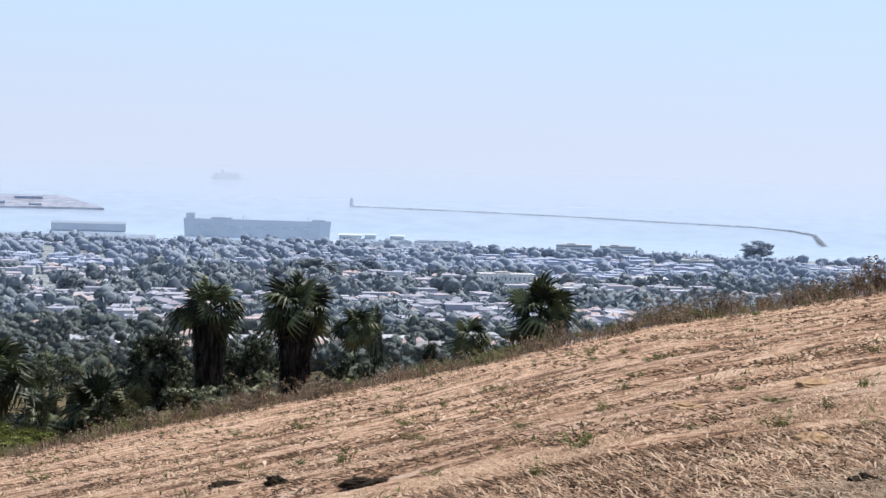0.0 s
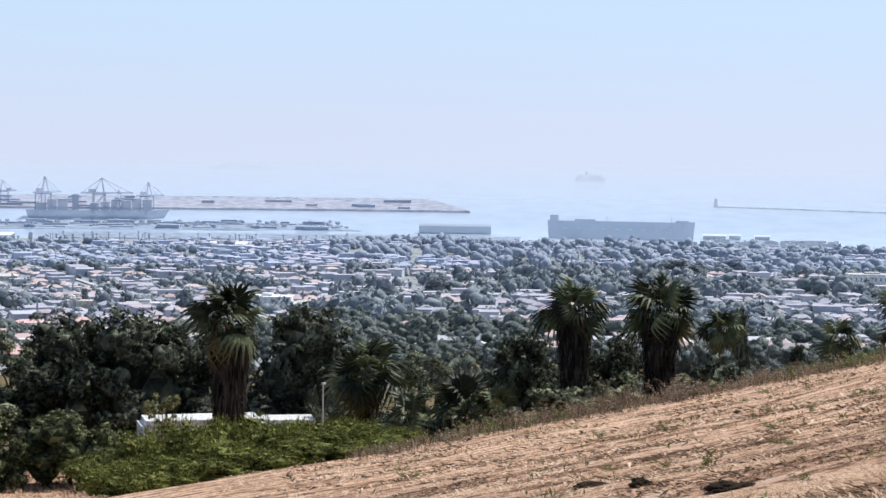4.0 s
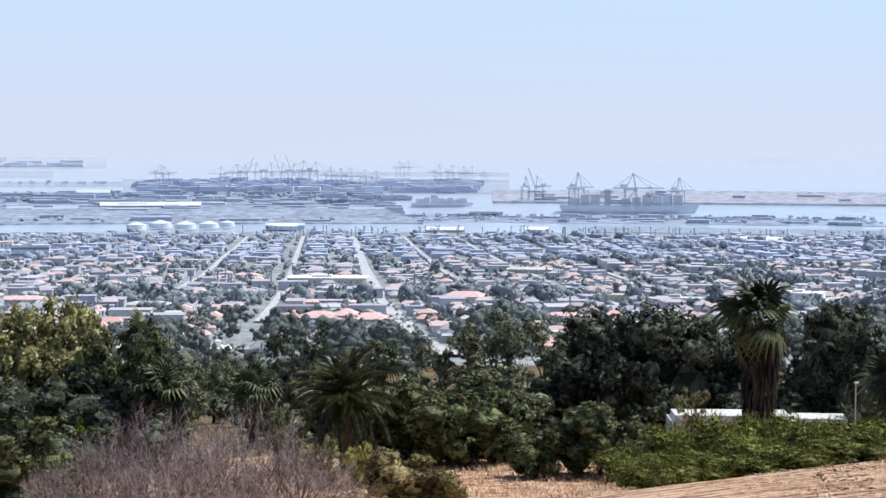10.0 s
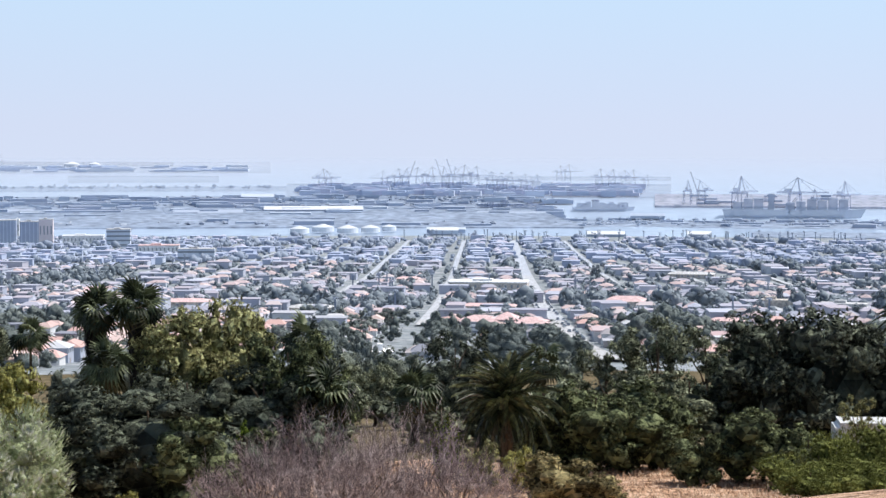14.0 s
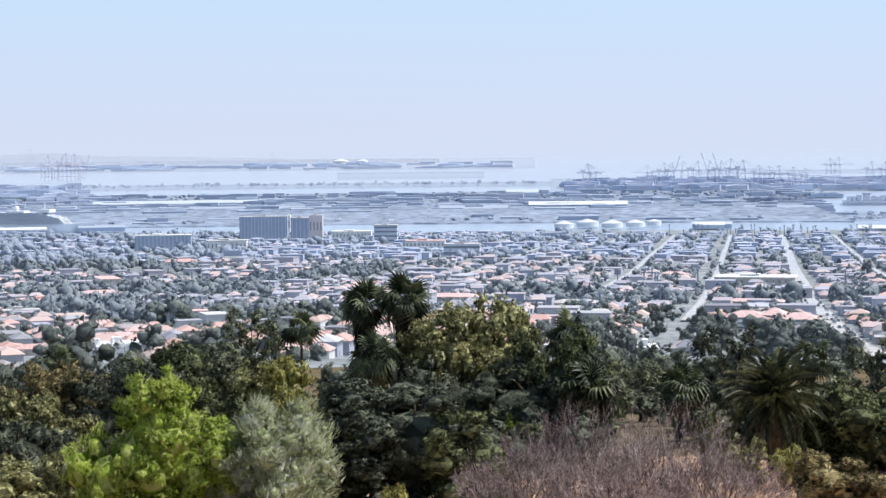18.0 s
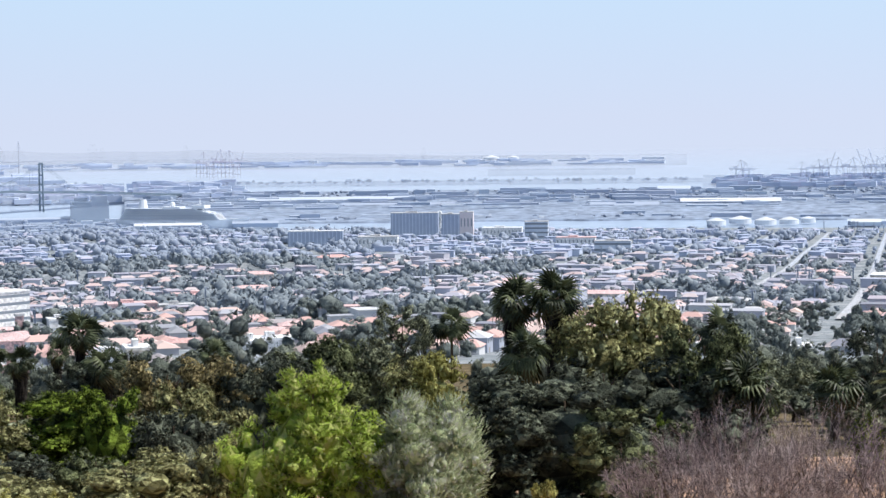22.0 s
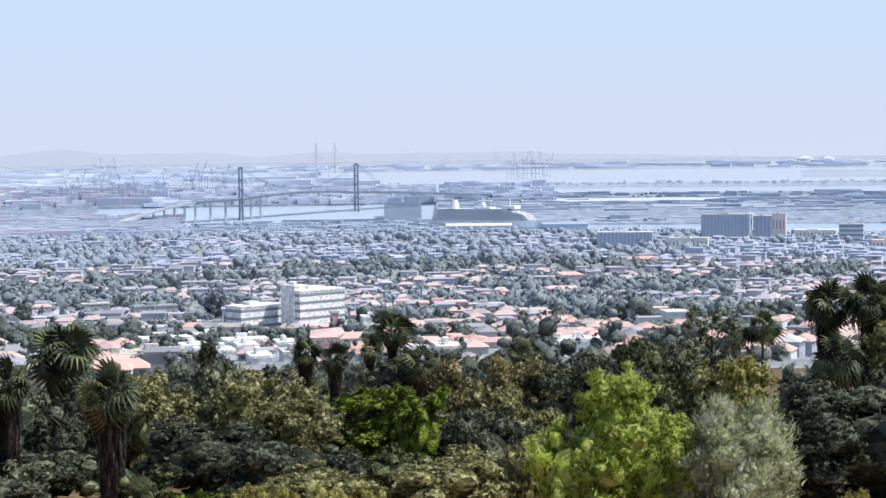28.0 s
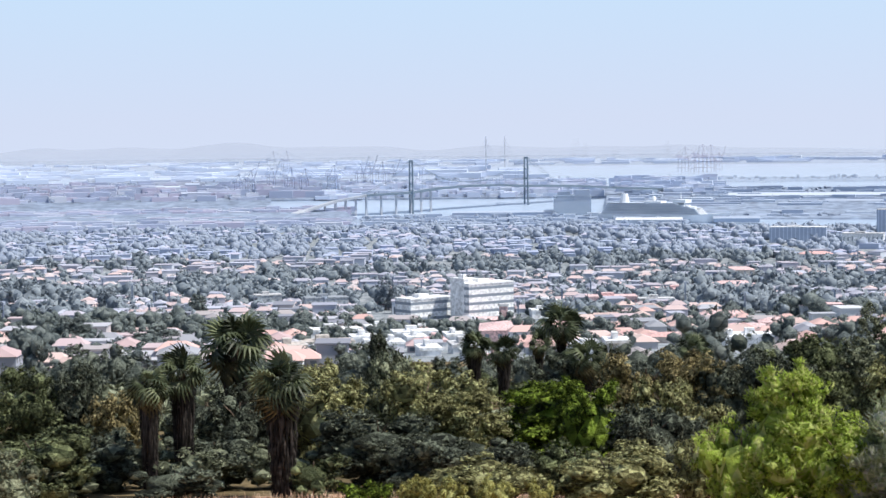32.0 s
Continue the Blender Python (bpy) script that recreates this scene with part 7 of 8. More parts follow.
def dark_ship():
    az, r, w = DARK_SHIP
    t = far_thing("cargo_ship", "dark blue-grey ship seen from its stern", "ship", az, r, 0, 0)
    bm = bmesh.new()
    box(bm, -w / 2, w / 2, -30, 60, -2, 40)
    bmesh.ops.bevel(bm, geom=[e for e in bm.edges if abs(e.verts[0].co.z - e.verts[1].co.z) > 5], offset=6, segments=2)
    part("hull", bm, HULL_DARK, t)
    bm = bmesh.new()
    box(bm, w * 0.05, w * 0.46, -32, 0, 30, 52)
    part("deck_house", bm, HULL_GREY, t, "lighter blue-grey deck house")
    bm = bmesh.new()
    box(bm, -w * 0.4, -w * 0.05, 0, 30, 40, 47)
    part("funnel", bm, HULL_DARK, t)


dark_ship()


# suspension bridge: two towers, deck, cables and the long approach
def suspension_bridge():
    t = thing("suspension_bridge", "green-grey suspension bridge over the harbour channel", "bridge", (0, 0, 0))
    pl, pr = (-25.60, 3913), (-22.0, 4340)

    def at(p, z):
        return spot(p[0], p[1], z)

    axis = (at(pr, 50) - at(pl, 50))
    side = Vector((-axis.y, axis.x, 0)).normalized()
    s = draw_in(pl[1])
    for p in (pl, pr):
        sc = draw_in(p[1])
        tw = new("tower")
        tw.parent = t
        for q in (-1, 1):
            bm = bmesh.new()
            beam(bm, at(p, -2) + side * q * 11 * sc, at(p, 111) + side * q * 9.5 * sc, 3.4)
            part("leg", bm, BRIDGE_STEEL, tw)
        for z in (111, 84, 62, 44):
            bm = bmesh.new()
            beam(bm, at(p, z) + side * 10 * sc, at(p, z) - side * 10 * sc, 2.6)
            part("cross_beam", bm, BRIDGE_STEEL, tw)
    deck = [Vector(spot(a, r, z)) for a, r, z in APPROACH] + [at(pl, 46)]
    for k in (0.25, 0.5, 0.75):
        a, b = at(pl, 46), at(pr, 46)
        q = a.lerp(b, k)
        q.z += 7.0 * (1 - (2 * k - 1) ** 2)
        deck.append(q)
    deck.append(at(pr, 46))
    d2 = (at(pr, 46) - at(pl, 46))
    for k, drop in ((0.4, 8), (0.8, 20), (1.3, 34), (1.8, 42)):
        q = at(pr, 46) + Vector((d2.x, d2.y, 0)) * k
        q.z = at(pr, 46).z - drop + 16 * k
        deck.append(q)
    for i, (a, b) in enumerate(zip(deck, deck[1:])):
        bm = bmesh.new()
        w = side * 9.5 if i >= 3 else Vector((-(b - a).y, (b - a).x, 0)).normalized() * 9.5
        v = [bm.verts.new(p) for p in (a - w, a + w, b + w, b - w)]
        v2 = [bm.verts.new(p - Vector((0, 0, 4.5))) for p in (a - w, a + w, b + w, b - w)]
        bm.faces.new(v)
        bm.faces.new(list(reversed(v2)))
        for j in range(4):
            bm.faces.new((v[j], v2[j], v2[(j + 1) % 4], v[(j + 1) % 4]))
        bmesh.ops.recalc_face_normals(bm, faces=bm.faces)
        part("deck_section", bm, BRIDGE_STEEL if i >= 3 else CONCRETE, t)
        if i < 5:
            for k in (0.0, 0.33, 0.66):
                p = a.lerp(b, k)
                if p.z > 12:
                    bm = bmesh.new()
                    beam(bm, (p.x, p.y, 0), (p.x, p.y, p.z - 4), 4.5)
                    part("pier", bm, CONCRETE, t)
    for q in (-1, 1):
        top_l, top_r = at(pl, 111) + side * q * 9.5 * s, at(pr, 111) + side * q * 9.5 * s
        bm = bmesh.new()
        n = 24
        pts = []
        for i in range(n + 1):
            k = i / n
            p = top_l.lerp(top_r, k)
            p.z -= (top_l.z - at(pl, 62).z) * (1 - (2 * k - 1) ** 2)
            pts.append(p)
        limb(bm, pts, 0.4, 0.4, 5)
        part("main_cable", bm, BRIDGE_STEEL, t)
        for end, out in ((top_l, -1), (top_r, 1)):
            bm = bmesh.new()
            e = end + Vector((axis.x, axis.y, 0)) * 0.40 * out
            e.z = end.z - 66
            limb(bm, [end, end.lerp(e, 0.5) - Vector((0, 0, 5)), e], 0.4, 0.4, 5)
            part("side_cable", bm, BRIDGE_STEEL, t)
        for i in range(2, n, 2):
            k = i / n
            d = at(pl, 46).lerp(at(pr, 46), k) + side * q * 9
            d.z += 7.0 * (1 - (2 * k - 1) ** 2)
            bm = bmesh.new()
            beam(bm, pts[i], d, 0.35)
            part("hanger", bm, BRIDGE_STEEL, t)
    return t


suspension_bridge()

# far cable-stayed bridge, hazy
cb = far_thing("cable_stayed_bridge", "faint cable-stayed bridge far off in haze", "bridge", -22.95, 9000, 0, 72)
# faintness of the far bridge comes from the haze fade in its material
STAY_FAR = haze_fade(noisy("stay_cable_far", (0.30, 0.34, 0.40), (0.36, 0.40, 0.50), 0.02, rough=0.8), 0.6)
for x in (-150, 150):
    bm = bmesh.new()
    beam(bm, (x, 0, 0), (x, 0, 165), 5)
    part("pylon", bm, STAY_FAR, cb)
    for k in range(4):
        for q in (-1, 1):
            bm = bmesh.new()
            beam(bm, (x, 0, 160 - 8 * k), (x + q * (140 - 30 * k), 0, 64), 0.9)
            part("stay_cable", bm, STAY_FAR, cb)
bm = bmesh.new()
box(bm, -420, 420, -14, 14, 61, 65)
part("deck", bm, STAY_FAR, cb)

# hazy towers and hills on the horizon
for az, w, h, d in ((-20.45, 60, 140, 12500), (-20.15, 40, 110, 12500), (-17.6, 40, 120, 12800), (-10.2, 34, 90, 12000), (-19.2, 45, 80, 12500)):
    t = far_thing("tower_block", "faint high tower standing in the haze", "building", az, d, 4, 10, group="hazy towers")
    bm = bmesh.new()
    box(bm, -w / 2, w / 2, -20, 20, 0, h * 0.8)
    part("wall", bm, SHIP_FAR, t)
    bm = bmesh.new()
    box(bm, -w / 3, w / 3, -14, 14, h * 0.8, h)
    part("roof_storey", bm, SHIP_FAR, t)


# blue-grey hill colour with a fade to transparent, in place of haze
HILL_FAR = haze_fade(noisy("distant_hills", (0.20, 0.23, 0.30), (0.26, 0.29, 0.36), 0.004, rough=0.9), 0.6, 0.55)


def hills():
    vs, fs = [], []
    n = 120
    for i in range(n + 1):
        a = -46 + 41 * i / n
        h = (12 + 78 * (1 - ease(a, -20, -7)) + 50 * max(0, 1 - abs(a + 32) / 7)) * (0.85 + 0.35 * noise.noise((a * 0.5, 0, 0)))
        for r, z in ((13000, 0), (14200, h * 0.7), (15200, h)):
            vs.append(spot(a, r, z))
    for i in range(n):
        for j in range(2):
            p = 3 * i + j
            fs.append((p, p + 3, p + 4, p + 1))
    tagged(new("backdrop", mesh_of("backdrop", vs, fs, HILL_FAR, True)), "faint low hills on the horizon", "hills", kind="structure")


hills()
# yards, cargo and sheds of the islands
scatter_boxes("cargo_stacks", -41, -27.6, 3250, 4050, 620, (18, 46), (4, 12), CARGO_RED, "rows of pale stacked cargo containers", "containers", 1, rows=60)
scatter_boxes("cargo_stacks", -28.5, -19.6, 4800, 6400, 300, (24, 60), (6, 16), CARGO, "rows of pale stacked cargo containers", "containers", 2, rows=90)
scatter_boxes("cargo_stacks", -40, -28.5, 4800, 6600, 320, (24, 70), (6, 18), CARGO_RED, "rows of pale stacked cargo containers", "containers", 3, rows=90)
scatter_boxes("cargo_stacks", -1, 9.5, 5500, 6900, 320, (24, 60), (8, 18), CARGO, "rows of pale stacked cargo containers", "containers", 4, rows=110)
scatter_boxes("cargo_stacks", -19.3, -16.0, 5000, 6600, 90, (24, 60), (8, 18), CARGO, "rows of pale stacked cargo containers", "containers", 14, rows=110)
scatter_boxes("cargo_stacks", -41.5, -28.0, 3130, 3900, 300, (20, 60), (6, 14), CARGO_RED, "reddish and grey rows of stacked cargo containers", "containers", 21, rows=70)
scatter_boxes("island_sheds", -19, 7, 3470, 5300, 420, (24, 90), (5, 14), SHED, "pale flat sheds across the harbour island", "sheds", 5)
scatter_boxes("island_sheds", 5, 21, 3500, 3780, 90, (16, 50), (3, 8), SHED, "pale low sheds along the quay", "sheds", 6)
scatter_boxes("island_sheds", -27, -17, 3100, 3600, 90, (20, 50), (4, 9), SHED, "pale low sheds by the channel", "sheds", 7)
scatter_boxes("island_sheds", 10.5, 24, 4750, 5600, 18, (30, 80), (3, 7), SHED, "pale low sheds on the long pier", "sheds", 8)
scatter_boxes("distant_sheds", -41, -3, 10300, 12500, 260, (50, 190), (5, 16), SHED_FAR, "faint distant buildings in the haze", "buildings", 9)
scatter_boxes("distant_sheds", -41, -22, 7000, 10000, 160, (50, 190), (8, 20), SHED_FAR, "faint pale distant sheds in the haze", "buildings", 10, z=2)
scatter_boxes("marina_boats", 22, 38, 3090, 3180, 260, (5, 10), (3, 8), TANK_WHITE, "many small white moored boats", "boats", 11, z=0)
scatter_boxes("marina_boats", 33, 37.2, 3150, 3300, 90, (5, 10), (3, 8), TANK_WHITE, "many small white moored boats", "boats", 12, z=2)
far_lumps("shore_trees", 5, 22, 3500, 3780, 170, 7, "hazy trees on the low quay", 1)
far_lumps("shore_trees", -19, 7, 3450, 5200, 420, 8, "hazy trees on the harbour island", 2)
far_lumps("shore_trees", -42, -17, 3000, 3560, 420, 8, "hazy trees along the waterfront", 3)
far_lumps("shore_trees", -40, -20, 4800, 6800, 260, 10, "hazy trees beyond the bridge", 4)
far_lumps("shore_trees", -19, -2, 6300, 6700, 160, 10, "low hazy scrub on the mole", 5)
far_palms(2, 22, 2850, 2960, 120, 1, TOWN_LEAF[3], "row of thin palms along the waterfront")
far_palms(40, 52, 2700, 2880, 60, 2, TOWN_LEAF[3], "thin palms along the coast")
far_palms(-40, 40, 900, 2400, 110, 3, TOWN_LEAF[3], "thin palms scattered through the town")

# trees and low sheds scattered over the harbour island and the terminals
g = random.Random(61)
isle = [(g.uniform(-19, 5), g.choice((g.uniform(3480, 5350), g.uniform(3480, 4100))), g.uniform(0.8, 1.6)) for i in range(1500)]
isle += [(g.uniform(-41, -28), g.uniform(3120, 4000), g.uniform(0.8, 1.4)) for i in range(260)]
isle += [(g.uniform(-27, -17), g.uniform(3100, 3300), g.uniform(0.7, 1.2)) for i in range(160)]


def isle_trees():
    gg = np.random.default_rng(5)
    hp = Heap()
    for az, r, s in isle:
        w = draw_in(r) * s * 9
        m = Matrix.Translation(spot(az, r, 4)) @ Matrix.Rotation(gg.uniform(0, 6), 4, "Z") @ Matrix.Diagonal((w * gg.uniform(0.8, 2.2), w, w * 0.75, 1))
        v = ICO1_V * gg.uniform(0.6, 1.25, (len(ICO1_V), 1)) * 0.5 + (0, 0, 0.4)
        hp.add(v.tolist(), ICO1_F.tolist(), 0, m)
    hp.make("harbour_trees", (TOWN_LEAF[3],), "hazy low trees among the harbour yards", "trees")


isle_trees()

# ---- the dry field and the lot ----
STRAW = leaf_mat("dry_straw", [(0.25, 0.155, 0.10), (0.54, 0.365, 0.25), (0.82, 0.64, 0.475)], 0.2, rough=0.9, spec=0.1)
WEED = leaf_mat("field_weed", [(0.05, 0.07, 0.02), (0.13, 0.15, 0.05), (0.24, 0.25, 0.10)], 0.3)
LITTER = leaf_mat("broken_litter", [(0.055, 0.037, 0.028), (0.17, 0.11, 0.075), (0.38, 0.255, 0.175)], 0.1, rough=0.95, spec=0.05)
DRYWEED = leaf_mat("dry_weed", [(0.10, 0.075, 0.055), (0.225, 0.17, 0.12), (0.43, 0.34, 0.25)], 0.2, rough=0.9, spec=0.1)


def in_field(g, r0, r1, a0, a1):
    """Random spot, even over the ground."""
    r = math.sqrt(g.uniform(r0 * r0, r1 * r1))
    return g.uniform(a0, a1), r


def blades(name, n, r0, r1, a0, a1, ln, wd, flat, mat, label, seed, patch=0.0, furrow=False):
    """Loose straw or grass blades on the ground as one mesh."""
    g = np.random.default_rng(seed)
    q = random.Random(seed)
    out = []
    for i in range(n):
        az, r = in_field(q, r0, r1, a0, a1)
        p = np.array(spot(az, r))
        if patch and noise.noise((p[0] / 2.2, p[1] / 2.2, seed)) < patch:
            continue
        if furrow and noise.noise(((p[0] * 0.8 - p[1] * 0.6) / 11.0, (p[0] * 0.6 + p[1] * 0.8) / 1.2, 3.0)) < 0.02:
            continue
        a = q.uniform(0, 6.283)
        d = np.array([math.cos(a), math.sin(a), q.uniform(*flat)])
        d /= np.linalg.norm(d)
        s = np.array([-math.sin(a), math.cos(a), 0]) * wd * q.uniform(0.5, 1.4)
        e = p + d * ln * q.uniform(0.5, 1.5)
        m = (p + e) / 2 + np.array([0, 0, 0.12 * ln])
        out.append([p - s * 0.4, m - s * 0.5, e, m + s * 0.5])
    me = blades_mesh(name, np.array(out))
    me.materials.append(mat)
    return tagged(new(name, me), label, "grass", kind="stuff")


blades("straw", 22000, 11, 30, 22, 53, 0.22, 0.022, (-0.08, 0.14), STRAW, "loose dry straw over the mown field", 1, furrow=True)
blades("straw", 18000, 28, 76, 18, 53, 0.34, 0.05, (-0.08, 0.16), STRAW, "loose dry straw over the mown field", 2, furrow=True)
blades("straw", 44000, 10.5, 20, 30, 53, 0.17, 0.014, (-0.08, 0.3), STRAW, "matted dry straw on the near field", 11, patch=0.02)
blades("grey_straw", 9000, 10.5, 14, 42, 53, 0.22, 0.012, (0.0, 0.4), DRYWEED, "dark dead stalks on the near field", 13, patch=0.05)
blades("straw", 15000, 10.5, 16, 36, 53, 0.2, 0.016, (-0.05, 0.4), STRAW, "thick pale straw litter on the near field", 14)
blades("dark_litter", 34000, 10.5, 44, 22, 53, 0.13, 0.045, (-0.05, 0.35), LITTER, "brown broken litter in patches on the field", 15, patch=0.1)
blades("dark_litter", 26000, 10.5, 17, 34, 53, 0.12, 0.03, (0.0, 0.5), LITTER, "tangled brown litter on the near field", 17, patch=0.0)
blades("dark_litter", 9000, 42, 76, 20, 53, 0.25, 0.09, (-0.05, 0.35), LITTER, "brown broken litter in patches on the field", 16, patch=0.12)
blades("field_grass", 11000, 11, 74, 20, 53, 0.13, 0.03, (0.4, 1.6), WEED, "thin green grass tufts in dry field", 4, patch=0.25)
blades("verge_grass", 5500, 67, 84, 22, 54, 0.42, 0.03, (0.8, 4.0), DRYWEED, "dry brown weeds along the field edge", 5)
blades("verge_grass", 16000, 84, 104, -36, -12, 0.6, 0.04, (0.8, 4.0), STRAW, "pale dry grass below the grove", 6)
blades("lot_grass", 14000, 86, 112, 0, 18, 0.35, 0.05, (0.2, 1.5), STRAW, "dry grass on the bare lot", 7, patch=0.0)


def stalk_mesh(seed, stems, spread, tuft):
    """A clump of upright weed stalks, 1 high."""
    g = np.random.default_rng(seed)
    out = []
    for i in range(stems):
        o = np.array([g.normal() * spread, g.normal() * spread, 0])
        d = np.array([g.normal() * 0.3, g.normal() * 0.3, 1.0])
        h = g.uniform(0.5, 1.0)
        e = o + d * h
        s = np.array([g.normal(), g.normal(), 0])
        s = s / np.linalg.norm(s) * 0.012
        out.append([o - s, (o + e) / 2 - s * 0.8, e, (o + e) / 2 + s * 0.8])
        for j in range(tuft):
            k = g.uniform(0.3, 1.0)
            p = o + d * h * k
            t = np.array([g.normal(), g.normal(), g.uniform(-0.2, 0.9)])
            t = t / np.linalg.norm(t) * g.uniform(0.05, 0.16)
            w = np.cross(t, g.normal(size=3))
            w = w / np.linalg.norm(w) * 0.022
            out.append([p, p + t * 0.5 - w, p + t, p + t * 0.5 + w])
    return blades_mesh("stalks", np.array(out))


CLUMPS = [stalk_mesh(i, 26, 0.16, 9) for i in range(3)]


def weed_clump(az, r, h, w, mat, label, name="weed_clump"):
    t = thing(name, label, "weed", spot(az, r), az * 77 % 360, group="weeds of the field")
    o = piece("stalk_tuft", CLUMPS[int(az * 10 + r) % 3], t, Matrix.Diagonal((w, w, h, 1)))
    if not CLUMPS[int(az * 10 + r) % 3].materials:
        CLUMPS[int(az * 10 + r) % 3].materials.append(WEED)
    o.material_slots[0].link = "OBJECT"
    o.material_slots[0].material = mat


q = random.Random(71)
for i in range(60):
    az = q.uniform(-37, -21)
    weed_clump(az, q.uniform(88, 95), q.uniform(0.6, 1.3), q.uniform(0.9, 1.8), STRAW, "pale dry weed below the grove", "dry_weed")
q = random.Random(12)
for i in range(45):
    az, r = in_field(q, 14, 66, 23, 52)
    weed_clump(az, r, q.uniform(0.1, 0.28), q.uniform(0.25, 0.6), WEED, "low green weed in the dry field")
for i in range(110):
    az = q.uniform(23, 54)
    r = q.uniform(68, 82)
    weed_clump(az, r, q.uniform(0.3, 0.85) * (1.3 if az > 40 else 1), q.uniform(0.7, 1.6), DRYWEED, "dry brown weed at the field edge", "dry_weed")
for i in range(70):
    az = q.uniform(23, 54)
    weed_clump(az, q.uniform(71, 84), q.uniform(0.3, 0.7), q.uniform(0.8, 1.8), WEED, "dull green weed at the field edge")
for i in range(40):
    az = q.uniform(-36, -10)
    weed_clump(az, q.uniform(86, 100), q.uniform(0.5, 1.0), q.uniform(0.8, 1.6), STRAW, "pale dry weed below the grove", "dry_weed")

# dug soil painted near black for the shade inside burrows, drawn as mounds
SOIL_SHADE = noisy("dug_soil_shade", (0.02, 0.016, 0.012), (0.07, 0.05, 0.035), 3.0, rough=1.0, spec=0.05, fine=30.0, bump=0.8)
BARE_EARTH = noisy("bare_earth", (0.42, 0.27, 0.15), (0.58, 0.38, 0.22), 1.5, rough=0.95, spec=0.1, fine=20.0, bump=0.5)


def soil_heap(az, r, w, h, mat, label, name="soil_heap"):
    """A low uneven heap of earth."""
    t = thing(name, label, "soil", spot(az, r), az * 31)
    bm = bmesh.new()
    bmesh.ops.create_icosphere(bm, subdivisions=4, radius=1)
    for v in bm.verts:
        k = 1 + 0.45 * noise.noise(v.co * 2.5 + Vector((az, r, 0)))
        v.co = Vector((v.co.x * w / 2 * k, v.co.y * w / 3 * k, max(-0.2, v.co.z) * h * k))
    part("mound", bm, mat, t)

soil_heap(34.18, 21.1, 0.62, 0.08, SOIL_SHADE, "dark freshly dug burrow in the field")
soil_heap(31.34, 23.8, 0.44, 0.10, SOIL_SHADE, "dark burrow mouth in the dry field")
soil_heap(48.15, 15.7, 0.53, 0.11, BARE_EARTH, "pale flat rock half buried in straw")
soil_heap(49.81, 12.7, 0.35, 0.08, SOIL_SHADE, "dark hollow under dry straw")
soil_heap(48.07, 24.0, 0.82, 0.06, BARE_EARTH, "bare orange earth patch in the field")
soil_heap(29.75, 26.0, 0.56, 0.06, SOIL_SHADE, "dark burrow mouth in the dry field")
soil_heap(44.21, 22.6, 0.49, 0.06, BARE_EARTH, "bare orange earth patch in the field")
weed_clump(41.50, 24.6, 0.21, 0.27, WEED, "bright green weed tuft in dry straw")
weed_clump(39.54, 16.0, 0.20, 0.28, WEED, "bright green weed tuft in dry straw")
weed_clump(33.37, 24.9, 0.31, 0.37, WEED, "bright green weed tuft in dry straw")
weed_clump(36.52, 37.7, 0.28, 0.28, WEED, "bright green weed tuft in dry straw")
weed_clump(38.28, 39.9, 0.18, 0.30, WEED, "bright green weed tuft in dry straw")
weed_clump(42.09, 30.0, 0.19, 0.30, WEED, "bright green weed tuft in dry straw")
weed_clump(42.42, 34.2, 0.17, 0.51, WEED, "bright green weed tuft in dry straw")
weed_clump(30.27, 29.1, 0.14, 0.29, WEED, "bright green weed tuft in dry straw")
weed_clump(48.36, 19.0, 0.16, 0.28, WEED, "bright green weed tuft in dry straw")
weed_clump(44.33, 18.8, 0.09, 0.19, WEED, "bright green weed tuft in dry straw")
weed_clump(45.76, 25.0, 0.09, 0.25, WEED, "bright green weed tuft in dry straw")
weed_clump(40.92, 19.2, 0.10, 0.29, WEED, "bright green weed tuft in dry straw")
weed_clump(49.82, 16.8, 0.12, 0.25, WEED, "bright green weed tuft in dry straw")
weed_clump(43.26, 72, 1.34, 1.50, DRYWEED, "tall dead weed at the field edge", "dry_weed")
weed_clump(43.08, 72, 0.89, 1.00, DRYWEED, "tall dead weed at the field edge", "dry_weed")
weed_clump(44.92, 72, 1.25, 1.40, DRYWEED, "tall dead weed at the field edge", "dry_weed")
weed_clump(45.35, 72, 1.07, 1.20, DRYWEED, "tall dead weed at the field edge", "dry_weed")
weed_clump(47.07, 72, 0.98, 1.10, DRYWEED, "tall dead weed at the field edge", "dry_weed")
weed_clump(47.59, 72, 1.07, 1.20, DRYWEED, "tall dead weed at the field edge", "dry_weed")
weed_clump(48.10, 72, 0.89, 1.00, DRYWEED, "tall dead weed at the field edge", "dry_weed")
weed_clump(48.61, 72, 1.07, 1.20, DRYWEED, "tall dead weed at the field edge", "dry_weed")
weed_clump(48.95, 72, 0.98, 1.10, DRYWEED, "tall dead weed at the field edge", "dry_weed")
weed_clump(49.29, 72, 1.25, 1.40, DRYWEED, "tall dead weed at the field edge", "dry_weed")
weed_clump(49.71, 72, 1.34, 1.50, DRYWEED, "tall dead weed at the field edge", "dry_weed")
weed_clump(49.96, 72, 1.51, 1.70, DRYWEED, "tall dead weed at the field edge", "dry_weed")
weed_clump(42.03, 72, 0.62, 0.89, DRYWEED, "tall dead weed at the field edge", "dry_weed")
weed_clump(40.97, 72, 0.62, 0.89, DRYWEED, "tall dead weed at the field edge", "dry_weed")
weed_clump(27.32, 72, 0.89, 1.00, DRYWEED, "tall dead weed at the field edge", "dry_weed")
weed_clump(28.19, 72, 1.07, 1.20, DRYWEED, "tall dead weed at the field edge", "dry_weed")
weed_clump(29.91, 72, 1.07, 1.20, DRYWEED, "tall dead weed at the field edge", "dry_weed")
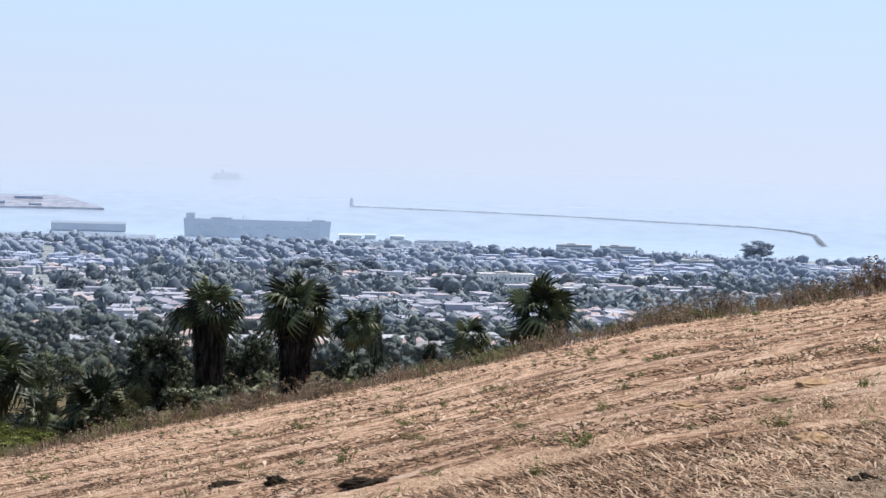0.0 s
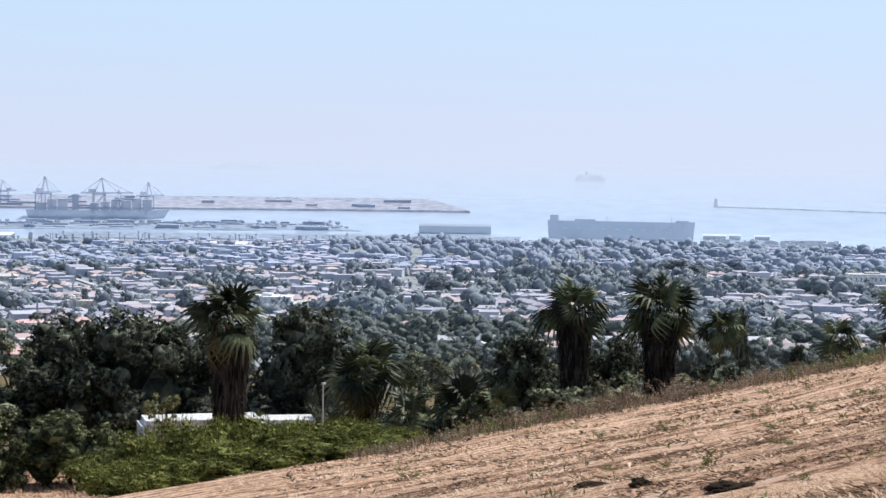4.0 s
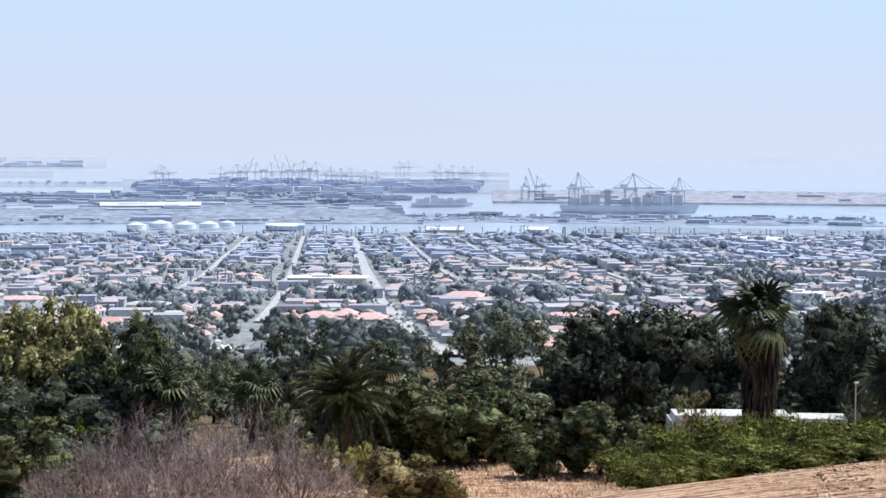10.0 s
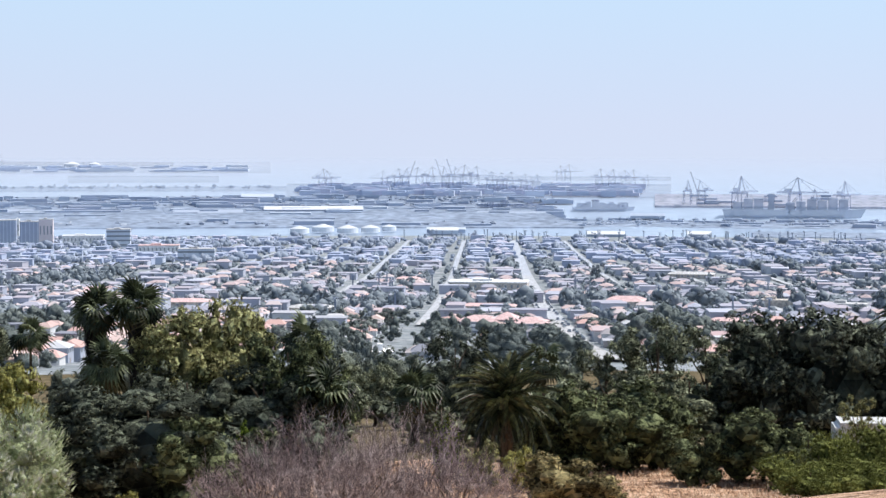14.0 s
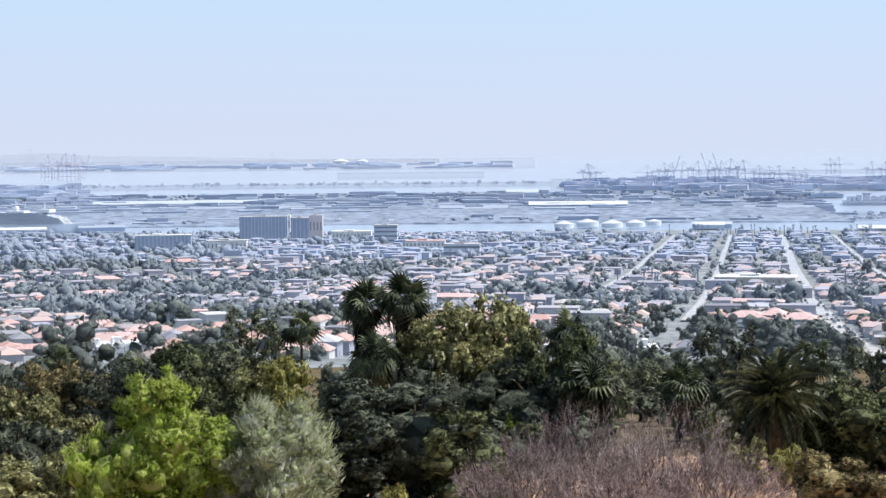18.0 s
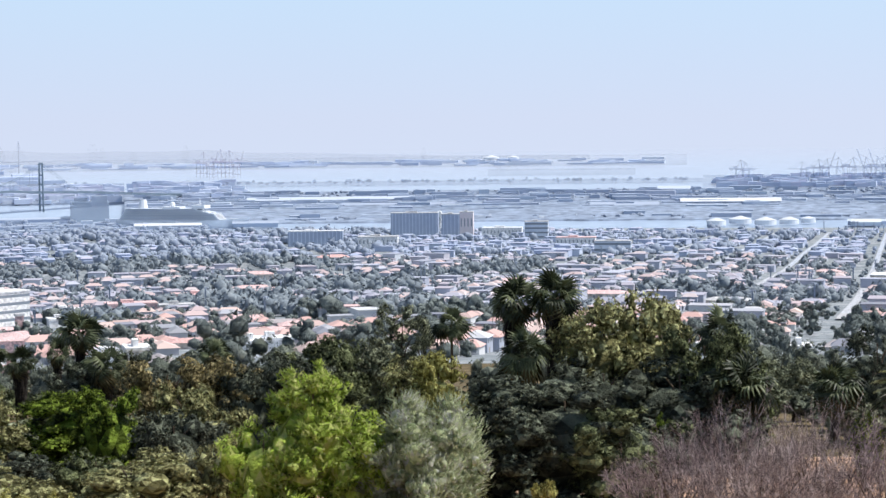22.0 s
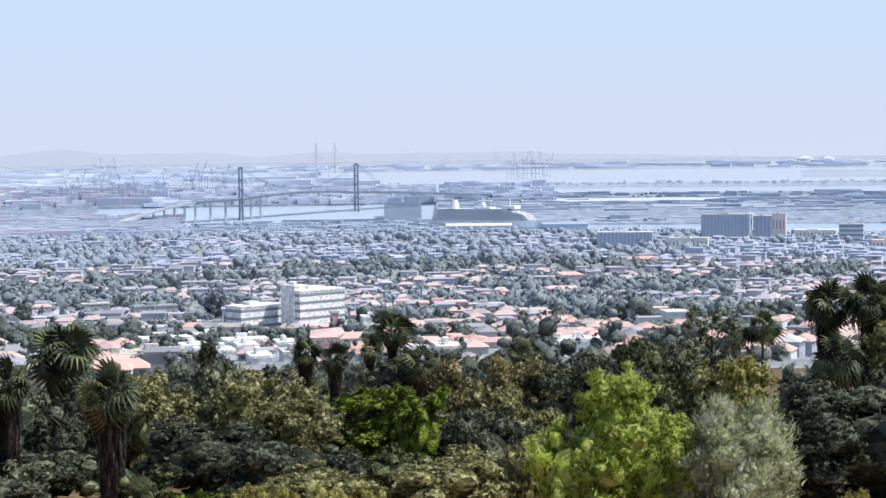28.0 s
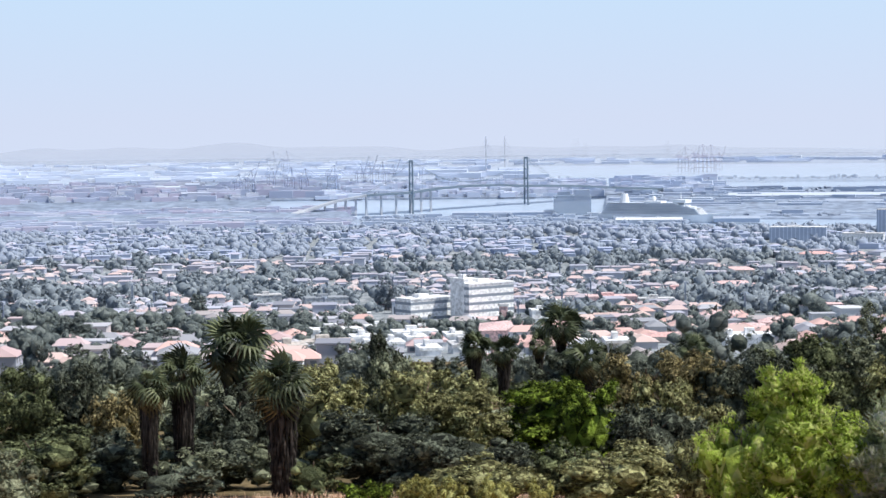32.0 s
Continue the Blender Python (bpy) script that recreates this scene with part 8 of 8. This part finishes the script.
weed_clump(30.94, 72, 1.16, 1.30, DRYWEED, "tall dead weed at the field edge", "dry_weed")
weed_clump(32.13, 72, 1.07, 1.20, DRYWEED, "tall dead weed at the field edge", "dry_weed")
weed_clump(29.05, 72, 0.89, 1.00, DRYWEED, "tall dead weed at the field edge", "dry_weed")
weed_clump(34.94, 72, 0.62, 0.89, DRYWEED, "tall dead weed at the field edge", "dry_weed")
weed_clump(27.02, 72, 0.80, 0.90, DRYWEED, "tall dead weed at the field edge", "dry_weed")


# ---- trailers and lamp post behind the hedge ----
PAINT_WHITE = noisy("trailer_white", (0.74, 0.74, 0.73), (0.84, 0.84, 0.82), 0.8, rough=0.45, spec=0.4, fine=8.0)
PAINT_GREY = noisy("trailer_grey", (0.42, 0.43, 0.45), (0.52, 0.53, 0.54), 0.8, rough=0.5, spec=0.4, fine=8.0)
RUBBER = plain("rubber", (0.02, 0.02, 0.02), 0.9)
GLASS = plain("dark_glass", (0.03, 0.035, 0.04), 0.1, 0.6)
GALV = noisy("galvanised_steel", (0.42, 0.43, 0.43), (0.55, 0.56, 0.56), 2.0, rough=0.5, metal=0.6)


def trailer(az, r, L, H, W, turn, label, round_end, roof_z):
    base = spot(az, r)
    t = thing("trailer", label, "trailer", base, -az + turn)
    h0 = 0.6
    H = max(H, roof_z - base.z - h0)
    bm = bmesh.new()
    box(bm, -L / 2, L / 2, -W / 2, W / 2, h0, h0 + H)
    vert = [e for e in bm.edges if abs(e.verts[0].co.y - e.verts[1].co.y) > 0.5 and e.verts[0].co.z > h0 + 0.5]
    bmesh.ops.bevel(bm, geom=vert, offset=round_end, segments=5, affect="EDGES")
    part("body", bm, PAINT_WHITE, t)
    bm = bmesh.new()
    box(bm, -L / 2 + round_end, L / 2 - round_end, -W / 2 - 0.04, W / 2 + 0.04, h0 + H - 0.06, h0 + H + 0.05)
    part("roof", bm, PAINT_WHITE, t)
    bm = bmesh.new()
    box(bm, -L / 2 + 0.2, L / 2 - 0.2, -W / 2 - 0.015, W / 2 + 0.015, h0 + 0.2, h0 + H * 0.42)
    part("side_panel", bm, PAINT_GREY, t, "grey lower side panel")
    for k in range(3):
        bm = bmesh.new()
        x = -L * 0.3 + k * L * 0.28
        box(bm, x, x + 0.8, -W / 2 - 0.03, -W / 2, h0 + H * 0.52, h0 + H * 0.82)
        part("window", bm, GLASS, t)
    bm = bmesh.new()
    box(bm, -L / 2 + 0.1, L / 2 + 0.9, -0.5, 0.5, h0 - 0.2, h0)
    part("chassis", bm, RUBBER, t)
    for x in (-L * 0.12, L * 0.08):
        for y in (-W / 2 + 0.15, W / 2 - 0.15):
            bm = bmesh.new()
            bmesh.ops.create_cone(bm, cap_ends=True, segments=18, radius1=0.36, radius2=0.36, depth=0.22, matrix=Matrix.Translation((x, y, 0.36)) @ Matrix.Rotation(radians(90), 4, "X"))
            wheel = part("wheel", bm, RUBBER, t)
            bm = bmesh.new()
            bmesh.ops.create_cone(bm, cap_ends=True, segments=12, radius1=0.18, radius2=0.16, depth=0.26, matrix=Matrix.Translation((x, y, 0.36)) @ Matrix.Rotation(radians(90), 4, "X"))
            part("rim", bm, GALV, wheel)
    for x in (-L / 2 + 0.3, L / 2 - 0.3):
        bm = bmesh.new()
        beam(bm, (x, 0, -0.1), (x, 0, h0), 0.12)
        part("jack", bm, GALV, t)
    return t


trailer(17.45, 103, 6.9, 2.3, 2.4, 8, "long white trailer parked behind the hedge", 0.25, 144.77)
trailer(20.15, 105, 4.4, 2.0, 2.1, 6, "small white camper with rounded ends", 0.7, 144.27)

lp = thing("lamp_post", "thin grey lamp post with a small head", "lamp post", spot(21.26, 96), 0)
top = 147.57 - spot(21.26, 96).z
bm = bmesh.new()
limb(bm, [(0, 0, -0.2), (0, 0, top * 0.5), (0, 0, top)], 0.06, 0.04, 10)
part("pole", bm, GALV, lp)
bm = bmesh.new()
box(bm, -0.08, 0.16, -0.06, 0.06, top - 0.02, top + 0.08)
bmesh.ops.bevel(bm, geom=bm.edges, offset=0.02, segments=2)
part("lamp_head", bm, PAINT_WHITE, lp)
bm = bmesh.new()
bmesh.ops.create_cone(bm, cap_ends=True, segments=12, radius1=0.14, radius2=0.1, depth=0.25, matrix=Matrix.Translation((0, 0, 0.1)))
part("base_plate", bm, GALV, lp)

# undergrowth that fills the slope between the trees
q = random.Random(33)
for i in range(70):
    az = q.uniform(-38, 3)
    r = q.uniform(104, 150)
    z = spot(az, r).z
    tree("under", q.choice(("dark", "mid", "dark", "grey", "dark")), az, r, z + q.uniform(1.8, 3.6), q.uniform(3.5, 6.0), "wild undergrowth shrub on the wooded slope", "shrub", category="bush")
for i in range(70):
    az = q.uniform(-38, 20)
    r = q.uniform(140, 240)
    z = spot(az, r).z
    tree("under", q.choice(("mid", "grey", "grey", "dark")), az, r, z + q.uniform(2.5, 5.5), q.uniform(4.5, 8.0), "wild undergrowth tree on the lower slope", "tree")
for i in range(40):
    az = q.uniform(3, 34)
    r = q.uniform(112, 170)
    z = spot(az, r).z
    tree("under", q.choice(("dark", "mid", "grey")), az, r, z + q.uniform(1.8, 3.4), q.uniform(3.5, 6.0), "wild undergrowth shrub behind the field", "shrub", category="bush")
